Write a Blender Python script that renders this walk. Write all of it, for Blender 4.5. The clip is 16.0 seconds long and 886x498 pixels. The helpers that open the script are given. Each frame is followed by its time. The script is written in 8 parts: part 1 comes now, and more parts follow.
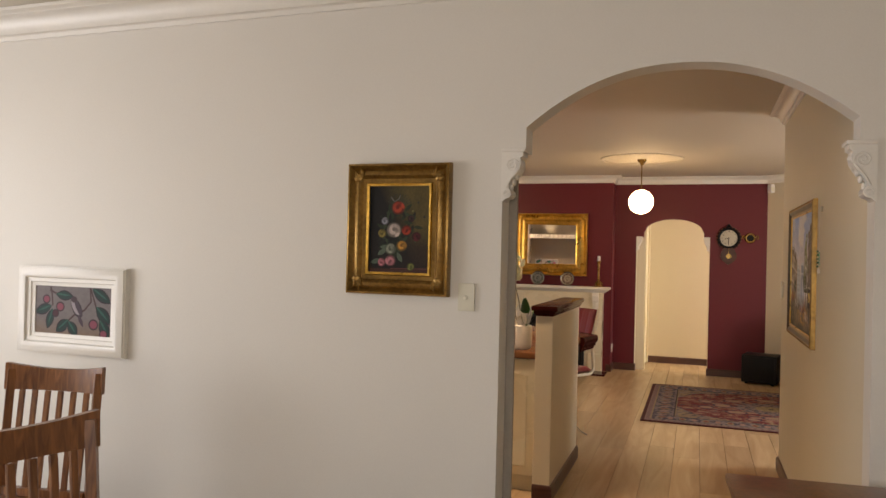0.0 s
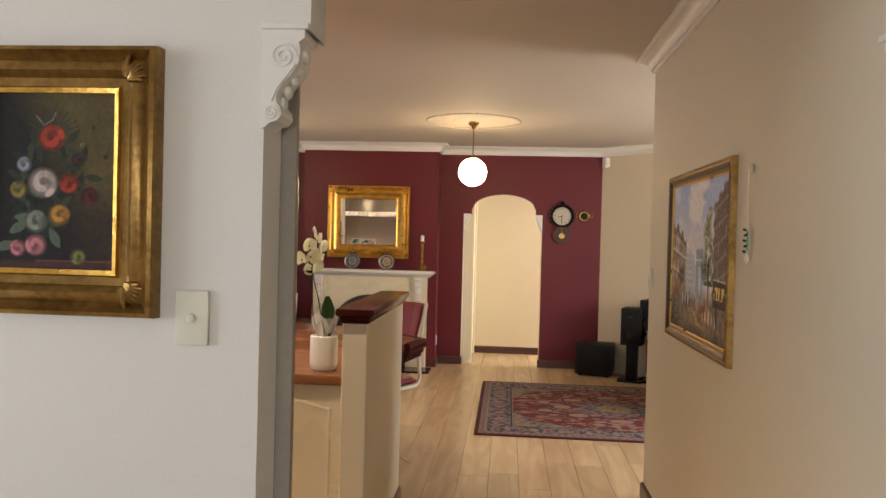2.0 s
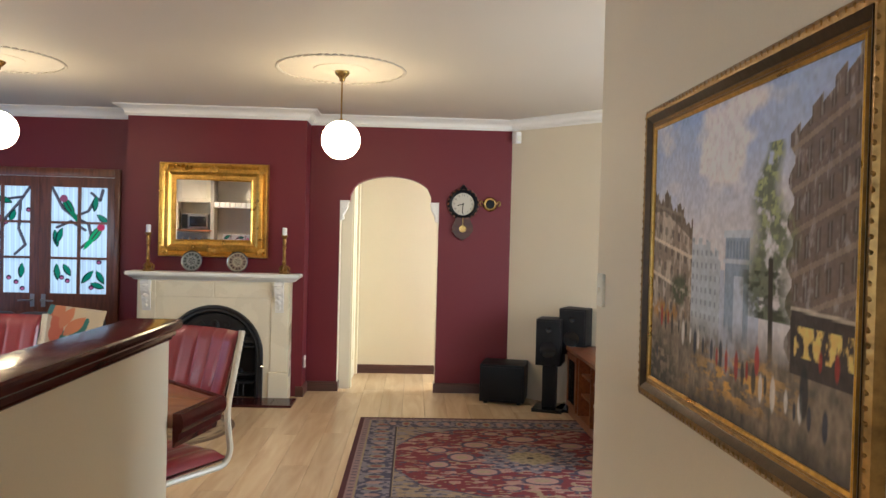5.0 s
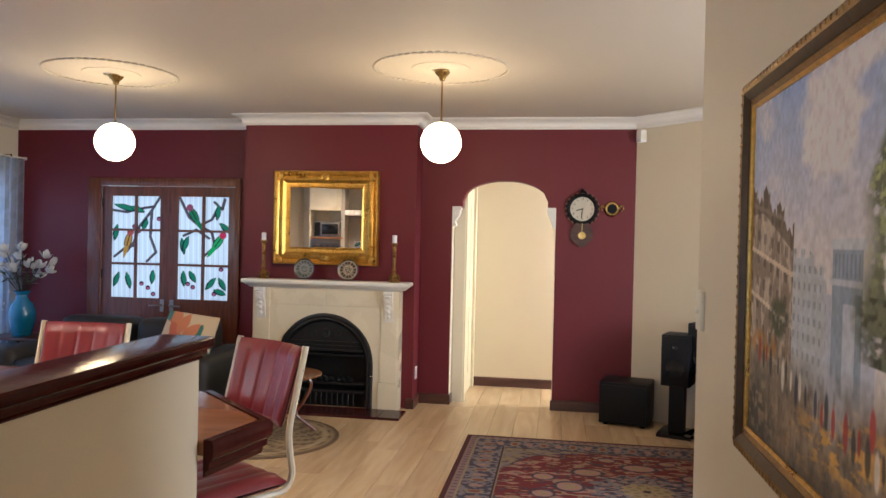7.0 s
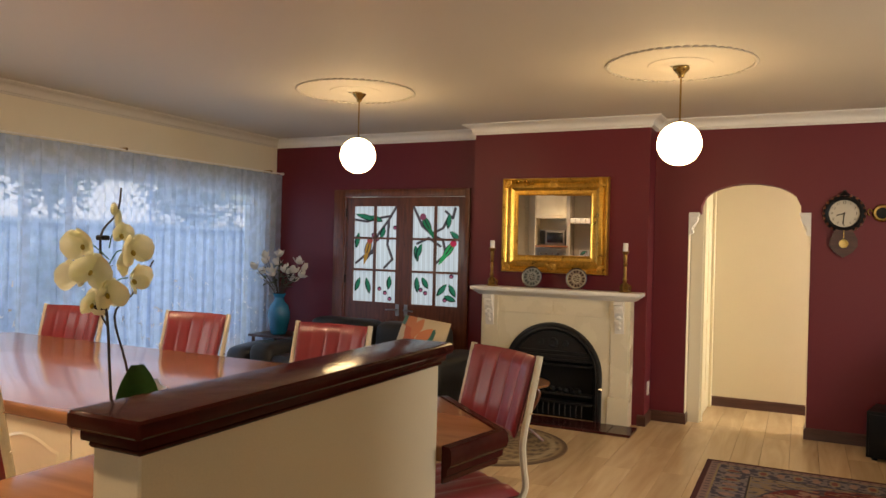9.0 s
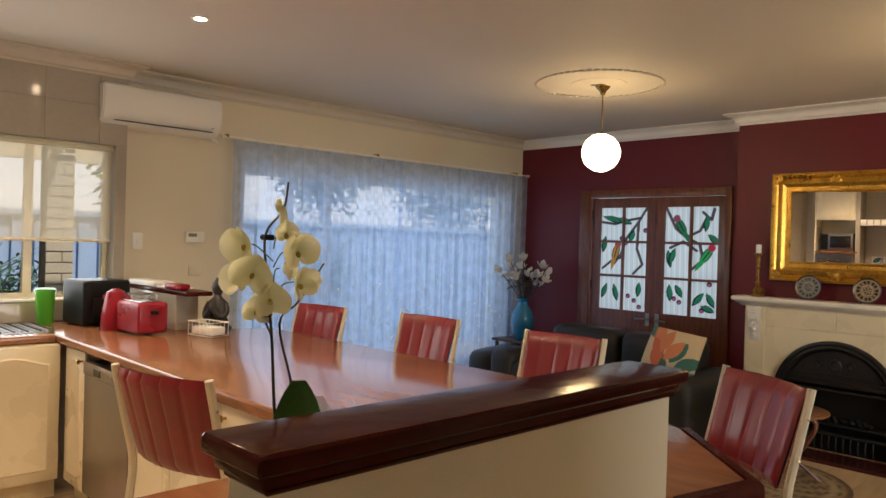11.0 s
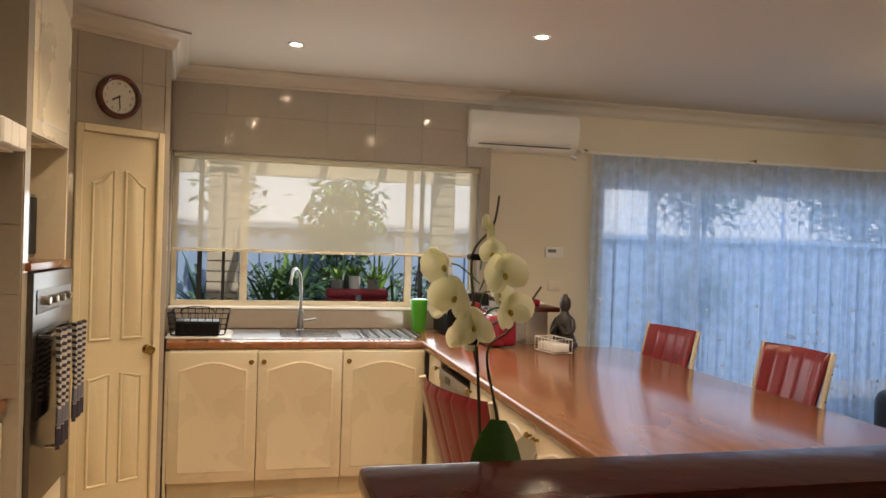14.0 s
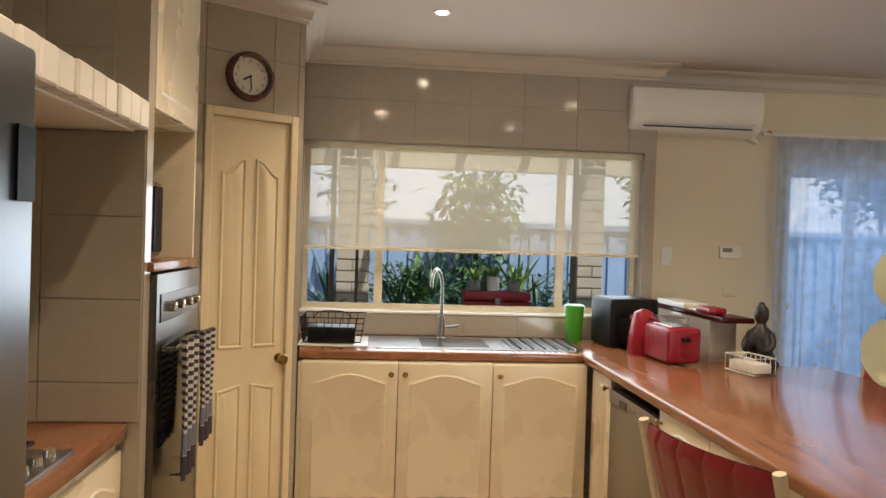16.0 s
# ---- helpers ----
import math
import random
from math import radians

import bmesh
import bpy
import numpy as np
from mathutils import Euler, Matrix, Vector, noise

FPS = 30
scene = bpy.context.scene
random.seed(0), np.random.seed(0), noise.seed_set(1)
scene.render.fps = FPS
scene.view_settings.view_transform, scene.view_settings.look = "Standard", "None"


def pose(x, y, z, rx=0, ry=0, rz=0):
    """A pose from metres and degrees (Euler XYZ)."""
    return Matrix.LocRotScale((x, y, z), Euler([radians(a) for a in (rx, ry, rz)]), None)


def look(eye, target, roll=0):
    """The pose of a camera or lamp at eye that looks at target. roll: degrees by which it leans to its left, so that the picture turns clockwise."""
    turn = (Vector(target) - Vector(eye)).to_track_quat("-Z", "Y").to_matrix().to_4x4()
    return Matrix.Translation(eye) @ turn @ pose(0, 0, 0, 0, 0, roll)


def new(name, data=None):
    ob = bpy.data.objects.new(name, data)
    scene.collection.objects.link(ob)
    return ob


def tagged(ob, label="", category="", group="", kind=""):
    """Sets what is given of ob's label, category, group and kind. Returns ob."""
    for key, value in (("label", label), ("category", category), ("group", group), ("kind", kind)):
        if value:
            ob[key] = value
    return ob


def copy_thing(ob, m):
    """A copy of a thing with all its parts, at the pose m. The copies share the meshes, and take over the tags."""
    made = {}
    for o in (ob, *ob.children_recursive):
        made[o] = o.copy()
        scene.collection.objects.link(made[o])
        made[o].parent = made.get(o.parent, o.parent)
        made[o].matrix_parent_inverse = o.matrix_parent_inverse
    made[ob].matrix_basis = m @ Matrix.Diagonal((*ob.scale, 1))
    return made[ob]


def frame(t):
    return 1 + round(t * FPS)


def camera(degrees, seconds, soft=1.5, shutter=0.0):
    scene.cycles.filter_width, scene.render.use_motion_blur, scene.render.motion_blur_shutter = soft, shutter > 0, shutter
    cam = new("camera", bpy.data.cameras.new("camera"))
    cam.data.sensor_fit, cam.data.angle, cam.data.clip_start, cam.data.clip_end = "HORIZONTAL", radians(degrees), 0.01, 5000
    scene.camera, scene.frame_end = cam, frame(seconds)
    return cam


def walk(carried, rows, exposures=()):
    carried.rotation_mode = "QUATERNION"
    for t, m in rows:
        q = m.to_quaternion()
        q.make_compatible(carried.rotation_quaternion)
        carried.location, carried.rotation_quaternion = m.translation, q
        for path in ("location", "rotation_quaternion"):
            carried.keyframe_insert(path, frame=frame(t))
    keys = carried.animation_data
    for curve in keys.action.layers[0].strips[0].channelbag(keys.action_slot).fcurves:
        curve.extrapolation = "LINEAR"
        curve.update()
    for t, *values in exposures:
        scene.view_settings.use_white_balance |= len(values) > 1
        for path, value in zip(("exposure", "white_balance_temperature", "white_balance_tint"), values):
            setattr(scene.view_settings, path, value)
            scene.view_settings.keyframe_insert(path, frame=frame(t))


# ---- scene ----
cam = camera(62.1, 16.0)
METRES, EYE, TILT, LEAN, TURN = 5.2, 1.5, 0.0, 0.0, 17.5
PATH = [
    (0, (0.832, 2.478, 1.503), (0.178, 4.369, 1.517), 1.4),
    (0.5, (0.761, 2.759, 1.484), (0.211, 4.682, 1.485), 1.4),
    (1, (0.693, 3.127, 1.488), (0.257, 5.079, 1.478), 1.4),
    (1.5, (0.63, 3.533, 1.515), (0.325, 5.51, 1.493), 1.5),
    (2, (0.579, 3.927, 1.507), (0.405, 5.919, 1.477), 1.5),
    (2.5, (0.572, 4.309, 1.491), (0.512, 6.308, 1.455), 1.5),
    (3, (0.581, 4.693, 1.489), (0.6, 6.693, 1.452), 1.6),
    (3.5, (0.607, 5.053, 1.491), (0.677, 7.052, 1.457), 1.6),
    (4, (0.655, 5.322, 1.484), (0.752, 7.32, 1.452), 1.6),
    (4.2, (0.666, 5.424, 1.481), (0.768, 7.421, 1.447), 1.4),
    (6.3, (0.955, 5.995, 1.468), (0.848, 7.992, 1.448), 1.4),
    (6.5, (0.978, 6.025, 1.478), (0.817, 8.018, 1.457), 1.3),
    (7, (1.003, 6.081, 1.487), (0.696, 8.057, 1.466), 1.3),
    (7.5, (0.997, 6.111, 1.487), (0.533, 8.057, 1.469), 1.4),
    (8, (0.989, 6.141, 1.484), (0.372, 8.043, 1.468), 1.4),
    (8.5, (0.98, 6.137, 1.483), (0.224, 7.989, 1.468), 1.4),
    (8.7, (0.951, 6.142, 1.48), (0.148, 7.974, 1.467), 1.4),
    (10.8, (0.873, 6.448, 1.473), (-0.51, 7.893, 1.454), 1.7),
    (11, (0.849, 6.479, 1.476), (-0.586, 7.873, 1.457), 1.7),
    (11.5, (0.816, 6.57, 1.472), (-0.744, 7.822, 1.458), 1.6),
    (12, (0.808, 6.66, 1.498), (-0.862, 7.759, 1.48), 1.7),
    (12.5, (0.823, 6.751, 1.488), (-0.945, 7.687, 1.475), 1.7),
    (12.9, (0.856, 6.801, 1.492), (-0.978, 7.598, 1.479), 1.9),
    (13, (0.839, 6.813, 1.493), (-1.008, 7.579, 1.481), 1.7),
    (13.5, (0.837, 6.834, 1.493), (-1.068, 7.444, 1.481), 1.7),
    (14, (0.835, 6.833, 1.493), (-1.108, 7.307, 1.482), 1.7),
    (14.5, (0.836, 6.828, 1.491), (-1.131, 7.188, 1.479), 1.8),
    (15, (0.749, 6.803, 1.473), (-1.233, 7.072, 1.461), 1.7),
    (15.5, (0.499, 6.733, 1.489), (-1.489, 6.947, 1.468), 1.9),
    (16, (0.218, 6.701, 1.479), (-1.774, 6.876, 1.455), 1.8),
]
walk(cam, [(t, look(eye, target, roll)) for t, eye, target, roll in PATH],
     exposures=[(0, -0.02, 8000, 19), (2.0, 0.36, 7000, 15), (4.0, 0.60, 6000, 8), (6.3, 0.60, 5800, 7), (7.5, 0.37, 6800, 17), (8.5, 0.17, 8100, 15), (11.0, -0.04, 7500, 12), (13.0, -0.14, 7400, 12), (16.0, -0.12, 6700, 9)])

# ---- world and light ----
world = bpy.data.worlds.new("sky")
scene.world = world
world.use_nodes = True
wn = world.node_tree.nodes
sky = wn.new("ShaderNodeTexSky")
sky.sky_type, sky.sun_disc = "NISHITA", False
sky.sun_elevation, sky.sun_rotation = radians(61), radians(63)
wn["Background"].inputs["Strength"].default_value = 0.15
world.node_tree.links.new(sky.outputs[0], wn["Background"].inputs["Color"])
scene.view_settings.exposure = 0.0

CEIL, DCEIL = 2.60, 2.72
WX, CX = -4.22, -4.36          # kitchen window wall, living room side wall
CHY, BWY = 12.45, 12.72   # chimney breast, back wall


def lamp(name, kind, m, power, color=(1, 1, 1), size=0.1, size_y=None, angle=None):
    d = bpy.data.lights.new(name, kind)
    d.energy, d.color = power, color
    if kind == "AREA":
        d.shape, d.size, d.size_y = "RECTANGLE", size, size_y or size
    elif kind == "SUN":
        d.angle = size
    else:
        d.shadow_soft_size = size
    if kind == "SPOT":
        d.spot_size, d.spot_blend = angle, 0.6
    ob = new(name, d)
    ob.matrix_world = m
    return ob


lamp("sun", "SUN", look((-0.5, 6.4, 12), (-4.5, 4.4, 4.0)), 4.5, (1, 0.95, 0.87), radians(0.5))
lamp("slider_daylight", "AREA", look((CX - 0.5, 10.9, 1.25), (0, 10.9, 0.6)), 22, (0.50, 0.72, 1.0), 3.0, 1.9)
lamp("kitchen_blind_daylight", "AREA", look((WX - 0.070, 7.3, 1.55), (0, 7.3, 1.50)), 4.8, (0.84, 0.92, 1.0), 1.95, 0.96)
lamp("kitchen_window_daylight", "AREA", look((WX - 0.014, 7.3, 1.40), (0, 7.3, 1.30)), 15, (0.78, 0.89, 1.0), 1.95, 0.68)
lamp("dining_window_daylight", "AREA", look((-4.35, 3.3, 1.45), (0, 3.3, 1.2)), 80, (0.76, 0.87, 1.0), 2.4, 1.5)
# Fill light in an unseen east opening, added to brighten floor and fireplace.
lamp("living_east_fill_light", "AREA", look((4.33, 9.2, 1.45), (0, 10.2, 0.3)), 78, (0.84, 0.92, 1.0), 1.3, 1.3)
# Fill light from an added, unseen south window, sent through the arch.
lamp("dining_south_fill_light", "AREA", look((0.4, -0.44, 1.5), (0.5, 6, 1.2)), 46, (0.88, 0.94, 1.0), 2.2, 1.4)
# Unseen lamp added inside the hall to brighten it; no window opening there.
lamp("hall_fill_light", "AREA", look((2.9, 13.2, 1.6), (0, 13.3, 1.2)), 68, (0.97, 0.98, 0.93), 0.7, 1.4)
# Last two are unseen, added in the row's spacing to brighten the passage wall.
DOWN = [(-3.40, 6.98), (-2.80, 8.22), (-2.05, 6.70), (-0.70, 6.42), (-1.45, 7.94)]
WARM = (1.0, 0.79, 0.57)

# ---- materials ----


def mat(name, color, rough=0.6, metal=0.0, var=0.0, scale=3.0, fine=60.0, bump=0.0, coat=0.0, **kw):
    m = bpy.data.materials.new(name)
    m.use_nodes = True
    nt = m.node_tree
    b = nt.nodes["Principled BSDF"]
    b.inputs["Base Color"].default_value = (*color, 1)
    b.inputs["Roughness"].default_value = rough
    b.inputs["Metallic"].default_value = metal
    b.inputs["Coat Weight"].default_value = coat
    b.inputs["Coat Roughness"].default_value = 0.08
    for k, v in kw.items():
        b.inputs[k.replace("_", " ")].default_value = v
    if var or bump:
        tc = nt.nodes.new("ShaderNodeTexCoord")
        n1 = nt.nodes.new("ShaderNodeTexNoise")
        n2 = nt.nodes.new("ShaderNodeTexNoise")
        n1.inputs["Scale"].default_value, n2.inputs["Scale"].default_value = scale, fine
        n1.inputs["Detail"].default_value = 4
        n2.inputs["Detail"].default_value = 3
        for n in (n1, n2):
            nt.links.new(tc.outputs["Object"], n.inputs["Vector"])
        if var:
            add = nt.nodes.new("ShaderNodeMath")
            add.operation = "ADD"
            nt.links.new(n1.outputs[0], add.inputs[0])
            nt.links.new(n2.outputs[0], add.inputs[1])
            rmp = nt.nodes.new("ShaderNodeMapRange")
            rmp.inputs[1].default_value, rmp.inputs[2].default_value = 0.6, 1.4
            rmp.inputs[3].default_value, rmp.inputs[4].default_value = 1 - var, 1 + var
            nt.links.new(add.outputs[0], rmp.inputs[0])
            mul = nt.nodes.new("ShaderNodeVectorMath")
            mul.operation = "SCALE"
            mul.inputs[0].default_value = color
            nt.links.new(rmp.outputs[0], mul.inputs["Scale"])
            nt.links.new(mul.outputs[0], b.inputs["Base Color"])
            r2 = nt.nodes.new("ShaderNodeMapRange")
            r2.inputs[3].default_value, r2.inputs[4].default_value = max(0.02, rough - 0.08), min(1, rough + 0.08)
            nt.links.new(n1.outputs[0], r2.inputs[0])
            nt.links.new(r2.outputs[0], b.inputs["Roughness"])
        if bump:
            bp = nt.nodes.new("ShaderNodeBump")
            bp.inputs["Strength"].default_value = bump
            bp.inputs["Distance"].default_value = 0.002
            nt.links.new(n2.outputs[0], bp.inputs["Height"])
            nt.links.new(bp.outputs[0], b.inputs["Normal"])
    return m


def ramp(nt, fac, stops):
    r = nt.nodes.new("ShaderNodeValToRGB")
    e = r.color_ramp.elements
    e[0].position, e[0].color = stops[0][0], (*stops[0][1], 1)
    e[1].position, e[1].color = stops[1][0], (*stops[1][1], 1)
    for p, c in stops[2:]:
        k = e.new(p)
        k.color = (*c, 1)
    nt.links.new(fac, r.inputs[0])
    return r.outputs[0]


def wood(name, a, b_, rough=0.35, axis=1, coat=0.0, stretch=12.0, scale=3.0, per_object=False):
    """Wood with grain along an axis; darker streaks and slow tone changes."""
    m = mat(name, a, rough, coat=coat)
    nt = m.node_tree
    b = nt.nodes["Principled BSDF"]
    tc = nt.nodes.new("ShaderNodeTexCoord")
    mp = nt.nodes.new("ShaderNodeMapping")
    sc = [stretch] * 3
    sc[axis] = 1.0
    mp.inputs["Scale"].default_value = sc
    nt.links.new(tc.outputs["Object"], mp.inputs["Vector"])
    src = mp.outputs[0]
    if per_object:
        oi = nt.nodes.new("ShaderNodeObjectInfo")
        ad = nt.nodes.new("ShaderNodeVectorMath")
        ad.operation = "ADD"
        k = nt.nodes.new("ShaderNodeMath")
        k.operation = "MULTIPLY"
        k.inputs[1].default_value = 57.0
        nt.links.new(oi.outputs["Random"], k.inputs[0])
        nt.links.new(src, ad.inputs[0])
        nt.links.new(k.outputs[0], ad.inputs[1])
        src = ad.outputs[0]
    n = nt.nodes.new("ShaderNodeTexNoise")
    n.inputs["Scale"].default_value, n.inputs["Detail"].default_value, n.inputs["Distortion"].default_value = scale, 8, 1.2
    nt.links.new(src, n.inputs["Vector"])
    col = ramp(nt, n.outputs[0], [(0.30, b_), (0.68, a)])
    if per_object:
        mx = nt.nodes.new("ShaderNodeVectorMath")
        mx.operation = "SCALE"
        r = nt.nodes.new("ShaderNodeMapRange")
        r.inputs[3].default_value, r.inputs[4].default_value = 0.86, 1.1
        nt.links.new(oi.outputs["Random"], r.inputs[0])
        nt.links.new(col, mx.inputs[0])
        nt.links.new(r.outputs[0], mx.inputs["Scale"])
        col = mx.outputs[0]
    nt.links.new(col, b.inputs["Base Color"])
    bp = nt.nodes.new("ShaderNodeBump")
    bp.inputs["Strength"].default_value, bp.inputs["Distance"].default_value = 0.15, 0.001
    nt.links.new(n.outputs[0], bp.inputs["Height"])
    nt.links.new(bp.outputs[0], b.inputs["Normal"])
    return m


def glow(name, color, strength):
    m = bpy.data.materials.new(name)
    m.use_nodes = True
    b = m.node_tree.nodes["Principled BSDF"]
    b.inputs["Base Color"].default_value = (0.8, 0.8, 0.8, 1)
    b.inputs["Emission Color"].default_value = (*color, 1)
    b.inputs["Emission Strength"].default_value = strength
    return m


M_cream = mat("cream_paint", (0.70, 0.625, 0.48), 0.55, var=0.03, scale=1.5, fine=180, bump=0.25)
M_white_wall = mat("off_white_paint", (0.76, 0.74, 0.69), 0.55, var=0.03, scale=1.2, fine=160, bump=0.25)
M_red = mat("burgundy_paint", (0.130, 0.0065, 0.015), 0.50, var=0.08, scale=1.5, fine=150, bump=0.3)
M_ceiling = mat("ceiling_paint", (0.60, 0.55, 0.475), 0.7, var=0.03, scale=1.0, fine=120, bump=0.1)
M_plaster = mat("gloss_white_plaster", (0.80, 0.78, 0.73), 0.35, var=0.03, scale=6, fine=90, bump=0.1)
M_tile = mat("glazed_wall_tile", (0.41, 0.37, 0.315), 0.05, var=0.05, scale=2.0, fine=45, bump=0.12)
M_grout = mat("tile_grout", (0.36, 0.32, 0.27), 0.8, var=0.08, scale=8)
M_cab = mat("cream_cabinet_lacquer", (0.74, 0.67, 0.51), 0.28, var=0.03, scale=3, fine=60, bump=0.03)
M_door = mat("cream_door_enamel", (0.74, 0.66, 0.47), 0.35, var=0.04, scale=3, fine=60, bump=0.06)
M_floor = wood("pale_timber_board", (0.66, 0.49, 0.305), (0.53, 0.37, 0.215), 0.26, axis=1, stretch=9, scale=1.1, per_object=True)
M_floor_base = mat("dark_board_joint", (0.16, 0.10, 0.055), 0.6, var=0.1)
M_skirt = wood("dark_stained_skirting", (0.085, 0.030, 0.020), (0.045, 0.016, 0.010), 0.35, axis=0)
M_cap = mat("mahogany_gloss", (0.050, 0.009, 0.007), 0.16, var=0.25, scale=7, fine=24, bump=0.45)
M_cap.node_tree.nodes["Principled BSDF"].inputs["IOR"].default_value = 1.17
M_top = wood("worktop_veneer", (0.30, 0.130, 0.062), (0.21, 0.084, 0.040), 0.15, axis=0, coat=0.0, stretch=5, scale=2.5)
M_top.node_tree.nodes["Principled BSDF"].inputs["IOR"].default_value = 1.44
M_jarrah = wood("red_brown_timber", (0.20, 0.058, 0.024), (0.095, 0.026, 0.011), 0.3, axis=2, coat=0.2)
M_chairwood = wood("honey_brown_timber", (0.30, 0.120, 0.040), (0.10, 0.030, 0.010), 0.35, axis=2, coat=0.25, stretch=8, scale=5)
M_tv = wood("tv_cabinet_timber", (0.30, 0.105, 0.040), (0.15, 0.045, 0.018), 0.3, axis=1, coat=0.2)
M_leather = mat("burgundy_vinyl", (0.21, 0.014, 0.022), 0.32, var=0.12, scale=8, fine=220, bump=0.25, coat=0.15)
M_frame_cream = mat("cream_metal_tube", (0.62, 0.55, 0.42), 0.35, var=0.08, scale=10)
M_chrome = mat("chrome", (0.75, 0.74, 0.72), 0.12, 1.0)
M_fridge_front = mat("blue_grey_fridge_steel", (0.17, 0.18, 0.20), 0.30, 1.0, var=0.05, scale=3, fine=200, bump=0.04)
M_oven = mat("dark_brushed_steel", (0.17, 0.16, 0.15), 0.30, 1.0, var=0.06, scale=3, fine=200, bump=0.05)
M_steel = mat("brushed_steel", (0.33, 0.32, 0.31), 0.33, 1.0, var=0.06, scale=3, fine=200, bump=0.05)
M_fridge_side = mat("dark_grey_fridge_side", (0.020, 0.017, 0.015), 0.50, var=0.06, scale=3, fine=300, bump=0.3)
M_black = mat("matt_black", (0.008, 0.008, 0.009), 0.45, var=0.15, scale=8)
M_black.node_tree.nodes["Principled BSDF"].inputs["Specular IOR Level"].default_value = 0.2
M_blackgloss = mat("gloss_black", (0.010, 0.010, 0.011), 0.12)
M_iron = mat("cast_iron", (0.018, 0.018, 0.020), 0.38, 0.3, var=0.2, scale=12, fine=90, bump=0.3)
M_gold = mat("antique_gilt", (0.62, 0.36, 0.075), 0.30, 0.85, var=0.35, scale=14, fine=70, bump=0.7)
M_gold_dk = mat("bronzed_gilt", (0.27, 0.155, 0.045), 0.32, 0.8, var=0.45, scale=10, fine=60, bump=0.6)
M_bronze = mat("dark_bronze_paint", (0.060, 0.036, 0.016), 0.35, 0.6, var=0.3, scale=12, fine=60, bump=0.3)
M_brass = mat("aged_brass", (0.42, 0.28, 0.10), 0.25, 1.0, var=0.15, scale=20)
M_mirror = mat("mirror_glass", (0.92, 0.92, 0.92), 0.01, 1.0)
M_plastic = mat("white_plastic", (0.78, 0.77, 0.73), 0.3, var=0.02)
M_ivory = mat("ivory_plastic", (0.74, 0.72, 0.60), 0.35, var=0.02)
M_redplastic = mat("gloss_red_plastic", (0.27, 0.008, 0.022), 0.28, var=0.05)
M_ceramic = mat("white_ceramic", (0.80, 0.79, 0.76), 0.25, var=0.03)
M_sofa = mat("black_leather", (0.014, 0.012, 0.011), 0.55, var=0.2, scale=6, fine=120, bump=0.5)
M_globe = glow("opal_glass_lit", (1.0, 0.75, 0.42), 19.0)
M_down = glow("downlight_lit", (1.0, 0.82, 0.58), 260.0)
M_glass = mat("clear_glass", (1, 1, 1), 0.0, Transmission_Weight=1.0, IOR=1.45)

# ---- mesh tools ----


def box(bm, x0, x1, y0, y1, z0, z1, bevel=0.0, seg=2, m=None):
    r = bmesh.ops.create_cube(bm, size=1.0)
    vs = r["verts"]
    t = Matrix.Translation(((x0 + x1) / 2, (y0 + y1) / 2, (z0 + z1) / 2)) @ Matrix.Diagonal((abs(x1 - x0), abs(y1 - y0), abs(z1 - z0), 1))
    bmesh.ops.transform(bm, matrix=(m @ t) if m else t, verts=vs)
    if bevel:
        es = list({e for v in vs for e in v.link_edges})
        bmesh.ops.bevel(bm, geom=es, offset=bevel, segments=seg, affect="EDGES", profile=0.6)
    return bm


def prism(bm, pts, axis, a0, a1, m=None):
    """A polygon in the plane across the axis, drawn out from a0 to a1. pts: the two other coordinates in x, y, z order."""
    def put(p, a):
        v = [p[0], p[1]]
        v.insert(axis, a)
        return (m @ Vector(v)) if m else Vector(v)
    lo = [bm.verts.new(put(p, a0)) for p in pts]
    hi = [bm.verts.new(put(p, a1)) for p in pts]
    fs = [bm.faces.new(lo), bm.faces.new(hi[::-1])]
    n = len(pts)
    for i in range(n):
        fs.append(bm.faces.new((lo[i], hi[i], hi[(i + 1) % n], lo[(i + 1) % n])))
    bmesh.ops.recalc_face_normals(bm, faces=fs)
    return bm


def lathe(bm, prof, n=24, m=None, closed=False):
    """prof: (radius, z) from bottom to top."""
    m = m or Matrix()
    rings = []
    for r, z in prof:
        if r < 1e-5:
            rings.append([bm.verts.new(m @ Vector((0, 0, z)))])
        else:
            rings.append([bm.verts.new(m @ Vector((r * math.cos(2 * math.pi * i / n), r * math.sin(2 * math.pi * i / n), z))) for i in range(n)])
    for a, b in zip(rings, rings[1:]):
        for i in range(n):
            j = (i + 1) % n
            if len(a) == 1 and len(b) == 1:
                continue
            if len(a) == 1:
                bm.faces.new((a[0], b[j], b[i]))
            elif len(b) == 1:
                bm.faces.new((a[i], a[j], b[0]))
            else:
                bm.faces.new((a[i], a[j], b[j], b[i]))
    for ring, flip in ((rings[0], True), (rings[-1], False)):
        if len(ring) > 1 and not closed:
            bm.faces.new(ring[::-1] if flip else ring)
    return bm


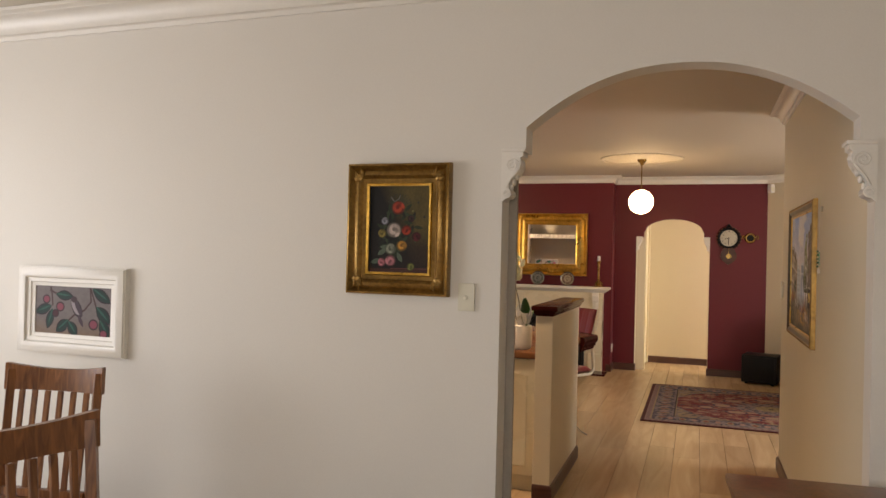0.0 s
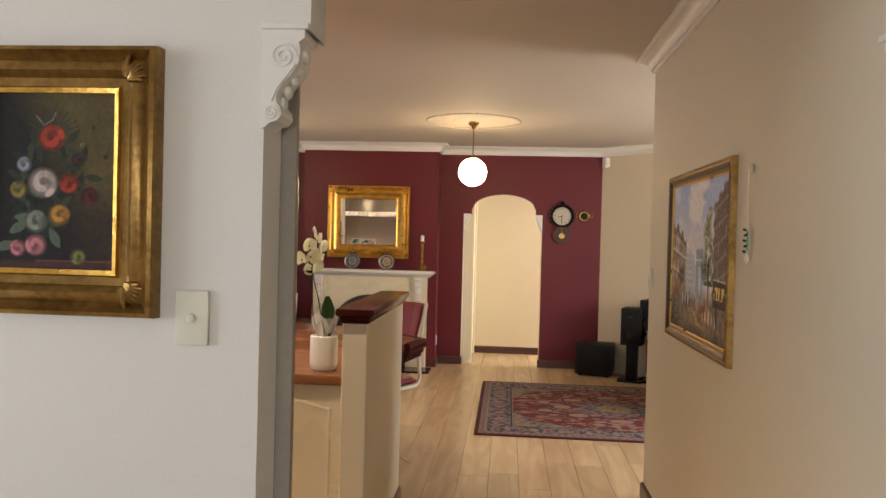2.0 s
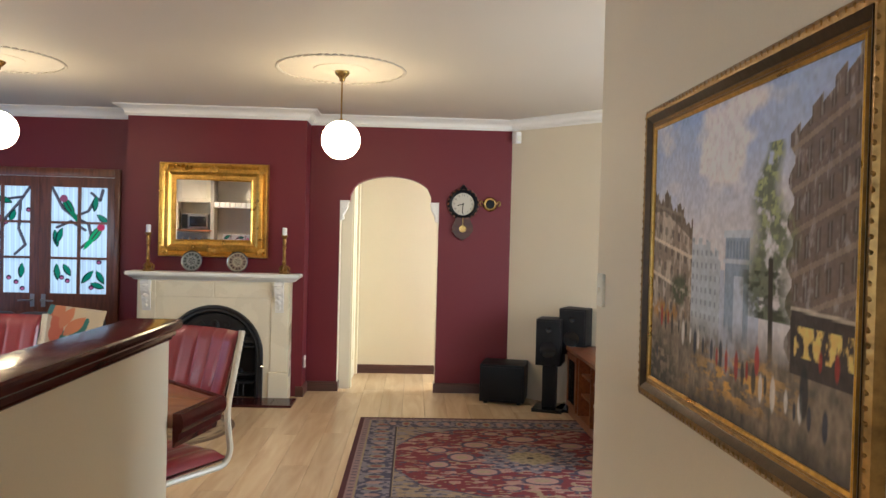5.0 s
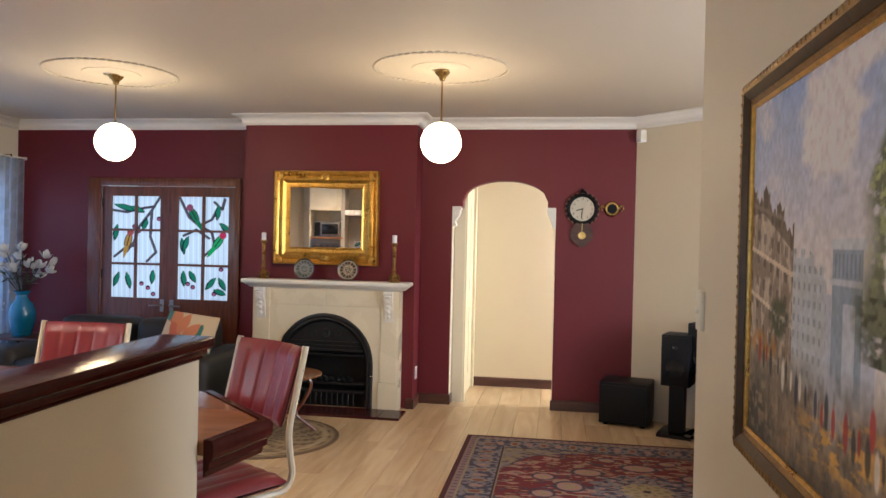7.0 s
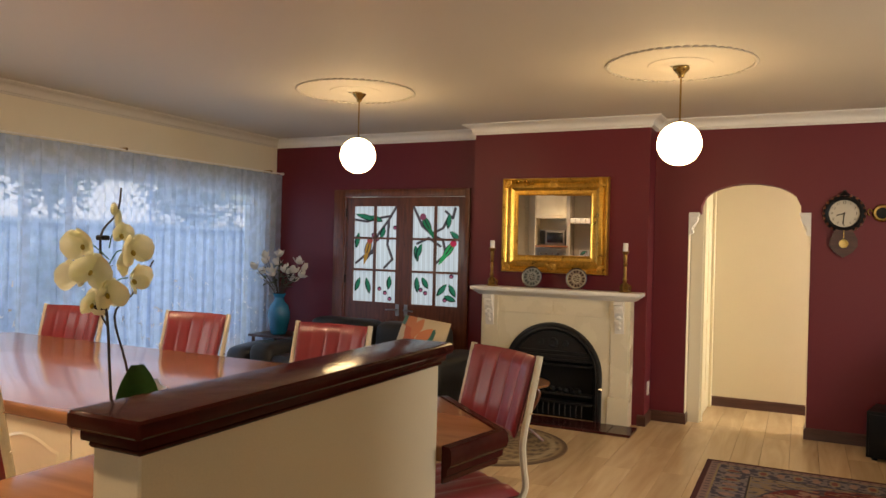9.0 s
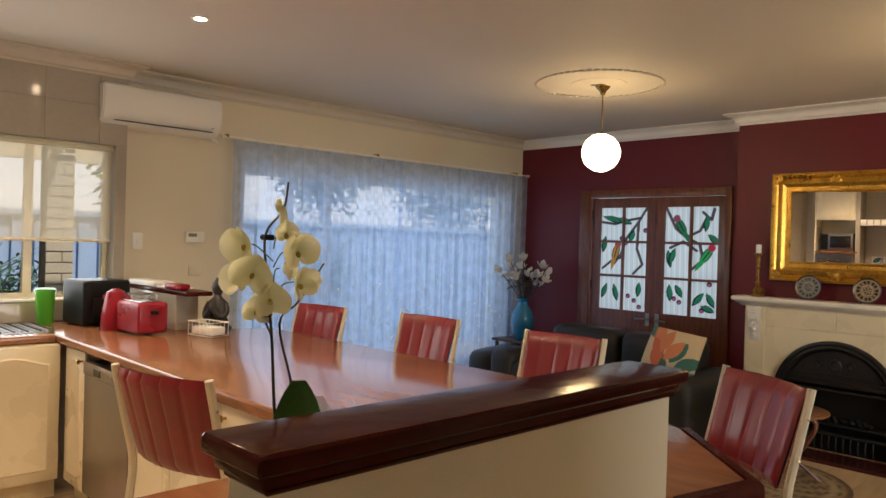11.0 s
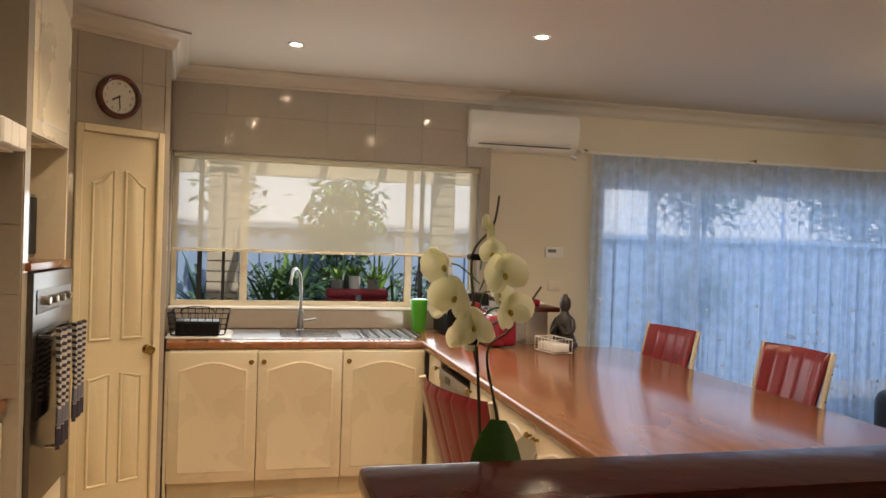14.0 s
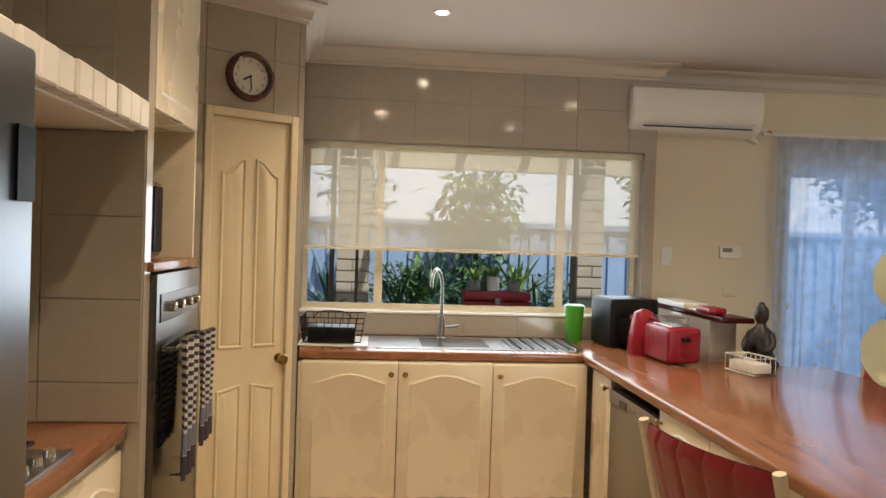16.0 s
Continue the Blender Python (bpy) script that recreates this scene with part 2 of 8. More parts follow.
def tube(bm, pts, r, n=8, m=None, r_end=None):
    """A round bar through the points."""
    pts = [Vector(p) for p in pts]
    rings = []
    up = Vector((0, 0, 1))
    prev = None
    for i, p in enumerate(pts):
        d = (pts[min(i + 1, len(pts) - 1)] - pts[max(i - 1, 0)]).normalized()
        if prev is None:
            s = d.cross(up if abs(d.z) < 0.95 else Vector((1, 0, 0))).normalized()
        else:
            s = (prev - d * prev.dot(d)).normalized()
        prev = s
        u = d.cross(s)
        rr = r if r_end is None else r + (r_end - r) * i / (len(pts) - 1)
        ring = [p + (s * math.cos(2 * math.pi * k / n) + u * math.sin(2 * math.pi * k / n)) * rr for k in range(n)]
        rings.append([bm.verts.new(m @ v if m else v) for v in ring])
    for a, b in zip(rings, rings[1:]):
        for k in range(n):
            j = (k + 1) % n
            bm.faces.new((a[k], a[j], b[j], b[k]))
    bm.faces.new(rings[0][::-1])
    bm.faces.new(rings[-1])
    return bm


def smooth_path(pts, k=5):
    """Catmull-Rom through the points."""
    pts = [Vector(p) for p in pts]
    out = []
    for i in range(len(pts) - 1):
        p0, p1, p2, p3 = pts[max(i - 1, 0)], pts[i], pts[i + 1], pts[min(i + 2, len(pts) - 1)]
        for j in range(k):
            t = j / k
            out.append(0.5 * ((2 * p1) + (p2 - p0) * t + (2 * p0 - 5 * p1 + 4 * p2 - p3) * t * t + (3 * p1 - p0 - 3 * p2 + p3) * t ** 3))
    out.append(pts[-1])
    return out


def sweep(bm, path, prof, closed=False, m=None):
    """A moulding along a path in the plane, mitred. prof: (distance to the left of the path, height)."""
    P = [Vector(p) for p in path]
    n = len(P)
    rings = []
    for i, p in enumerate(P):
        a = P[(i - 1) % n] if (closed or i) else None
        b = P[(i + 1) % n] if (closed or i < n - 1) else None
        d1 = (p - a).normalized() if a is not None else (b - p).normalized()
        d2 = (b - p).normalized() if b is not None else d1
        n1, n2 = Vector((-d1.y, d1.x)), Vector((-d2.y, d2.x))
        mi = (n1 + n2).normalized()
        k = 1 / max(0.3, mi.dot(n1))
        rings.append([bm.verts.new((m or Matrix()) @ Vector((p.x + mi.x * k * o, p.y + mi.y * k * o, h))) for o, h in prof])
    c = len(prof)
    fs = []
    for i in range(n if closed else n - 1):
        a, b = rings[i], rings[(i + 1) % n]
        for k in range(c):
            j = (k + 1) % c
            fs.append(bm.faces.new((a[k], b[k], b[j], a[j])))
    if not closed:
        fs.append(bm.faces.new(rings[0]))
        fs.append(bm.faces.new(rings[-1][::-1]))
    bmesh.ops.recalc_face_normals(bm, faces=fs)
    return bm


def mesh_ob(name, bm, material, smooth=False):
    me = bpy.data.meshes.new(name)
    bm.to_mesh(me)
    bm.free()
    me.materials.append(material)
    if smooth:
        me.shade_smooth()
        me.set_sharp_from_angle(angle=radians(35))
    return new(name, me)


def part(name, bm, material, parent=None, label="", smooth=True):
    ob = mesh_ob(name, bm, material, smooth)
    if parent is not None:
        ob.parent = parent
    return tagged(ob, label=label)


def structure(name, bm, material, label="", category="", smooth=False):
    return tagged(mesh_ob(name, bm, material, smooth), label=label, category=category, kind="structure")


def thing(name, label, category, m=None, group=""):
    ob = new(name)
    ob.empty_display_size = 0.1
    ob.matrix_world = m or Matrix()
    return tagged(ob, label=label, category=category, group=group)


def at(x, y, z, rz=0):
    return pose(x, y, z, 0, 0, rz)


B = bmesh.new

# ---- large structure ----
TW = 0.12
# Dividing wall with the flat arch between the dining room and the passage.
AL, AR, SPR, APEX = 0.065, 1.42, 2.03, 2.26
arch = [(AL, 0), (AL, 1.93), (0.16, 1.93), (0.16, SPR)]
for i in range(1, 24):
    t = i / 24
    u = 2 * t - 1
    arch.append((0.16 + (1.37 - 0.16) * t, SPR + (APEX - SPR) * (1 - abs(u) ** 2.2)))
arch += [(1.37, SPR), (1.37, 1.93), (AR, 1.93), (AR, 0)]
bm = prism(B(), [(-4.37, 0)] + arch + [(3.5, 0), (3.5, DCEIL + 0.1), (-4.37, DCEIL + 0.1)], 1, 5.43, 5.43 + TW)
structure("wall_dining", bm, M_white_wall, "off-white painted wall with a low arched opening", "wall")

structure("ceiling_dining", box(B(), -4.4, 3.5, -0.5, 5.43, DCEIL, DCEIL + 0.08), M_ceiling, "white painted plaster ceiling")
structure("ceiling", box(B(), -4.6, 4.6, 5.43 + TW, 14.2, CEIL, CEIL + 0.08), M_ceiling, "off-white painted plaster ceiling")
# Gap at x -0.8 to 1.6 is an added, unseen window for extra light.
bm = B()
for a in ((-4.4, -0.8, 0, DCEIL), (1.6, 3.5, 0, DCEIL), (-0.8, 1.6, 0, 0.75), (-0.8, 1.6, 2.25, DCEIL)):
    box(bm, a[0], a[1], -0.6, -0.5, a[2], a[3])
structure("wall_dining_south", bm, M_white_wall)
structure("wall_dining_east", box(B(), 3.4, 3.5, -0.5, 5.43, 0, DCEIL), M_white_wall)
bm = B()
for a in ((-0.5, 2.0, 0, DCEIL), (4.6, 5.43, 0, DCEIL), (2.0, 4.6, 0, 0.7), (2.0, 4.6, 2.2, DCEIL)):
    box(bm, -4.37, -4.25, a[0], a[1], a[2], a[3])
structure("wall_dining_west", bm, M_white_wall)

# Passage wall with the landscape painting.
structure("wall_passage", box(B(), 1.42, 1.56, 5.43 + TW, 8.36, 0, CEIL), M_cream, "cream painted passage wall with a square end", "wall")
structure("wall_living_south", box(B(), 1.56, 4.5, 8.24, 8.36, 0, CEIL), M_cream)
# Opening at y 8.5 to 9.9: unseen window, added to hold the fill lamp.
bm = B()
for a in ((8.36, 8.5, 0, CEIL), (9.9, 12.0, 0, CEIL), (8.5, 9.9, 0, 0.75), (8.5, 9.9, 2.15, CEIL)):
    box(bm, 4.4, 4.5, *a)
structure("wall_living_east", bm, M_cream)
prism_pts = [(1.67, BWY), (4.1, 10.29), (4.2, 10.38), (1.76, 12.84)]
structure("wall_diagonal", prism(B(), prism_pts, 2, 0, CEIL), M_cream, "cream painted wall set at an angle", "wall")
structure("wall_living_north_east", box(B(), 3.9, 4.5, 10.3, 12.0, 0, CEIL), M_cream)

# Back wall, with French doors' opening and the small arch.
FD0, FD1, FDH = -3.445, -2.025, 1.97
al, ar, sp, ap = 0.05, 0.985, 1.86, 2.045
h = [(FD0, 0), (FD0, FDH), (FD1, FDH), (FD1, 0), (al, 0), (al, 1.795), (0.145, 1.795), (0.145, sp)]
for i in range(1, 20):
    t = i / 20
    u = 2 * t - 1
    h.append((0.145 + (0.91 - 0.145) * t, sp + (ap - sp) * math.sqrt(max(0, 1 - u * u))))
h += [(0.91, sp), (0.91, 1.795), (ar, 1.795), (ar, 0), (1.67, 0), (1.67, CEIL), (-4.37, CEIL), (-4.37, 0)]
structure("wall_north", prism(B(), h, 1, BWY, BWY + TW), M_red, "burgundy painted wall with an arched opening", "wall")
structure("wall_chimney", prism(B(), [(-1.83, CHY), (-0.235, CHY), (-0.235, BWY - 0.002), (-1.83, BWY - 0.002)], 2, 0, CEIL), M_red, "burgundy painted chimney breast", "wall")
# White inner faces of the small arch.
bm = B()
box(bm, al - 0.001, al + 0.006, BWY + 0.004, BWY + TW, 0, 1.79)
box(bm, ar - 0.006, ar + 0.001, BWY + 0.004, BWY + TW, 0, 1.79)
structure("arch_lining", bm, M_cream)
# Hall beyond.
structure("wall_hall_back", box(B(), -0.6, 3.6, 13.68, 13.78, 0, CEIL), M_cream, "pale cream painted hall wall", "wall")
bm = B()
box(bm, 0.06, 0.16, BWY + TW, 12.93, 0, CEIL)
box(bm, 0.06, 0.16, 13.62, 13.68, 0, CEIL)
box(bm, 0.06, 0.16, 12.93, 13.62, 2.04, CEIL)
structure("wall_hall_west", bm, M_cream)
structure("wall_hall_east", box(B(), 3.5, 3.6, BWY + TW, 13.68, 0, CEIL), M_cream)
structure("wall_hall_south", box(B(), 1.80, 3.6, BWY + TW, BWY + TW + 0.1, 0, CEIL), M_cream)
structure("wall_hall_far_west", box(B(), -0.7, -0.6, BWY + TW, 13.78, 0, CEIL), M_cream)
# Room behind the French doors, bright.
structure("wall_garden_room", box(B(), -4.37, -1.5, 15.3, 15.4, 0, CEIL), M_white_wall)
structure("wall_garden_room_east", box(B(), -1.5, -1.4, BWY + TW, 15.4, 0, CEIL), M_white_wall)
structure("ceiling_garden_room", box(B(), -4.4, -1.4, 14.2, 15.4, CEIL, CEIL + 0.08), M_white_wall)

# Window wall.
WY0, WY1, WZ0, WZ1 = 6.24, 8.33, 1.04, 2.055
SY0, SY1, SZ1 = 9.36, 12.46, 2.02
def wall_x(x0, x1, y0, y1, holes, name, material, zt=CEIL, label=""):
    bm = B()
    ys = sorted({y0, y1, *[a for hh in holes for a in hh[:2]]})
    for a, b in zip(ys, ys[1:]):
        inn = [hh for hh in holes if hh[0] <= a and hh[1] >= b]
        if not inn:
            box(bm, x0, x1, a, b, 0, zt)
        else:
            if inn[0][2] > 0:
                box(bm, x0, x1, a, b, 0, inn[0][2])
            box(bm, x0, x1, a, b, inn[0][3], zt)
    return structure(name, bm, material, label, "wall")


wall_x(CX - 0.22, CX, 8.40, BWY + 0.1, [(SY0, SY1, 0, SZ1)], "wall_west", M_cream, label="cream painted wall with a wide sliding door")
wall_x(WX - 0.22, WX, 5.4, 8.40, [(WY0, WY1, WZ0, WZ1)], "wall_kitchen_window", M_grout)
wall_x(WX - 0.22, WX, BWY + 0.1, 15.4, [(13.2, 15.0, 0.4, 2.2)], "wall_garden_room_west", M_white_wall)
# Pantry walls: a short return and the diagonal with the pantry door.
structure("wall_return", prism(B(), [(WX, 6.235), (-3.425, 6.317), (-3.50, 6.20), (WX, 6.12)], 2, 0, CEIL), M_tile)
DA, DB = Vector((-2.839, 5.454)), Vector((-3.42, 6.319))
dd = (DB - DA).normalized()
dn = Vector((dd.y, -dd.x))
if dn.x < 0:
    dn = -dn
PDM = Matrix(((dd.x, dn.x, 0, DA.x), (dd.y, dn.y, 0, DA.y), (0, 0, 1, 0), (0, 0, 0, 1)))  # local x along the wall, y into the room
DL = (DB - DA).length


def diag_wall():
    bm = B()
    s0, s1 = 0.58, 0.98
    for a, b, c, d in ((0, s0, 0, CEIL), (s1, DL, 0, CEIL), (s0, s1, 2.0, CEIL)):
        box(bm, a, b, -0.1, 0, c, d, m=PDM)
    return bm


structure("wall_pantry", diag_wall(), M_grout)
structure("wall_kitchen_south", box(B(), -4.4, 0.1, 5.43 + TW + 0.003, 5.43 + TW + 0.02, 0, CEIL), M_grout)

# Floor slab; boards come last.
structure("floor", box(B(), -4.5, 4.5, -0.6, 15.4, -0.12, -0.014), M_floor_base, "pale timber board floor", "floor")


# Cornices.
def cove(h_, o):
    p = [(0.0, CEIL - h_), (0.012, CEIL - h_), (0.016, CEIL - h_ + 0.014), (0.026, CEIL - h_ + 0.018)]
    for i in range(6):
        a = i / 5 * math.pi / 2
        p.append((0.026 + (o - 0.046) * (1 - math.cos(a)), CEIL - h_ + 0.022 + (h_ - 0.044) * math.sin(a)))
    p += [(o - 0.014, CEIL - 0.016), (o, CEIL - 0.012), (o, CEIL - 0.001), (0.0, CEIL - 0.001)]
    return p


CV = cove(0.095, 0.10)
loop = [(4.4, 8.36), (4.4, 9.99), (1.67, BWY), (-0.235, BWY), (-0.235, CHY), (-1.83, CHY), (-1.83, BWY), (CX, BWY)]
kitchen_loop = [(CX, BWY), (CX, 8.40), (WX, 8.40), (WX, 6.235), (-3.42, 6.319), (-2.839, 5.454)]
structure("cornice", sweep(B(), loop, CV), M_plaster, "white moulded plaster cornice", "cornice", smooth=True)
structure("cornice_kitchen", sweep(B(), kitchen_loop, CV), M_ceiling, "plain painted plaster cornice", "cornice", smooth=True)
structure("cornice_passage", sweep(B(), [(1.42, 5.56), (1.42, 8.36), (4.4, 8.36)], CV), M_plaster, smooth=True)
DC = [(o * 1.3, z + DCEIL - CEIL - 0.0) for o, z in [(o, CEIL - (CEIL - z) * 1.45) for o, z in CV]]
structure("cornice_dining", sweep(B(), [(3.4, 5.43), (-4.25, 5.43), (-4.25, -0.5)], DC), M_plaster, "white moulded plaster cornice", smooth=True)

# Skirtings.
SK = [(0, 0), (0.016, 0), (0.016, 0.075), (0.010, 0.088), (0, 0.092)]
for path in ([(1.66, BWY), (ar, BWY), (ar, BWY + TW)], [(al, BWY + TW), (al, BWY), (-0.235, BWY), (-0.235, CHY), (-0.29, CHY)],
             [(-1.77, CHY), (-1.83, CHY), (-1.83, BWY), (FD1 + 0.05, BWY)], [(FD0 - 0.05, BWY), (CX, BWY), (CX, SY1)],
             [(1.42, 5.56), (1.42, 8.36), (4.4, 8.36)][::1], [(3.5, 13.68), (0.16, 13.68)]):
    structure("baseboard", sweep(B(), path, SK), M_skirt, "dark stained timber skirting", "skirting")

# ---- painted and woven surfaces ----


def attr_mat(name, rough=0.5, bump=0.0, translucent=0.0, coat=0.0):
    """A surface coloured point by point by its mesh (pictures, carpets, printed cloth, leadlights)."""
    m = mat(name, (0.5, 0.5, 0.5), rough, coat=coat, bump=bump)
    nt = m.node_tree
    a = nt.nodes.new("ShaderNodeVertexColor")
    a.layer_name = "paint"
    b = nt.nodes["Principled BSDF"]
    nt.links.new(a.outputs["Color"], b.inputs["Base Color"])
    if translucent:
        t = nt.nodes.new("ShaderNodeBsdfTranslucent")
        nt.links.new(a.outputs["Color"], t.inputs["Color"])
        mx = nt.nodes.new("ShaderNodeMixShader")
        mx.inputs[0].default_value = translucent
        nt.links.new(b.outputs[0], mx.inputs[1])
        nt.links.new(t.outputs[0], mx.inputs[2])
        nt.links.new(mx.outputs[0], nt.nodes["Material Output"].inputs[0])
    return m


def canvas(name, w, h, nx, ny, fn, material, m, parent=None, label="", relief=None):
    """A grid w by h metres in its own x, z plane (facing -y), coloured by fn(u, v) with arrays, v upwards."""
    u, v = np.meshgrid(np.linspace(0, 1, nx + 1), np.linspace(0, 1, ny + 1))
    col = np.clip(fn(u, v), 0, 1)
    y = relief(u, v) if relief else np.zeros_like(u)
    co = np.stack([(u - 0.5) * w, -y, (v - 0.5) * h], -1).reshape(-1, 3)
    i = np.arange(nx)[None, :] + (nx + 1) * np.arange(ny)[:, None]
    f = np.stack([i, i + 1, i + nx + 2, i + nx + 1], -1).reshape(-1, 4)
    me = bpy.data.meshes.new(name)
    me.from_pydata(co.tolist(), [], f.tolist())
    c = me.color_attributes.new("paint", "FLOAT_COLOR", "POINT")
    c.data.foreach_set("color", np.concatenate([col, np.ones((*col.shape[:2], 1))], -1).reshape(-1).astype(np.float32))
    me.materials.append(material)
    me.shade_smooth()
    ob = new(name, me)
    ob.matrix_world = m
    if parent:
        ob.parent = parent
    return tagged(ob, label=label)


def vnoise(x, y, seed=0):
    """Smooth value noise on arrays, 0 to 1."""
    def hsh(i, j):
        n = np.sin(i * 127.1 + j * 311.7 + seed * 74.7) * 43758.5453
        return n - np.floor(n)
    i, j = np.floor(x), np.floor(y)
    fx, fy = x - i, y - j
    fx, fy = fx * fx * (3 - 2 * fx), fy * fy * (3 - 2 * fy)
    return (hsh(i, j) * (1 - fx) + hsh(i + 1, j) * fx) * (1 - fy) + (hsh(i, j + 1) * (1 - fx) + hsh(i + 1, j + 1) * fx) * fy


def fbm(x, y, seed=0, k=4):
    s, a, t = 0, 0.5, 0
    for o in range(k):
        s, t = s + a * vnoise(x * 2 ** o, y * 2 ** o, seed + o), t + a
        a *= 0.55
    return s / t


def over(base, color, mask):
    return base * (1 - mask[..., None]) + np.array(color) * mask[..., None]


def soft(d, e=0.01):
    return np.clip(0.5 - d / (2 * e), 0, 1)


def blob(u, v, cx, cy, rx, ry, ang=0.0, e=0.15):
    a = math.radians(ang)
    x, y = (u - cx), (v - cy)
    p, q = (x * math.cos(a) + y * math.sin(a)) / rx, (-x * math.sin(a) + y * math.cos(a)) / ry
    return np.clip((1 - np.sqrt(p * p + q * q)) / e, 0, 1)


def stroke(u, v, pts, w, e=0.3):
    d = np.full_like(u, 9.0)
    for (x0, y0), (x1, y1) in zip(pts, pts[1:]):
        dx, dy = x1 - x0, y1 - y0
        t = np.clip(((u - x0) * dx + (v - y0) * dy) / (dx * dx + dy * dy + 1e-9), 0, 1)
        d = np.minimum(d, np.hypot(u - x0 - t * dx, v - y0 - t * dy))
    return np.clip((w - d) / (w * e), 0, 1)


def leafmark(u, v, cx, cy, length, width, ang):
    a = math.radians(ang)
    x, y = (u - cx) * math.cos(a) + (v - cy) * math.sin(a), -(u - cx) * math.sin(a) + (v - cy) * math.cos(a)
    t = np.clip(x / length, 0, 1)
    return ((x > 0) & (x < length) & (np.abs(y) < width * np.sin(np.pi * t) ** 0.8)).astype(float)


def street_picture(u, v):
    n = fbm(u * 7, v * 6, 1)
    f = fbm(u * 60, v * 26, 3, 2)
    d = fbm(u * 40, v * 60, 44, 2)
    c = np.zeros((*u.shape, 3))
    sky_t = np.clip((v - 0.55) / 0.45 + 0.5 * (n - 0.5), 0, 1)
    c[:] = (0.62, 0.58, 0.58)
    c = c * (1 - sky_t[..., None]) + np.array((0.30, 0.40, 0.62)) * sky_t[..., None]
    c = over(c, (0.74, 0.68, 0.66), np.clip((fbm(u * 4, v * 5, 9) - 0.47) * 5, 0, 0.8))
    # haze at the end of the street, the arch monument
    c = over(c, (0.42, 0.46, 0.55), ((u > 0.30) & (u < 0.66) & (v < 0.44 + 0.02 * np.sign(np.sin(u * 70)))) * 0.85)
    c = over(c, (0.25, 0.31, 0.40), ((np.abs(u - 0.555) < 0.060) & (v < 0.57) & (v > 0.24)) * 0.92)
    c = over(c, (0.50, 0.53, 0.57), ((np.abs(u - 0.555) < 0.070) & (((v < 0.585) & (v > 0.56)) | ((v < 0.50) & (v > 0.485)))) * 1.0)
    c = over(c, (0.52, 0.55, 0.62), ((np.abs(u - 0.565) < 0.024) & (v < 0.45 - 8 * (u - 0.565) ** 2) & (v > 0.24)) * 0.9)
    c = over(c, (0.15, 0.19, 0.26), ((np.abs(u - 0.555) < 0.055) & (v < 0.55) & (v > 0.50) & (np.sin(u * 400) > 0.2)) * 0.6)
    # pale houses, then the nearer row
    pale = (u > 0.29) & (u < 0.47) & (v < 0.55 - 0.55 * np.maximum(0, u - 0.38) + 0.012 * np.sign(np.sin(u * 130)))
    c = over(c, (0.44, 0.47, 0.50), pale * 0.92)
    c = over(c, (0.22, 0.25, 0.29), pale * (np.sin(u * 230) > 0.35) * (np.sin(v * 150) > 0.2) * 0.7)
    left = (u < 0.30) & (v < 0.72 - 0.55 * np.maximum(0, u - 0.10) + 0.018 * np.sign(np.sin(u * 62 + 1)) + 0.008 * np.sin(u * 190))
    c = over(c, (0.24, 0.185, 0.14), left * 1.0)
    c = over(c, (0.50, 0.42, 0.33), left * np.clip((fbm(u * 60, v * 16, 25) - 0.46) * 7, 0, 1) * 0.8)
    c = over(c, (0.05, 0.04, 0.035), left * (np.sin(u * 130) > 0.3) * (np.sin(v * 95 + u * 22) > 0.1) * 0.55)
    c = over(c, (0.66, 0.56, 0.44), left * (np.sin(v * 47.5 + u * 11) > 0.95) * 0.8)
    c = over(c, (0.10, 0.075, 0.055), left * (v > 0.66 - 0.55 * np.maximum(0, u - 0.10)) * 0.75)
    # tall dark block
    right = (u > 0.775 + 0.012 * np.sin(v * 60)) & (v < 0.84 + 0.75 * (u - 0.80) + 0.012 * np.sign(np.sin(u * 90)))
    c = over(c, (0.150, 0.108, 0.085), right * 0.95)
    c = over(c, (0.17, 0.125, 0.095), right * np.clip((d - 0.50) * 8, 0, 1) * 0.7)
    c = over(c, (0.42, 0.38, 0.36), right * np.clip((fbm(u * 70, v * 22, 61) - 0.60) * 9, 0, 1) * 0.5)
    band = np.sin((v - 0.42 * (u - 0.775)) * 58)
    c = over(c, (0.30, 0.23, 0.17), right * (band > 0.90) * 0.7)
    c = over(c, (0.035, 0.026, 0.026), right * (np.sin(u * 175) > 0.2) * (band < 0.1) * (v > 0.40) * 0.45)
    c = over(c, (0.28, 0.25, 0.22), right * (np.sin(u * 175) > 0.92) * (band < 0.0) * (v > 0.40) * 0.6)
    # tree
    tx = 0.695 + 0.02 * np.sin(v * 25)
    body_ = np.clip((1 - np.abs(u - tx) / (0.03 + 0.085 * np.clip((0.84 - v) / 0.3, 0, 1))) * 1.7, 0, 1) * ((v < 0.82) & (v > 0.34))
    tree = np.clip((fbm(u * 26, v * 26, 22) - 0.27) * 7, 0, 1) * body_
    c = over(c, (0.105, 0.125, 0.060), tree * 0.90)
    c = over(c, (0.40, 0.43, 0.20), tree * np.clip((fbm(u * 55, v * 60, 5) - 0.50) * 9, 0, 1) * np.clip((v - 0.42) * 4, 0, 1) * 0.9)
    c = over(c, (0.035, 0.04, 0.02), body_ * (v < 0.47) * np.clip((d - 0.42) * 6, 0, 1) * 0.85)
    c = over(c, (0.04, 0.03, 0.022), stroke(u, v, [(0.715, 0.14), (0.705, 0.5)], 0.011))
    c = over(c, (0.05, 0.035, 0.025), stroke(u, v, [(0.80, 0.10), (0.795, 0.36)], 0.010))
    # street, leaves and lights on the ground
    st = soft(v - (0.25 + 0.04 * n), 0.05)
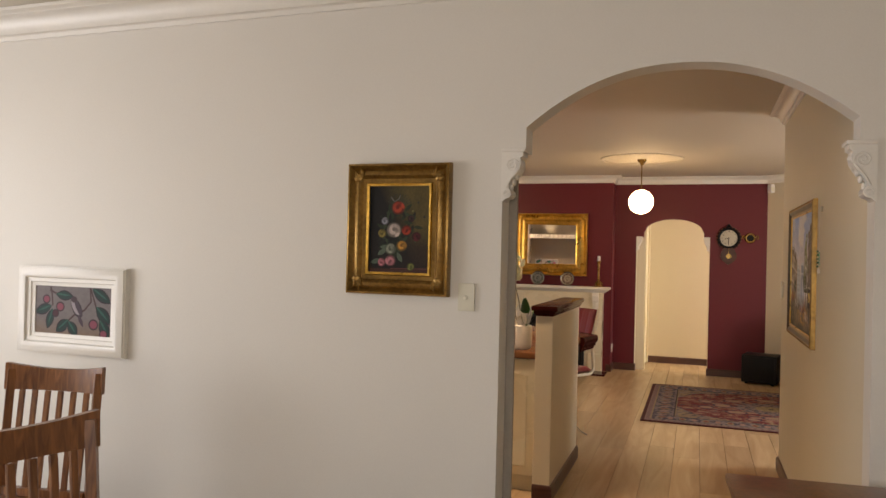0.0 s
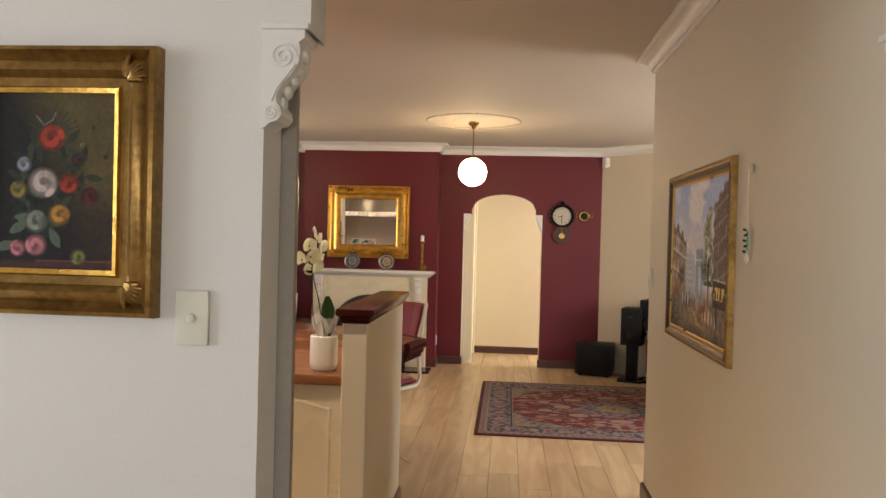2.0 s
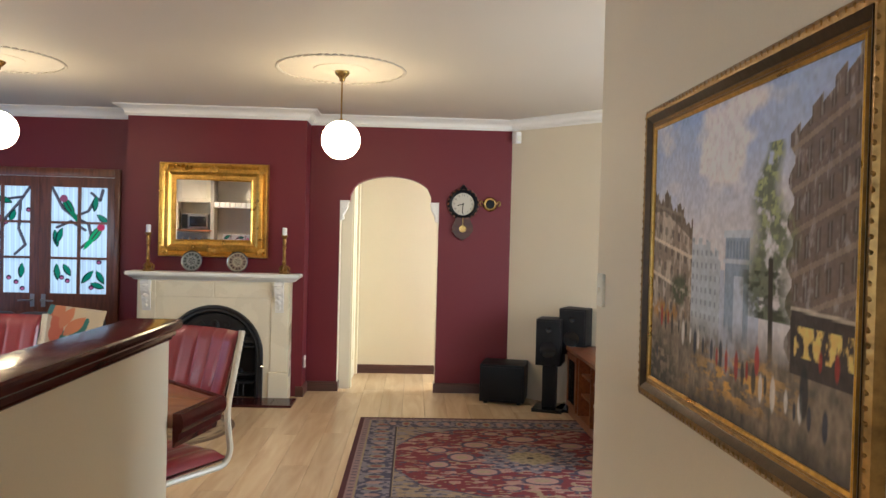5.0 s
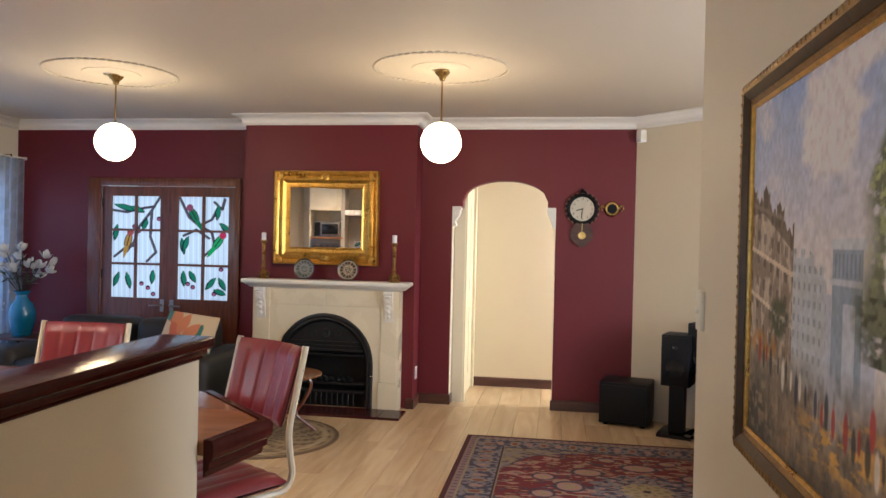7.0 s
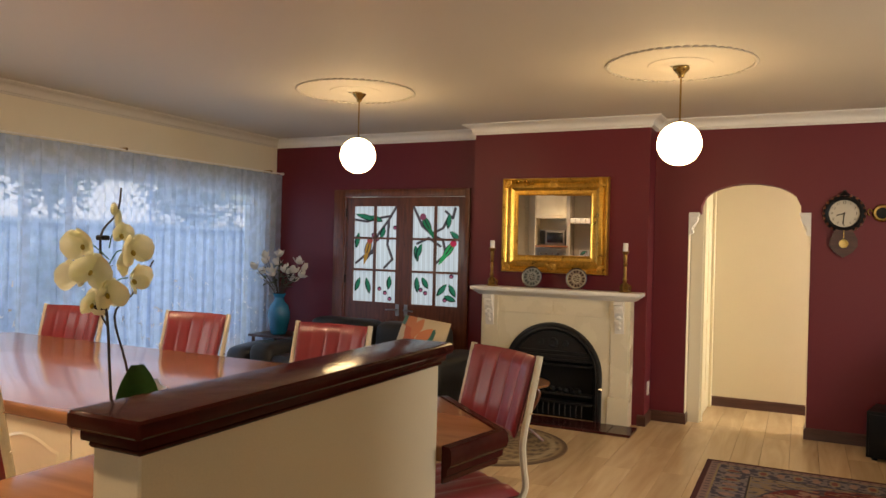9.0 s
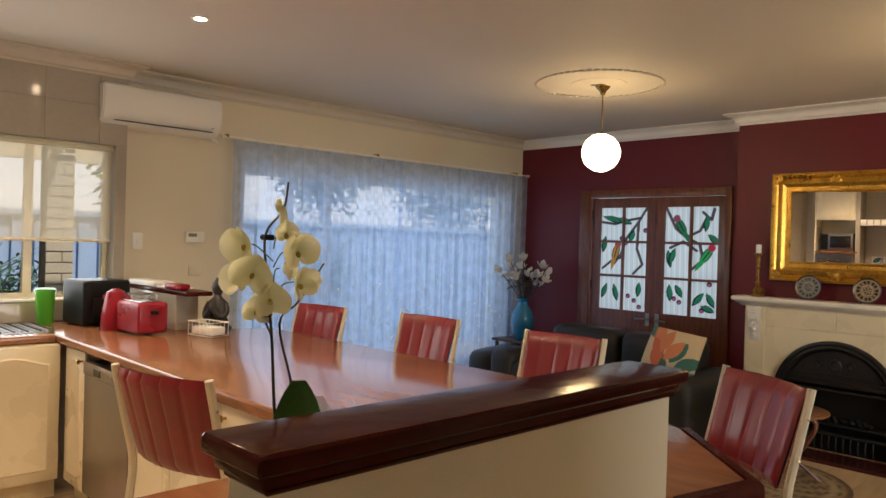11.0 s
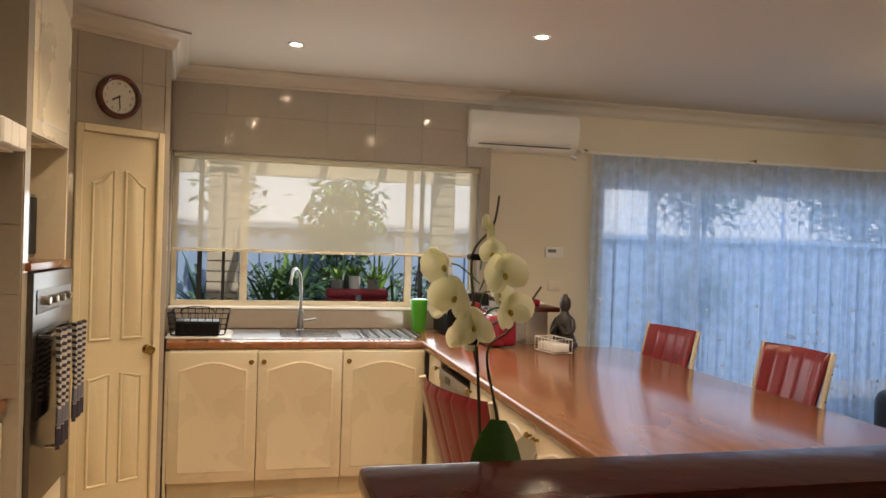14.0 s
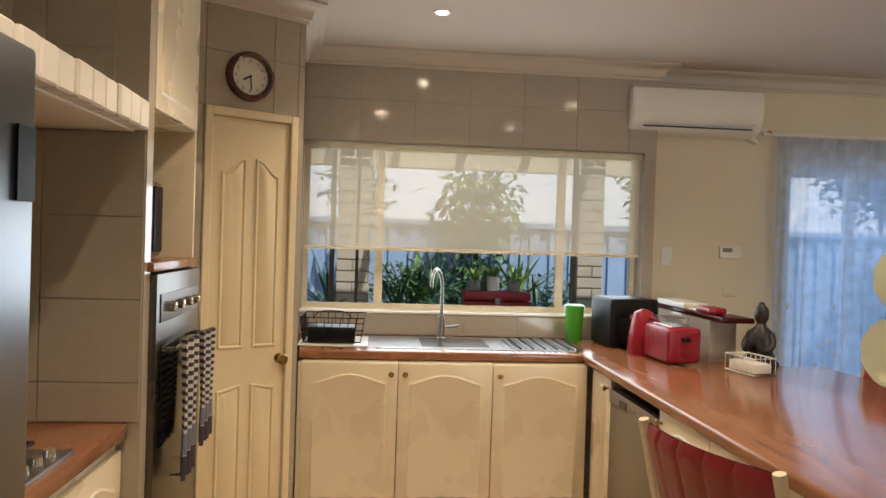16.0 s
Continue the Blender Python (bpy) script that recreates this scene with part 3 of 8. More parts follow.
    road = np.stack([0.085 + 0.22 * f, 0.072 + 0.16 * f, 0.058 + 0.10 * f], -1)
    c = c * (1 - st[..., None]) + road * st[..., None]
    c = over(c, (0.42, 0.46, 0.54), blob(u, v, 0.50, 0.24, 0.14, 0.13, 0, 0.9) * np.clip((f - 0.3) * 3, 0, 1) * 0.7)
    c = over(c, (0.60, 0.33, 0.08), blob(u, v, 0.55, 0.13, 0.34, 0.11, 10, 0.8) * np.clip((fbm(u * 25, v * 60, 12) - 0.48) * 8, 0, 1) * 0.9)
    c = over(c, (0.05, 0.045, 0.04), st * np.clip((0.10 - v) * 8 + (n - 0.5), 0, 0.75))
    c = over(c, (0.045, 0.045, 0.035), blob(u, v, 0.06, 0.08, 0.22, 0.16, -15, 0.7) * np.clip((d - 0.35) * 5, 0, 1) * 0.85)
    c = over(c, (0.36, 0.18, 0.05), blob(u, v, 0.12, 0.29, 0.17, 0.05, 0, 0.6) * np.clip((f - 0.35) * 4, 0, 1))
    c = over(c, (0.06, 0.07, 0.035), np.clip((fbm(u * 30, v * 30, 31) - 0.42) * 6, 0, 1) * blob(u, v, 0.22, 0.37, 0.08, 0.07, 0, 0.4) * 0.9)
    c = over(c, (0.045, 0.035, 0.03), ((u > 0.79) & (v < 0.385 - 0.05 * (u - 0.79)) & (v > 0.22)) * 0.9)
    c = over(c, (0.78, 0.52, 0.16), ((u > 0.80) & (u < 0.985) & (v < 0.345) & (v > 0.265)) * np.clip((fbm(u * 70, v * 24, 51) - 0.46) * 9, 0, 1) * 0.95)
    c = over(c, (0.55, 0.47, 0.36), stroke(u, v, [(0.79, 0.385), (0.99, 0.375)], 0.006) * 0.8)
    for k in range(30):
        x, y, s = 0.06 + 0.9 * ((k * 0.618) % 1), 0.12 + 0.16 * ((k * 0.377) % 1), 0.006 + 0.006 * ((k * 0.21) % 1)
        c = over(c, [(0.04, 0.045, 0.06), (0.30, 0.04, 0.03), (0.05, 0.045, 0.04), (0.60, 0.56, 0.50)][k % 4], blob(u, v, x, y, s, s * 4.5, 0, 0.3) * 0.9)
    c = over(c, (0.40, 0.05, 0.04), blob(u, v, 0.66, 0.22, 0.012, 0.05, 0, 0.3) * 0.9)
    c = over(c, (0.03, 0.03, 0.03), blob(u, v, 0.84, 0.18, 0.018, 0.08, 0, 0.3) * 0.9)
    g = fbm(u * 90, v * 60, 40, 2)
    return np.clip(c * (0.82 + 0.42 * g)[..., None] * 1.25, 0, 0.85)


def flower_picture(u, v):
    n = fbm(u * 5, v * 6, 2)
    A = 1.33
    V = v * A
    c = np.zeros((*u.shape, 3))
    c[:] = (0.007, 0.006, 0.006)
    c = over(c, (0.120, 0.090, 0.026), np.clip((u - 0.38) * 2.4 + (v - 0.62) * 1.6, 0, 1) * (0.50 + 0.55 * n))
    c = over(c, (0.020, 0.010, 0.008), np.clip((u - 0.50) * 3, 0, 1) * np.clip((0.50 - v) * 5, 0, 1) * 0.8)
    c = over(c, (0.060, 0.022, 0.016), soft(v - 0.055, 0.012))
    c = over(c, (0.16, 0.05, 0.05), stroke(u, V, [(0.38, 0.058 * A), (1.0, 0.062 * A)], 0.008) * 0.7)
    for k in range(64):
        a, r = k * 2.4, 0.33 * math.sqrt((k * 0.618) % 1)
        x, y = 0.47 + 0.85 * r * math.cos(a), 0.44 * A + 1.35 * r * math.sin(a)
        c = over(c, [(0.016, 0.030, 0.014), (0.030, 0.045, 0.024), (0.010, 0.014, 0.010)][k % 3], leafmark(u, V, x, y, 0.15, 0.026, k * 77) * 0.9)
    for k in range(11):
        a = 0.35 + 2.4 * k / 10
        c = over(c, (0.030, 0.038, 0.030), stroke(u, V, [(0.50, 0.76 * A), (0.50 + 0.20 * math.cos(a), 0.76 * A + 0.18 * math.sin(a))], 0.007) * 0.9)
    c = over(c, (0.20, 0.20, 0.20), stroke(u, V, [(0.36, 0.86 * A), (0.42, 0.81 * A), (0.49, 0.84 * A), (0.51, 0.88 * A)], 0.006) * 0.7)
    for x, y, L, a in ((0.16, 0.21, 0.17, 30), (0.05, 0.12, 0.18, 15), (0.20, 0.30, 0.17, -5), (0.30, 0.24, 0.14, 60), (0.56, 0.13, 0.17, 120)):
        c = over(c, (0.085, 0.120, 0.085), leafmark(u, V, x, y * A, L, 0.036, a) * 0.9)
    F = [(0.48, 0.74, .115, (0.36, 0.045, 0.020)), (0.27, 0.59, .065, (0.24, 0.25, 0.30)), (0.23, 0.45, .075, (0.22, 0.17, 0.04)), (0.62, 0.49, .085, (0.30, 0.030, 0.012)), (0.78, 0.42, .080, (0.085, 0.010, 0.014)),
         (0.42, 0.49, .125, (0.46, 0.38, 0.34)), (0.55, 0.315, .090, (0.42, 0.20, 0.035)), (0.37, 0.275, .095, (0.20, 0.22, 0.17)), (0.23, 0.125, .070, (0.42, 0.14, 0.17)), (0.37, 0.145, .090, (0.50, 0.19, 0.22)),
         (0.70, 0.085, .065, (0.15, 0.17, 0.045)), (0.69, 0.62, .060, (0.045, 0.020, 0.020)), (0.80, 0.80, .022, (0.05, 0.045, 0.035)), (0.72, 0.70, .026, (0.16, 0.14, 0.05)), (0.90, 0.64, .022, (0.040, 0.035, 0.030))]
    for k, (x, y, r, col) in enumerate(F):
        c = over(c, np.array(col) * 0.40, blob(u, V, x, y * A, r * 1.02, r * 0.98, 0, 0.3))
        for j in range(11):
            a, q = j * 2.4 + k, r * (0.30 + 0.42 * ((j * 0.618) % 1))
            sh = 0.55 + 0.75 * ((j * 0.37 + k * 0.2) % 1)
            c = over(c, np.clip(np.array(col) * sh, 0, 1), blob(u, V, x + q * math.cos(a), y * A + q * math.sin(a), r * 0.40, r * 0.24, math.degrees(a) + 90, 0.4) * 0.9)
        c = over(c, np.array(col) * 0.30, blob(u, V, x, y * A, r * 0.16, r * 0.13, 0, 0.5))
    return c * (0.75 + 0.5 * fbm(u * 50, v * 50, 8, 2))[..., None]


def branch_panel(u, v):
    """Bird, berries and long green leaves on a grey stone-coloured ground."""
    c = np.zeros((*u.shape, 3))
    c[:] = (0.17, 0.145, 0.145)
    c = over(c, (0.20, 0.135, 0.095), np.clip(0.9 - 2.4 * v + 0.5 * (fbm(u * 5, v * 4, 9) - 0.5), 0, 1))
    c = c * (0.85 + 0.3 * fbm(u * 30, v * 20, 4))[..., None]
    U, ink, green, glint = u * 2.0, (0.020, 0.010, 0.016), (0.004, 0.030, 0.024), (0.02, 0.12, 0.09)
    for p in ([(0.40, 0.98), (0.44, 0.85), (0.47, 0.60)], [(1.44, 0.98), (1.47, 0.70), (1.30, 0.52), (1.05, 0.42), (0.90, 0.30)], [(1.46, 0.95), (1.60, 0.60), (1.72, 0.32)], [(0.40, 0.90), (0.60, 0.82)]):
        c = over(c, (0.060, 0.028, 0.030), stroke(U, v, p, 0.022))
    for x, y, L, w, a in ((0.55, 0.82, 0.44, 0.060, -4), (1.50, 0.96, 0.52, 0.070, -30), (1.60, 0.60, 0.48, 0.080, -42), (1.70, 0.34, 0.40, 0.075, -55), (0.44, 0.58, 0.44, 0.065, 200), (0.47, 0.52, 0.42, 0.060, 252), (0.90, 0.31, 0.40, 0.070, 218), (0.88, 0.28, 0.36, 0.070, -50)):
        c = over(c, ink, leafmark(U, v, x, y, L * 1.05, w * 1.75, a))
        c = over(c, green, leafmark(U, v, x, y, L, w * 1.35, a))
        c = over(c, glint, leafmark(U, v, x, y + 0.012, L * 0.85, w * 0.30, a) * 0.7)
    for x, y, r in ((0.30, 0.71, 0.10), (0.67, 0.57, 0.11), (0.55, 0.43, 0.09), (1.54, 0.24, 0.12), (1.80, 0.06, 0.10)):
        c = over(c, ink, blob(U, v, x, y, r * 1.1, r))
        c = over(c, (0.24, 0.055, 0.085) if r > 0.095 else (0.06, 0.012, 0.02), blob(U, v, x, y, r * 0.85, r * 0.75))
    c = over(c, ink, blob(U, v, 1.10, 0.56, 0.24, 0.125, -58))
    c = over(c, (0.30, 0.26, 0.28), blob(U, v, 1.08, 0.58, 0.20, 0.095, -58))
    c = over(c, (0.055, 0.035, 0.050), blob(U, v, 1.15, 0.55, 0.20, 0.055, -58))
    c = over(c, (0.060, 0.035, 0.050), leafmark(U, v, 1.14, 0.42, 0.28, 0.045, -60))
    return over(c, (0.050, 0.028, 0.035), blob(U, v, 1.03, 0.73, 0.085, 0.07))


RUGW, RUGH = 2.42, 2.12


def rug_pattern(u, v):
    x, y = (u - 0.5) * RUGW, (v - 0.5) * RUGH
    dx, dy = RUGW / 2 - np.abs(x), RUGH / 2 - np.abs(y)
    e = np.minimum(dx, dy)
    red, navy, tan, dk, rose = (0.125, 0.008, 0.011), (0.030, 0.026, 0.050), (0.25, 0.185, 0.105), (0.022, 0.010, 0.014), (0.31, 0.175, 0.135)
    grey = (0.165, 0.135, 0.145)
    c = np.zeros((*u.shape, 3))
    c[:] = red
    # field: short curling flecks in rose and tan on red, with small navy leaves
    wob = 0.030 * (vnoise(x * 9, y * 9, 3) - 0.5)
    f1 = vnoise((x + wob) * 15, (y + wob) * 44, 7)
    f2 = vnoise((x - wob) * 22 + 5, (y + wob) * 52, 11)
    f3 = vnoise(x * 30, y * 46, 19)
    c = over(c, rose, (f1 > 0.66) * 0.85)
    c = over(c, tan, (f2 > 0.76) * 0.85)
    c = over(c, navy, (f3 > 0.78) * 0.80)
    # large palmettes, mirrored on both axes
    ax, ay = np.abs(x), np.abs(y)
    for px, py, a, b in ((0.0, 0.46, 0.13, 0.08), (0.46, 0.0, 0.10, 0.10), (0.34, 0.30, 0.11, 0.08), (0.62, 0.16, 0.08, 0.07), (0.20, 0.60, 0.07, 0.05)):
        q = np.hypot((ax - px) / a, (ay - py) / b)
        c = over(c, navy, (q < 1.0) * 0.9)
        c = over(c, rose, (q < 0.78) * 0.9)
        c = over(c, tan, (q < 0.40) * 0.9)
    # medallion: dark ring of sprays round a gold heart
    r = np.hypot(x / 1.12, y)
    th = np.arctan2(y, x / 1.12)
    lob = 0.30 + 0.025 * np.cos(th * 16)
    ring = (r < lob)
    c = over(c, navy, ring * 0.95)
    c = over(c, grey, (ring & (vnoise(x * 34, y * 48, 5) > 0.46)) * 0.9)
    c = over(c, rose, (ring & (np.cos(th * 16) * np.sin(r * 60) > 0.55)) * 0.8)
    c = over(c, tan, (r < 0.135 + 0.012 * np.cos(th * 12)) * 1.0)
    c = over(c, (0.13, 0.10, 0.05), ((r < 0.12) & (np.sin(th * 8) * np.sin(r * 70) > 0.25)) * 0.8)
    c = over(c, dk, (r < 0.022) * 1.0)
    # corner spandrels outside one wide oval
    hw, hh = RUGW / 2 - 0.30, RUGH / 2 - 0.30
    oval = (np.abs(x) / hw) ** 2.5 + (np.abs(y) / hh) ** 2.5 + 0.035 * np.cos(14 * np.arctan2(y, x))
    sp_ = (oval > 1.0)
    c = over(c, tan, sp_ * 0.85)
    c = over(c, navy, (sp_ & (oval < 1.05)) * 0.9)
    c = over(c, grey, (sp_ & (f2 > 0.52)) * 0.75)
    c = over(c, navy, (sp_ & (f3 > 0.66)) * 0.75)
    # borders
    al_ = np.where(dx < dy, y, x)
    c = over(c, grey, (e < 0.30) * 1.0)
    bb = (e < 0.285) & (e > 0.095)
    c = over(c, navy, (bb & (vnoise(x * 42, y * 42, 17) > 0.50)) * 0.9)
    cc = (e - 0.19) / 0.095
    ros = np.cos(al_ * 2 * np.pi / 0.21) * np.cos(cc * 1.5)
    c = over(c, tan, (bb & (ros > 0.60)) * 0.85)
    c = over(c, (0.17, 0.035, 0.030), (bb & (ros > 0.82)) * 0.9)
    c = over(c, rose, (bb & (ros < -0.74)) * 0.75)
    for lo, hi, col in ((0.285, 0.300, dk), (0.300, 0.306, tan), (0.083, 0.095, tan), (0.035, 0.083, (0.22, 0.135, 0.125)), (0.0, 0.035, (0.055, 0.005, 0.006))):
        c = over(c, col, ((e >= lo) & (e < hi)) * 1.0)
    c = over(c, navy, ((e > 0.045) & (e < 0.075) & (np.sin(al_ * 110) > 0.35)) * 0.6)
    return c * (0.80 + 0.36 * vnoise(x * 150, y * 150, 23))[..., None]


M_canvas = attr_mat("oil_on_canvas", 0.8, bump=0.9)
M_relief = attr_mat("glazed_ceramic_panel", 0.45)
M_relief.node_tree.nodes["Principled BSDF"].inputs["Specular IOR Level"].default_value = 0.15
M_woven = attr_mat("wool_pile", 0.95, bump=1.0)
M_printed = attr_mat("printed_cotton", 0.85, bump=0.3)
M_lead = attr_mat("painted_cathedral_glass", 0.15, translucent=0.8)
M_plate = attr_mat("glazed_plate", 0.2, coat=0.3)

# profiles for picture frames: (outwards from the sight edge, towards the viewer)


def picture_frame(thing_, name, w, h, prof, material, m):
    """A mitred frame round a sight size w by h. Local x, z plane, facing -y."""
    r = Matrix(((1, 0, 0, 0), (0, 0, -1, 0), (0, 1, 0, 0), (0, 0, 0, 1)))
    pts = [(-w / 2, -h / 2), (-w / 2, h / 2), (w / 2, h / 2), (w / 2, -h / 2)]
    bm = sweep(B(), pts, prof, closed=True, m=r)
    return part(name, bm, material, thing_)


def ornate(W, D, k=1.0):
    return [(0, 0.0), (0, D * 0.42), (W * 0.06, D * 0.5), (W * 0.12, D * 0.40), (W * 0.30, D * 0.44), (W * 0.36, D * 0.62), (W * 0.46, D * 0.80), (W * 0.62, D * 0.70), (W * 0.70, D * 0.55), (W * 0.80, D * 0.72), (W * 0.88, D), (W * 0.97, D * 0.92), (W, D * 0.6), (W, 0)]


def leaf_cluster(bm, cx, cz, y, s, sx=1, sz=1, seed=0):
    """A raised spray of curling leaves for a frame's corner."""
    rnd = random.Random(seed)
    for k in range(9):
        a = math.pi / 2 * k / 8
        L = s * (0.7 + 0.4 * rnd.random())
        x, z = cx + sx * math.cos(a) * L * 0.55, cz + sz * math.sin(a) * L * 0.55
        r = bmesh.ops.create_uvsphere(bm, u_segments=7, v_segments=5, radius=1)
        bmesh.ops.transform(bm, verts=r["verts"], matrix=Matrix.Translation((x, y, z)) @ Matrix.Rotation(-math.atan2(sz * math.sin(a), sx * math.cos(a)), 4, "Y") @ Matrix.Diagonal((L * 0.42, s * 0.14, s * 0.13, 1)))


def hang(x, y, z, face):
    """Pose of a picture: face 'S' looks to -y, 'W' looks to -x."""
    return pose(x, y, z, 0, 0, {"S": 0, "W": -90, "E": 90}[face])


# Flower painting.
def flower_painting():
    t = thing("painting", "oil still life of flowers in a wide ornate bronze-gold frame", "painting", hang(-0.388, 5.43, 1.606, "S"))
    w, h = 0.29, 0.385
    canvas("canvas", w, h, 170, 226, flower_picture, M_canvas, pose(0, -0.012, 0), t, "dark floral still life")
    fr = picture_frame(t, "frame", w - 0.006, h - 0.006, ornate(0.094, 0.045), M_gold_dk, t.matrix_world)
    for sx in (-1, 1):
        for sz in (-1, 1):
            bm = B()
            leaf_cluster(bm, sx * (w / 2 + 0.020), sz * (h / 2 + 0.020), -0.033, 0.055, sx, sz, 3)
            part("corner_ornament", bm, M_gold_dk, t)
    # raised bright inner slip
    picture_frame(t, "inner_slip", w - 0.012, h - 0.012, [(0, 0.01), (0, 0.022), (0.010, 0.026), (0.014, 0.018), (0.014, 0.01)], M_gold, t.matrix_world)
    return t


flower_painting()


def street_painting():
    t = thing("painting", "large oil painting of a city street in a slim gold frame", "painting", hang(1.42, 7.255, 1.446, "W"))
    w, h = 0.945, 0.686
    canvas("canvas", w, h, 320, 220, street_picture, M_canvas, pose(0, -0.009, 0), t, "impressionist street scene")
    picture_frame(t, "frame", w - 0.008, h - 0.008, [(0, 0), (0, 0.012), (0.008, 0.016), (0.012, 0.011), (0.020, 0.015), (0.034, 0.024), (0.046, 0.027), (0.056, 0.022), (0.058, 0.0)], M_gold_dk, None)
    picture_frame(t, "cove", w - 0.008, h - 0.008, [(0.018, 0.006), (0.0185, 0.0165), (0.026, 0.0215), (0.035, 0.0262), (0.036, 0.010)], M_bronze, None)
    picture_frame(t, "inner_slip", w - 0.016, h - 0.016, [(0, 0.008), (0, 0.013), (0.006, 0.016), (0.010, 0.013), (0.010, 0.008)], M_gold, None)
    bm = B()
    rnd = random.Random(4)
    W2, H2 = w / 2 + 0.042, h / 2 + 0.042
    n = 0
    for (x0, z0, x1, z1) in ((-W2, H2, W2, H2), (-W2, -H2, W2, -H2), (-W2, -H2, -W2, H2), (W2, -H2, W2, H2)):
        L = math.hypot(x1 - x0, z1 - z0)
        k = int(L / 0.022)
        for i in range(k):
            f = (i + 0.5) / k
            x, z = x0 + (x1 - x0) * f, z0 + (z1 - z0) * f
            box(bm, -0.005, 0.005, -0.003, 0.003, -0.004, 0.004, 0.002, 1, m=pose(x, -0.025, z, 0, rnd.uniform(20, 60), 0))
    tagged(part("beading", bm, M_gold_dk, t), kind="stuff")
    return t


street_painting()


def white_relief():
    t = thing("picture", "glazed bird and berry branch panel in a stepped white frame", "picture", hang(-2.178, 5.43, 1.168, "S"))
    w, h = 0.50, 0.25
    canvas("panel", w, h, 240, 130, branch_panel, M_relief, pose(0, -0.012, 0), t, "grey panel with green leaves and berries")
    picture_frame(t, "frame", w - 0.006, h - 0.006, [(0, 0), (0, 0.016), (0.018, 0.020), (0.022, 0.026), (0.040, 0.028), (0.046, 0.040), (0.062, 0.046), (0.074, 0.044), (0.092, 0.038), (0.094, 0.030), (0.100, 0.028), (0.100, 0)], M_plaster, None)
    return t


white_relief()


def gilt_mirror():
    t = thing("mirror", "wall mirror in a wide ornate gilt frame on the burgundy wall", "mirror", hang(-1.046, CHY, 1.672, "S"))
    lean = pose(0, -0.020, 0, 0.6, 0, 3.0)
    w, h = 0.66, 0.535
    part("glass", box(B(), -w / 2, w / 2, -0.006, 0.002, -h / 2, h / 2, m=lean), M_mirror, t, "bevelled mirror glass", smooth=False)
    picture_frame(t, "frame", w - 0.01, h - 0.01, ornate(0.158, 0.065), M_gold, None)
    for sx in (-1, 1):
        for sz in (-1, 1):
            bm = B()
            leaf_cluster(bm, sx * (w / 2 + 0.075), sz * (h / 2 + 0.075), -0.056, 0.075, sx, sz, 9)
            part("corner_ornament", bm, M_gold, t)
    for sz in (-1, 1):
        bm = B()
        leaf_cluster(bm, 0, sz * (h / 2 + 0.075), -0.055, 0.06, 1, sz, 5)
        leaf_cluster(bm, 0, sz * (h / 2 + 0.075), -0.055, 0.06, -1, sz, 5)
        part("ornament", bm, M_gold, t)
    bm = B()
    for k in range(24):
        x = -w / 2 - 0.12 + (w + 0.24) * k / 23
        for z in (-h / 2 - 0.13, h / 2 + 0.13):
            box(bm, x - 0.009, x + 0.009, -0.058, -0.048, z - 0.01, z + 0.01, 0.004, 1)
    tagged(part("beading", bm, M_gold, t), kind="stuff")
    return t


gilt_mirror()


# ---- doorway brackets ----
def scroll_bracket(name, m, s=1.0, label="white moulded plaster scroll bracket in the corner of the arch"):
    """An S scroll: local x = out from the jamb, y = across, z down from the top."""
    t = thing(name, label, "bracket", m)
    side = [(0, 0), (0.095, 0), (0.095, -0.018), (0.082, -0.026), (0.086, -0.045), (0.082, -0.072), (0.066, -0.098), (0.046, -0.118), (0.034, -0.140), (0.034, -0.158), (0.044, -0.170), (0.046, -0.186), (0.036, -0.198), (0.020, -0.202), (0.010, -0.212), (0, -0.215)]
    side = [(x * s, z * s) for x, z in side]
    bm = prism(B(), side, 1, -0.045 * s, 0.045 * s)
    part("scroll", bm, M_plaster, t)
    for y in (-1, 1):
        bm = B()
        for (cx, cz, r0) in ((0.048, -0.058, 0.030), (0.024, -0.180, 0.016)):
            pts = []
            for k in range(26):
                a, r = k * 0.5, r0 * (1 - k / 30)
                pts.append(((cx + r * math.cos(a)) * s, y * 0.046 * s, (cz + r * math.sin(a)) * s))
            tube(bm, pts, 0.0035 * s, 5)
        tube(bm, [(p[0] * s, y * 0.046 * s, p[1] * s) for p in ((0.074, -0.075), (0.055, -0.1), (0.035, -0.125), (0.022, -0.155))], 0.0045 * s, 5)
        part("carved_volute", bm, M_plaster, t)
    bm = B()
    for k in range(5):
        z = -0.05 - 0.026 * k
        r = bmesh.ops.create_uvsphere(bm, u_segments=8, v_segments=6, radius=1)
        bmesh.ops.transform(bm, verts=r["verts"], matrix=Matrix.Translation(((0.084 - 0.012 * k) * s, 0, z * s)) @ Matrix.Diagonal((0.010 * s, 0.026 * s * (1 - 0.1 * k), 0.016 * s, 1)))
    part("acanthus_leaf", bm, M_plaster, t)
    bm = box(B(), 0, 0.105 * s, -0.055 * s, 0.055 * s, 0, 0.014 * s, 0.003)
    part("abacus", bm, M_plaster, t)
    return t


scroll_bracket("bracket", at(AL - 0.005, 5.43 + 0.035, 1.93), 0.95)
scroll_bracket("bracket", at(AR + 0.005, 5.43 + 0.035, 1.93, 180), 0.95)
scroll_bracket("bracket", at(ar, BWY + 0.04, 1.795, 180), 0.85, "small white scroll bracket in the burgundy wall's arch")
scroll_bracket("bracket", at(al, BWY + 0.04, 1.795), 0.85, "small white scroll bracket in the burgundy wall's arch")


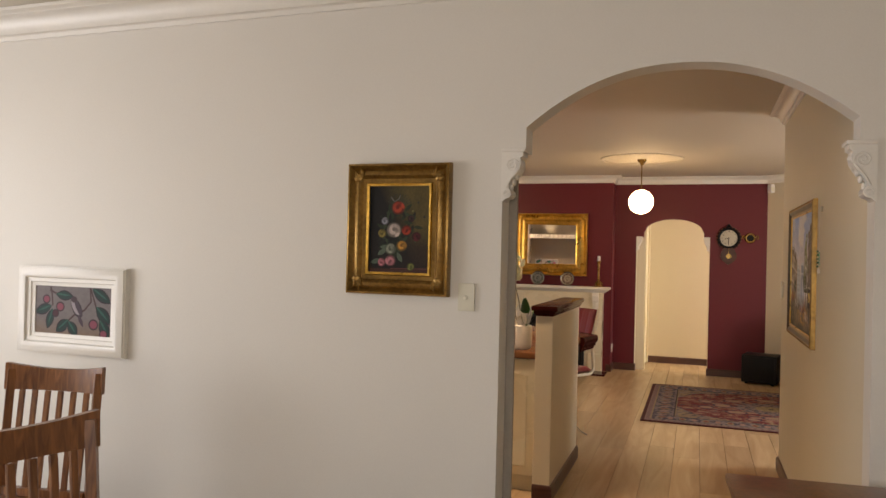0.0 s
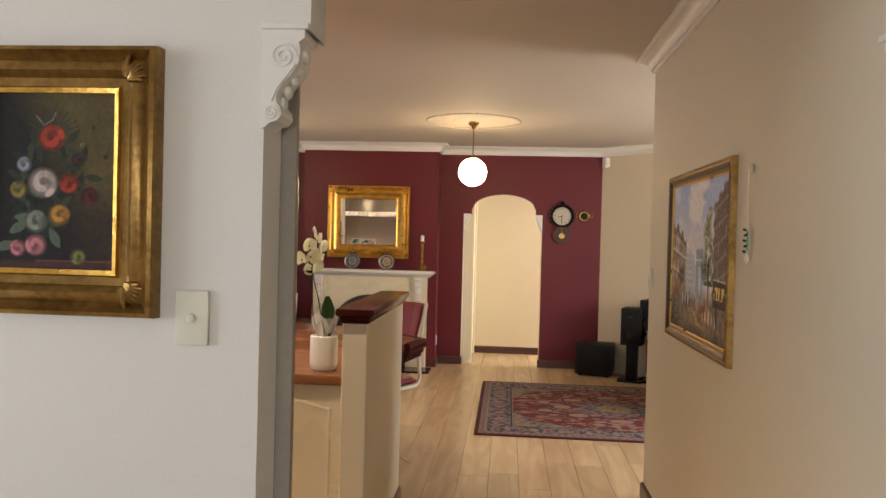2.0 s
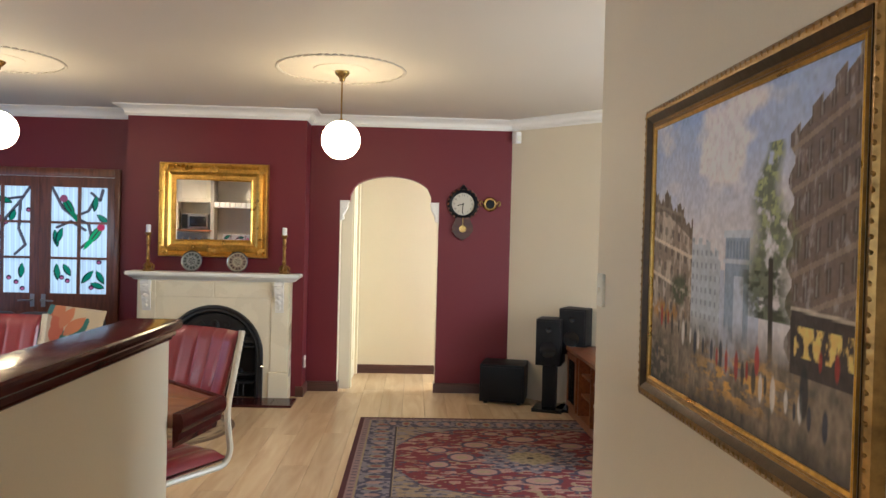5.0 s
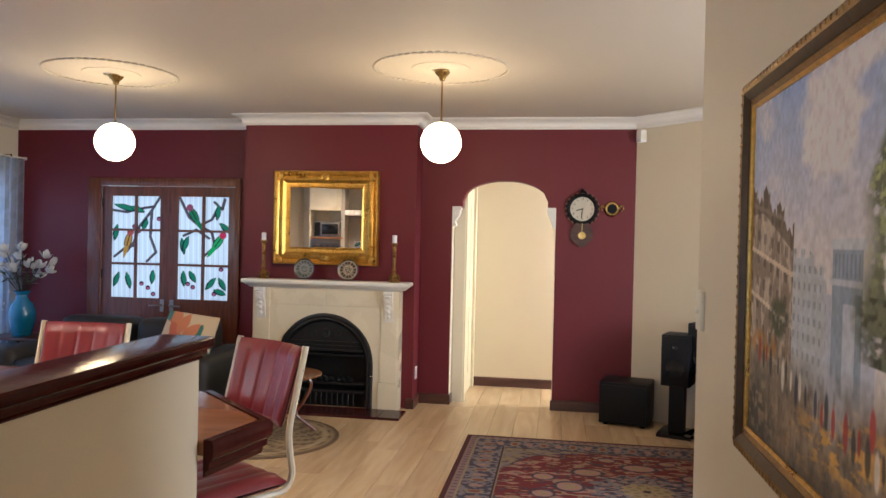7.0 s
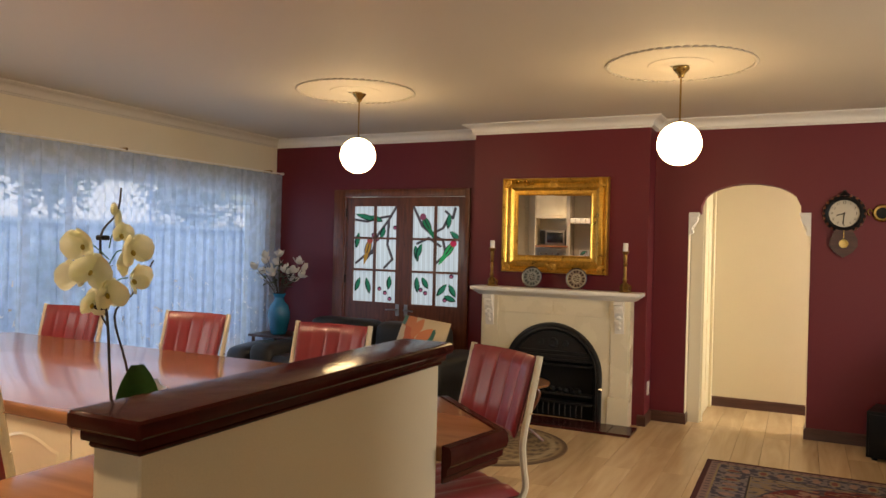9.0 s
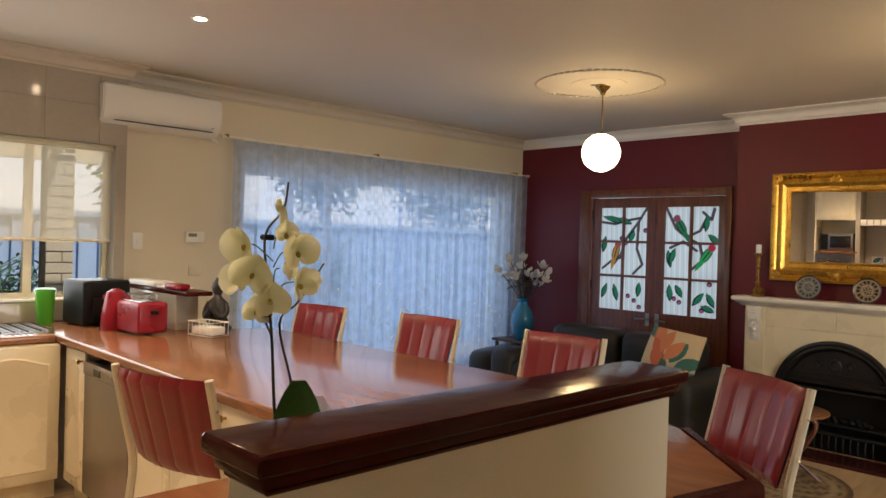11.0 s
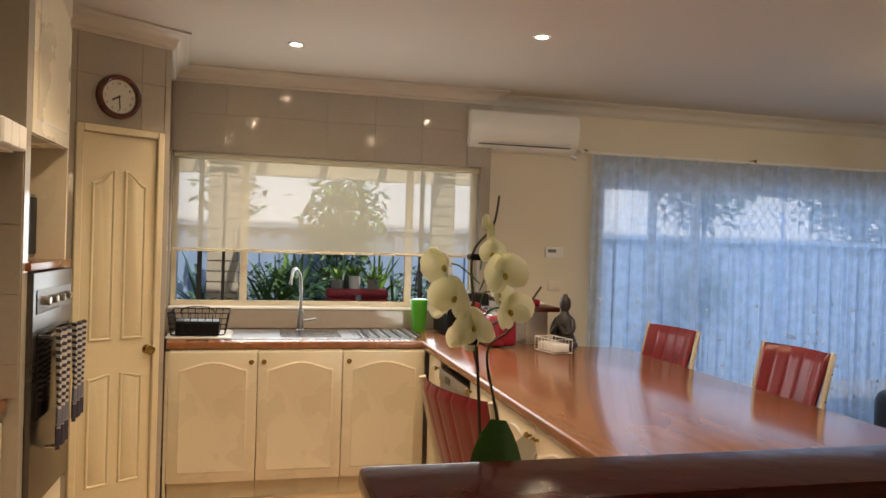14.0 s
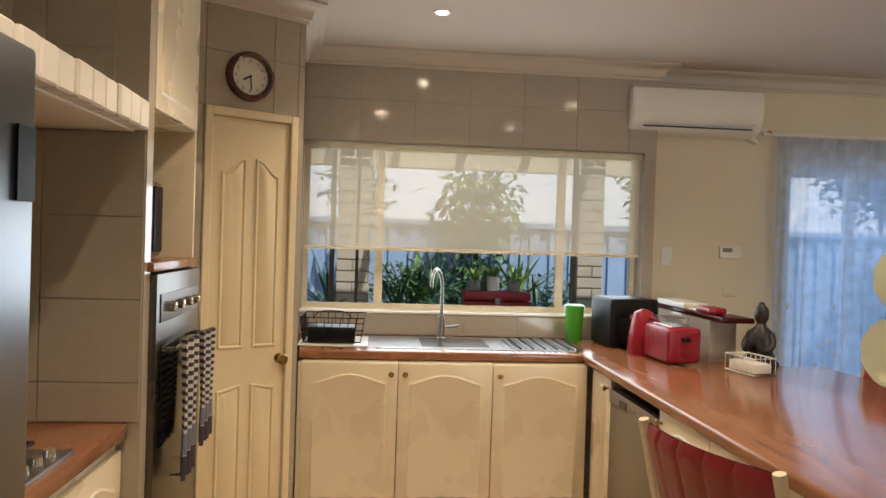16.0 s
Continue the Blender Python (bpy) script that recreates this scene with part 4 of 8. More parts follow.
# ---- switches and small wall things ----
def switch(m, label, double=False):
    t = thing("light_switch", label, "switch", m)
    part("plate", box(B(), -0.036, 0.036, -0.012, 0, -0.058, 0.058, 0.004), M_ivory, t)
    part("rocker", lathe(B(), [(0.010, 0), (0.010, 0.004), (0.007, 0.006), (0, 0.006)], 16, m=pose(0, -0.012, 0, 90)), M_ivory, t)
    return t


switch(hang(-0.078, 5.43, 1.325, "S"), "ivory plastic light switch beside the arch")
switch(hang(1.42, 8.29, 1.305, "W"), "ivory plastic light switch near the end of the passage wall")


def pendant(x, y):
    t = thing("pendant_lamp", "lit opal glass ball pendant on a brass rod", "pendant lamp", at(x, y, CEIL), "pendant lamps")
    part("canopy", lathe(B(), [(0.0, -0.065), (0.018, -0.065), (0.022, -0.045), (0.045, -0.022), (0.052, -0.010), (0.052, -0.0005)], 28), M_brass, t)
    part("rod", tube(B(), [(0, 0, -0.06), (0, 0, -0.345)], 0.006, 10), M_brass, t)
    part("gallery", lathe(B(), [(0.045, -0.362), (0.046, -0.352), (0.030, -0.342), (0.012, -0.335), (0.010, -0.325)], 24), M_brass, t)
    bm = B()
    bmesh.ops.create_uvsphere(bm, u_segments=40, v_segments=24, radius=0.132, matrix=Matrix.Translation((0, 0, -0.470)))
    g = part("globe", bm, M_globe, t, "glowing opal glass globe")
    return t


def ceiling_rose(x, y):
    t = thing("ceiling_rose", "white plaster ceiling rose with a scalloped rim", "ceiling rose", at(x, y, CEIL), "ceiling roses")
    bm = lathe(B(), [(0.19, -0.0005), (0.186, -0.004), (0.10, -0.005), (0.09, -0.010), (0.055, -0.010), (0.054, -0.0005)], 64)
    part("disc", bm, M_ceiling, t)
    bm = B()
    for k in range(56):
        a = 2 * math.pi * k / 56
        r = bmesh.ops.create_uvsphere(bm, u_segments=8, v_segments=5, radius=1)
        bmesh.ops.transform(bm, verts=r["verts"], matrix=pose(0.43 * math.cos(a), 0.43 * math.sin(a), -0.006, 0, 0, math.degrees(a)) @ Matrix.Diagonal((0.014, 0.022, 0.007, 1)))
    part("scalloped_rim", bm, M_ceiling, t)
    return t


for px_, py_ in ((-2.08, 10.83), (0.235, 10.83)):
    ceiling_rose(px_, py_ - 0.05)
    pendant(px_, py_)

# The final two of DOWN hang out of view, as extra light.
for i, (dx_, dy_) in enumerate(DOWN):
    t = thing("downlight", "small round recessed downlight, lit", "downlight", at(dx_, dy_, CEIL), "kitchen downlights")
    part("trim_ring", lathe(B(), [(0.028, -0.001), (0.030, -0.006), (0.046, -0.005), (0.048, -0.0005)], 28), M_plaster, t)
    part("bulb", lathe(B(), [(0, -0.006), (0.027, -0.004), (0.028, -0.0012)], 20), M_down, t, "glowing bulb")
    lamp("downlight_beam", "SPOT", look((dx_, dy_, CEIL - 0.02), (dx_, dy_, 0)), 52, WARM, 0.03, angle=radians(124))


# ---- rug ----
t = thing("persian_rug", "red wool rug with a navy border and a central medallion", "rug", at(0.36 + RUGW / 2, 9.56 + RUGH / 2, 0))
canvas("field", RUGW, RUGH, 400, 350, rug_pattern, M_woven, Matrix.Translation((0, 0, 0.011)) @ pose(0, 0, 0, -90), t, "patterned red and navy pile")
part("backing", box(B(), -RUGW / 2, RUGW / 2, -RUGH / 2, RUGH / 2, 0.001, 0.010, 0.003), mat("rug_edge", (0.10, 0.015, 0.02), 0.95, var=0.1), t)


def round_pattern(u, v):
    x, y = u - 0.5, v - 0.5
    r, th = np.hypot(x, y), np.arctan2(y, x)
    c = np.zeros((*u.shape, 3))
    c[:] = (0.28, 0.20, 0.11)
    c = over(c, (0.085, 0.055, 0.035), (np.sin(th * 18 + r * 40) * np.sin(r * 75) > 0.25) * 0.85)
    c = over(c, (0.36, 0.28, 0.17), ((r > 0.40) & (r < 0.43)) * 1.0)
    c = over(c, (0.13, 0.08, 0.045), (r > 0.465) * 1.0)
    return c * (0.8 + 0.4 * vnoise(x * 150, y * 150, 5))[..., None]


def disc_canvas(name, rad, fn, material, m, parent, label="", nr=26, nt_=96):
    me = bpy.data.meshes.new(name)
    co, uv = [(0, 0, 0)], [(0.5, 0.5)]
    for i in range(1, nr + 1):
        for j in range(nt_):
            a, r = 2 * math.pi * j / nt_, i / nr
            co.append((rad * r * math.cos(a), rad * r * math.sin(a), 0))
            uv.append((0.5 + 0.5 * r * math.cos(a), 0.5 + 0.5 * r * math.sin(a)))
    f = [(0, 1 + j, 1 + (j + 1) % nt_) for j in range(nt_)]
    for i in range(nr - 1):
        for j in range(nt_):
            a, b = 1 + i * nt_ + j, 1 + i * nt_ + (j + 1) % nt_
            f.append((a, a + nt_, b + nt_, b))
    me.from_pydata(co, [], f)
    uvn = np.array(uv)
    col = np.clip(fn(uvn[:, 0][None], uvn[:, 1][None])[0], 0, 1)
    c = me.color_attributes.new("paint", "FLOAT_COLOR", "POINT")
    c.data.foreach_set("color", np.concatenate([col, np.ones((len(col), 1))], -1).reshape(-1).astype(np.float32))
    me.materials.append(material)
    ob = new(name, me)
    ob.matrix_world = m
    ob.parent = parent
    return tagged(ob, label=label)


t = thing("round_rug", "small round beige and brown woven rug on the timber floor", "rug", at(-1.15, 11.28, 0))
disc_canvas("field", 0.58, round_pattern, M_woven, at(0, 0, 0.009), t, "beige and brown pattern")
part("backing", lathe(B(), [(0.58, 0.001), (0.585, 0.004), (0.58, 0.008)], 64), M_floor_base, t)


# ---- kitchen ----
FX = -3.50    # cabinet fronts on the window wall
PY = 7.82     # cabinet fronts of the peninsula
def arched_door(bm_, w, h, arch=0.045, thick=0.018):
    """A cabinet door with a raised, arched panel; local x across, z up, facing -y."""
    box(bm_, 0.002, w - 0.002, 0, thick, 0.002, h - 0.002, 0.004)
    x0, x1, z0, z1 = 0.055, w - 0.055, 0.055, h - 0.055
    def outline(o):
        p = [(x0 + o, z0 + o), (x1 - o, z0 + o), (x1 - o, z1 - arch - o)]
        n = 14
        for i in range(n + 1):
            t_ = i / n
            u_ = 1 - t_
            k = math.sin(math.pi * u_)
            p.append((x0 + o + (x1 - x0 - 2 * o) * u_, z1 - arch - o + arch * k ** 1.4))
        p.append((x0 + o, z1 - arch - o))
        q = []
        for a_ in p:
            if not q or (abs(a_[0] - q[-1][0]) + abs(a_[1] - q[-1][1])) > 1e-4:
                q.append(a_)
        return q
    a, b, c = outline(0), outline(0.008), outline(0.020)
    # recessed groove and raised field, set just proud of the board
    rings = []
    for o, y in ((a, -0.0005), (b, -0.005), (c, -0.0015)):
        rings.append([bm_.verts.new((x, y, z)) for x, z in o])
    for r0, r1 in zip(rings, rings[1:]):
        for i in range(len(r0)):
            j = (i + 1) % len(r0)
            bm_.faces.new((r0[i], r0[j], r1[j], r1[i]))
    bm_.faces.new(rings[-1])
    return bm_


def knob(parent, x, z, y=0.0):
    return part("knob", lathe(B(), [(0.006, 0), (0.006, 0.012), (0.014, 0.018), (0.015, 0.024), (0.010, 0.029), (0, 0.030)], 16, m=pose(x, y, z, 90)), M_brass, parent, "bronze knob")


def base_cabinet(m, w, doors=1, depth=0.56, h=0.74, z0=0.11, knobs="r", label="cream base cabinet with an arched raised-panel door"):
    t = thing("base_cabinet", label, "cabinet", m, "kitchen base cabinets")
    part("body", box(B(), 0.001, w - 0.001, 0.020, depth, z0, z0 + h), M_cab, t, smooth=False)
    part("plinth", box(B(), 0.001, w - 0.001, 0.060, depth, 0.0, z0 - 0.001), M_cab, t, smooth=False)
    for i in range(doors):
        dw = w / doors
        bm = arched_door(B(), dw, h)
        bmesh.ops.translate(bm, verts=bm.verts, vec=(i * dw, 0, z0))
        d = part("door", bm, M_cab, t)
        kx = {"r": dw - 0.035, "l": 0.035, "p": dw - 0.035 if i % 2 == 0 else 0.035}[knobs] + i * dw
        knob(d, kx, z0 + h - 0.055)
    return t


# local x along the front, local -y into the room
def front_x(y):      # window wall run, facing +x
    return Matrix(((0, -1, 0, FX), (1, 0, 0, y), (0, 0, 1, 0), (0, 0, 0, 1)))


for y0, y1, kn in ((6.335, 6.82, "r"), (6.82, 7.305, "l"), (7.305, 7.80, "l")):
    base_cabinet(front_x(y0), y1 - y0, knobs=kn)


def front_py(x, y=PY):    # facing -y
    return at(x, y, 0)


base_cabinet(front_py(-3.48), 0.30, knobs="r", label="narrow cream corner cabinet beside the dishwasher")
for x0, w, kn in ((-2.58, 0.44, "l"), (-2.14, 0.44, "r"), (-1.70, 0.46, "l"), (-1.24, 0.47, "r")):
    base_cabinet(front_py(x0), w, knobs=kn)
structure("trim", box(B(), -3.52, -3.503, 6.319, 6.3355, 0.0, 0.85), M_cab, "cream filler strip beside the cupboards")
# Dishwasher.
t = thing("dishwasher", "stainless steel dishwasher built in under the worktop", "dishwasher", front_py(-3.18))
part("door", box(B(), 0.005, 0.595, -0.004, 0.03, 0.12, 0.735, 0.006), M_steel, t)
part("body", box(B(), 0.005, 0.595, 0.03, 0.56, 0.02, 0.80), M_black, t, smooth=False)
part("control_panel", box(B(), 0.005, 0.595, -0.010, 0.03, 0.738, 0.805, 0.006), M_steel, t)
part("display", box(B(), 0.16, 0.25, -0.0125, -0.010, 0.75, 0.785), M_blackgloss, t, smooth=False)
for k in range(4):
    part("button", lathe(B(), [(0.007, 0), (0.007, 0.003), (0, 0.003)], 10, m=pose(0.36 + 0.045 * k, -0.010, 0.770, 90)), M_chrome, t)

# End cabinet by the half wall.
base_cabinet(at(-0.745, 7.085, 0), 0.63, depth=0.70, knobs="l", label="cream end cabinet with an arched panel beside the half wall")
t = thing("peninsula_back", "cream panel under the seating side of the worktop", "panel", Matrix())
part("panel", box(B(), -3.3, -0.52, 8.40, 8.46, 0.0, 0.85), M_cab, t, smooth=False)

# Worktop: one continuous slab with a rounded front.
def slab(outline_, z0, z1, bev):
    bm = prism(B(), outline_, 2, z0, z1)
    es = [e for e in bm.edges if abs(e.verts[0].co.z - e.verts[1].co.z) < 1e-6]
    bmesh.ops.bevel(bm, geom=es, offset=bev, segments=3, affect="EDGES", profile=0.5)
    return bm


outl = [(WX + 0.006, 6.245), (-3.565, 6.315), (-3.565, 7.79), (-0.76, 7.79), (-0.76, 7.055), (-0.118, 7.055), (-0.118, 8.058), (0.012, 8.058), (0.070, 8.33), (-0.30, 8.69), (-0.95, 8.97), (-3.28, 8.97), (-3.36, 8.56), (CX + 0.004, 8.56), (CX + 0.004, 8.404), (WX + 0.006, 8.404)]
structure_top = tagged(thing("worktop", "glossy red-brown timber veneer worktop with a dark rounded edge", "worktop"), label="")
part("slab", slab(outl, 0.853, 0.90, 0.012), M_top, structure_top, smooth=True)

bm = sweep(B(), [(0.012, 8.060), (0.070, 8.33), (-0.30, 8.69)], [(0.0, 0.795), (-0.006, 0.793), (-0.010, 0.810), (-0.020, 0.818), (-0.022, 0.838), (-0.032, 0.848), (-0.036, 0.866), (-0.034, 0.890), (-0.026, 0.9005), (0.0, 0.9015)])
part("end_moulding", bm, M_cap, structure_top, "dark mahogany stepped moulding round the worktop's cut end")
# Half wall with its mahogany cap.
structure("half_wall", box(B(), -0.108, 0.0, 6.995, 8.052, 0, 1.137, 0.004, 1), M_cream, "cream half wall at the end of the kitchen", "half wall")
bm = B()
box(bm, -0.135, 0.032, 6.962, 8.085, 1.166, 1.198, 0.012, 3)
mould = B()
box(mould, -0.120, 0.016, 6.978, 8.070, 1.146, 1.1655, 0.006, 2)
box(mould, -0.112, 0.007, 6.988, 8.060, 1.134, 1.1455, 0.004, 1)
t = thing("half_wall_cap", "dark mahogany moulded capping with a high gloss on the half wall", "capping")
part("cap_board", bm, M_cap, t, "glossy cap board")
part("cap_moulding", mould, M_cap, t, "stepped moulding under the board")
structure("baseboard", sweep(B(), [(0.0, 8.052), (0.0, 6.995), (-0.108, 6.995)][::-1], [(-o, z) for o, z in SK]), M_skirt)

# Tiled nib with a dark cap beside the window wall.
structure("nib_wall", box(B(), CX, -3.42, 8.41, 8.55, 0.90, 1.11), M_tile, "tiled upstand with a dark capping", "half wall")
t = thing("nib_cap", "dark mahogany capping on the tiled upstand", "capping")
part("cap_board", box(B(), CX + 0.003, -3.28, 8.405, 8.575, 1.11, 1.138, 0.010, 2), M_cap, t)

# Sink, tap, drainer, dish rack.
t = thing("sink", "stainless steel sink with a drainer set in the worktop", "sink", at(-3.90, 7.1, 0.9))
bm = B()
box(bm, -0.24, 0.24, -0.62, 0.68, -0.002, 0.004, 0.002, 1)
part("rim", bm, M_steel, t)
# Bowl is a flat plate; its hollow's shade is put into the darker colour.
part("bowl", box(B(), -0.17, 0.17, -0.15, 0.22, 0.0045, 0.006), mat("sink_bowl_shade", (0.18, 0.18, 0.18), 0.25, 1.0), t, smooth=False)
bm = B()
for k in range(9):
    box(bm, -0.17, 0.17, 0.30 + k * 0.038, 0.306 + k * 0.038, 0.004, 0.008, 0.001, 1)
part("drainer_ribs", bm, M_steel, t)
t = thing("roll_up_rack", "black and chrome roll-up drying rack lying over the sink", "drying rack", at(-3.86, 7.62, 0.909))
for k in range(12):
    part("bar", tube(B(), [(-0.20, -0.18 + k * 0.033, 0.006), (0.22, -0.18 + k * 0.033, 0.006)], 0.005, 6), M_black if k % 2 else M_steel, t)
t = thing("mixer_tap", "tall brushed steel gooseneck kitchen tap", "tap", at(-4.06, 7.08, 0.90))
part("base", lathe(B(), [(0.028, 0), (0.028, 0.012), (0.022, 0.016), (0.021, 0.13), (0.018, 0.14), (0, 0.14)], 20), M_steel, t)
part("spout", tube(B(), smooth_path([(0, 0, 0.12), (0, 0, 0.30), (0.01, -0.01, 0.37), (0.05, -0.035, 0.41), (0.10, -0.055, 0.40), (0.13, -0.07, 0.35), (0.135, -0.072, 0.31)], 5), 0.0095, 10), M_steel, t)
part("lever", tube(B(), [(0, 0.01, 0.07), (0.01, 0.06, 0.075), (0.02, 0.10, 0.085)], 0.008, 8), M_steel, t)

t = thing("dish_rack", "black wire dish rack with a black basin on a white tray", "dish rack", at(-3.86, 6.47, 0.9))
bm = B()
for z, o in ((0.02, 0.02), (0.085, 0.005), (0.15, 0.0)):
    x, y = 0.16 - o, 0.17 - o
    tube(bm, [(-x, -y, z), (x, -y, z), (x, y, z), (-x, y, z), (-x, -y, z)], 0.003, 5)
for k in range(9):
    f = -1 + 2 * k / 8
    for s in (-1, 1):
        tube(bm, [(f * 0.15, s * 0.15, 0.02), (f * 0.16, s * 0.17, 0.15)], 0.002, 4)
        tube(bm, [(s * 0.14, f * 0.15, 0.02), (s * 0.16, f * 0.17, 0.15)], 0.002, 4)
tube(bm, smooth_path([(0.16, -0.10, 0.15), (0.165, -0.06, 0.185), (0.165, 0.06, 0.185), (0.16, 0.10, 0.15)], 4), 0.003, 5)
part("wire_frame", bm, M_black, t)
part("basin", box(B(), -0.02, 0.14, -0.13, 0.12, 0.012, 0.10, 0.012), M_black, t, "black plastic basin")
part("tray", box(B(), -0.18, 0.18, -0.18, 0.19, 0.001, 0.010, 0.004), M_ceramic, t, "white tray")


# Pantry door in the diagonal wall.
t = thing("pantry_door", "closed cream four-panel pantry door in a cream frame", "door", PDM)
s0, s1 = 0.55, 1.007
bm = B()
for a, b, c, d in ((s0, s0 + 0.036, 0, 2.05), (s1 - 0.036, s1, 0, 2.05), (s0 + 0.036, s1 - 0.036, 2.012, 2.05)):
    box(bm, a, b, -0.02, 0.022, c, d, 0.004, 1)
part("frame", bm, M_door, t, smooth=False)
lw = s1 - s0 - 0.076
bm = box(B(), s0 + 0.038, s1 - 0.038, -0.028, 0.004, 0.006, 2.008, 0.002, 1)
part("leaf", bm, M_door, t, smooth=False)


def raised(bm_, x0, x1, z0, z1, y, ramped=0.0, inset=0.022, hgt=0.008):
    """A sunken panel drawn as a proud bevelled field with a sloped top."""
    def o(k):
        q = [(x0 + k, z0 + k), (x1 - k, z0 + k)]
        n = 8
        for i in range(n + 1):
            f = 1 - i / n
            s_ = f if ramped >= 0 else 1 - f
            q.append((x0 + k + (x1 - x0 - 2 * k) * f, z1 - k - abs(ramped) * (1 - (3 * s_ * s_ - 2 * s_ ** 3))))
        return q
    rs = [[bm_.verts.new((x, yy, z)) for x, z in o(k)] for k, yy in ((0, y), (0.004, y + hgt), (0.010, y + hgt), (inset, y + 0.001), (inset + 0.016, y + hgt * 1.1))]
    for a_, b_ in zip(rs, rs[1:]):
        for i in range(len(a_)):
            j = (i + 1) % len(a_)
            bm_.faces.new((a_[i], a_[j], b_[j], b_[i]))
    bm_.faces.new(rs[-1])


mid = (s0 + s1) / 2
for x0, x1, z0, z1, rp in ((s0 + 0.085, mid - 0.022, 0.95, 1.83, 0.07), (mid + 0.022, s1 - 0.085, 0.95, 1.83, -0.07), (s0 + 0.085, mid - 0.022, 0.20, 0.78, 0.02), (mid + 0.022, s1 - 0.085, 0.20, 0.78, -0.02)):
    bm = B()
    raised(bm, x0, x1, z0, z1, 0.0045, rp, 0.016)
    bmesh.ops.recalc_face_normals(bm, faces=bm.faces)
    part("panel", bm, M_door, t)
part("knob", lathe(B(), [(0.024, 0), (0.024, 0.004), (0.008, 0.008), (0.008, 0.030), (0.024, 0.040), (0.026, 0.052), (0.018, 0.062), (0, 0.064)], 20, m=pose(s1 - 0.065, 0.004, 0.89, -90)), M_brass, t, "dark brass knob")


def wall_clock(m, r, rim, label, hour, minute, face=(0.70, 0.69, 0.64)):
    t = thing("wall_clock", label, "clock", m)
    part("rim", lathe(B(), [(r * 0.74, 0.012), (r * 0.76, 0.026), (r * 0.84, 0.034), (r * 0.95, 0.028), (r, 0.012), (r, 0.0)], 40, m=pose(0, 0, 0, 90), closed=True), rim, t)
    part("dial", lathe(B(), [(r * 0.76, 0.001), (r * 0.76, 0.012), (0, 0.012)], 40, m=pose(0, 0, 0, 90)), mat("clock_dial", face, 0.4), t, "white dial")
    for k in range(12):
        f = bpy.data.curves.new("numeral", "FONT")
        f.body, f.size, f.align_x, f.align_y, f.extrude = str(k or 12), r * 0.17, "CENTER", "CENTER", 0.0004
        f.materials.append(M_black)
        ob = new("numeral", f)
        a = math.radians(30 * k)
        ob.matrix_world = pose(math.sin(a) * r * 0.60, -0.0132, math.cos(a) * r * 0.60, 90)
        ob.parent = t
    for a, L, w in ((hour, 0.36, 0.035), (minute, 0.54, 0.025)):
        part("clock_hand", box(B(), -w * r, w * r, -0.0160, -0.0145, -0.06 * r, L * r, m=pose(0, 0, 0, 0, a, 0)), M_black, t, smooth=False)
    return t


clock_rim = wood("dark_red_timber_rim", (0.10, 0.022, 0.014), (0.05, 0.010, 0.008), 0.25, coat=0.4)
cm = PDM @ pose(0.755, 0.006, 2.205, 0, 0, 180)
wall_clock(cm, 0.115, clock_rim, "round clock with a dark red rim on the tiled wall", 120, 185)

# Oven tower.
OX0, OX1, OYF = -2.70, -2.07, 6.0
t = thing("oven_tower", "tall cream cabinet with an open microwave shelf and top cupboard", "cabinet", at(0, 0, 0))
part("side_panel", box(B(), OX1 - 0.06, OX1, 5.60, OYF, 0, CEIL - 0.001), M_tile, t, "tiled cabinet side", smooth=False)
part("side_panel", box(B(), OX0, OX0 + 0.02, 5.60, OYF - 0.01, 0, CEIL - 0.001), M_cab, t, smooth=False)
part("back_panel", box(B(), OX0 + 0.02, OX1 - 0.06, 5.585, 5.60, 0, CEIL - 0.001), M_cab, t, smooth=False)
part("shelf", box(B(), OX0 + 0.02, OX1 - 0.03, 5.62, OYF + 0.02, 1.352, 1.382, 0.006), M_top, t, "timber shelf")
bm = arched_door(B(), OX1 - OX0 - 0.10, 0.66)
bmesh.ops.translate(bm, verts=bm.verts, vec=(0, 0, 1.86))
bmesh.ops.transform(bm, verts=bm.verts, matrix=pose(OX0 + 0.03, OYF, 0, 0, 0, 0) @ Matrix.Rotation(math.pi, 4, "Z") @ Matrix.Translation((-(OX1 - OX0 - 0.10), 0, 0)))
d = part("upper_door", bm, M_cab, t)
part("top_box", box(B(), OX0 + 0.02, OX1 - 0.061, 5.61, OYF - 0.022, 1.86, 2.59), M_cab, t, smooth=False)
bm = arched_door(B(), OX1 - OX0 - 0.10, 0.36)
bmesh.ops.transform(bm, verts=bm.verts, matrix=pose(OX1 - 0.07, OYF, 0.08, 0, 0, 180))
part("lower_door", bm, M_cab, t)

t = thing("wall_oven", "stainless steel built-in oven with knobs and a bar handle", "oven", at(OX0 + 0.025, OYF, 0.46))
part("body", box(B(), 0, 0.54, -0.38, 0.0, 0, 0.885), M_black, t, smooth=False)
part("front", box(B(), -0.005, 0.545, 0.001, 0.022, 0, 0.885, 0.004), M_oven, t)
part("window", box(B(), 0.04, 0.50, 0.0225, 0.027, 0.33, 0.66, 0.002), M_blackgloss, t)
part("control_strip", box(B(), 0.03, 0.51, 0.0225, 0.026, 0.73, 0.82), M_oven, t)
for k in range(4):
    part("knob", lathe(B(), [(0.017, 0), (0.017, 0.018), (0.013, 0.022), (0, 0.022)], 16, m=pose(0.10 + 0.105 * k, 0.026, 0.775, -90)), M_chrome, t)
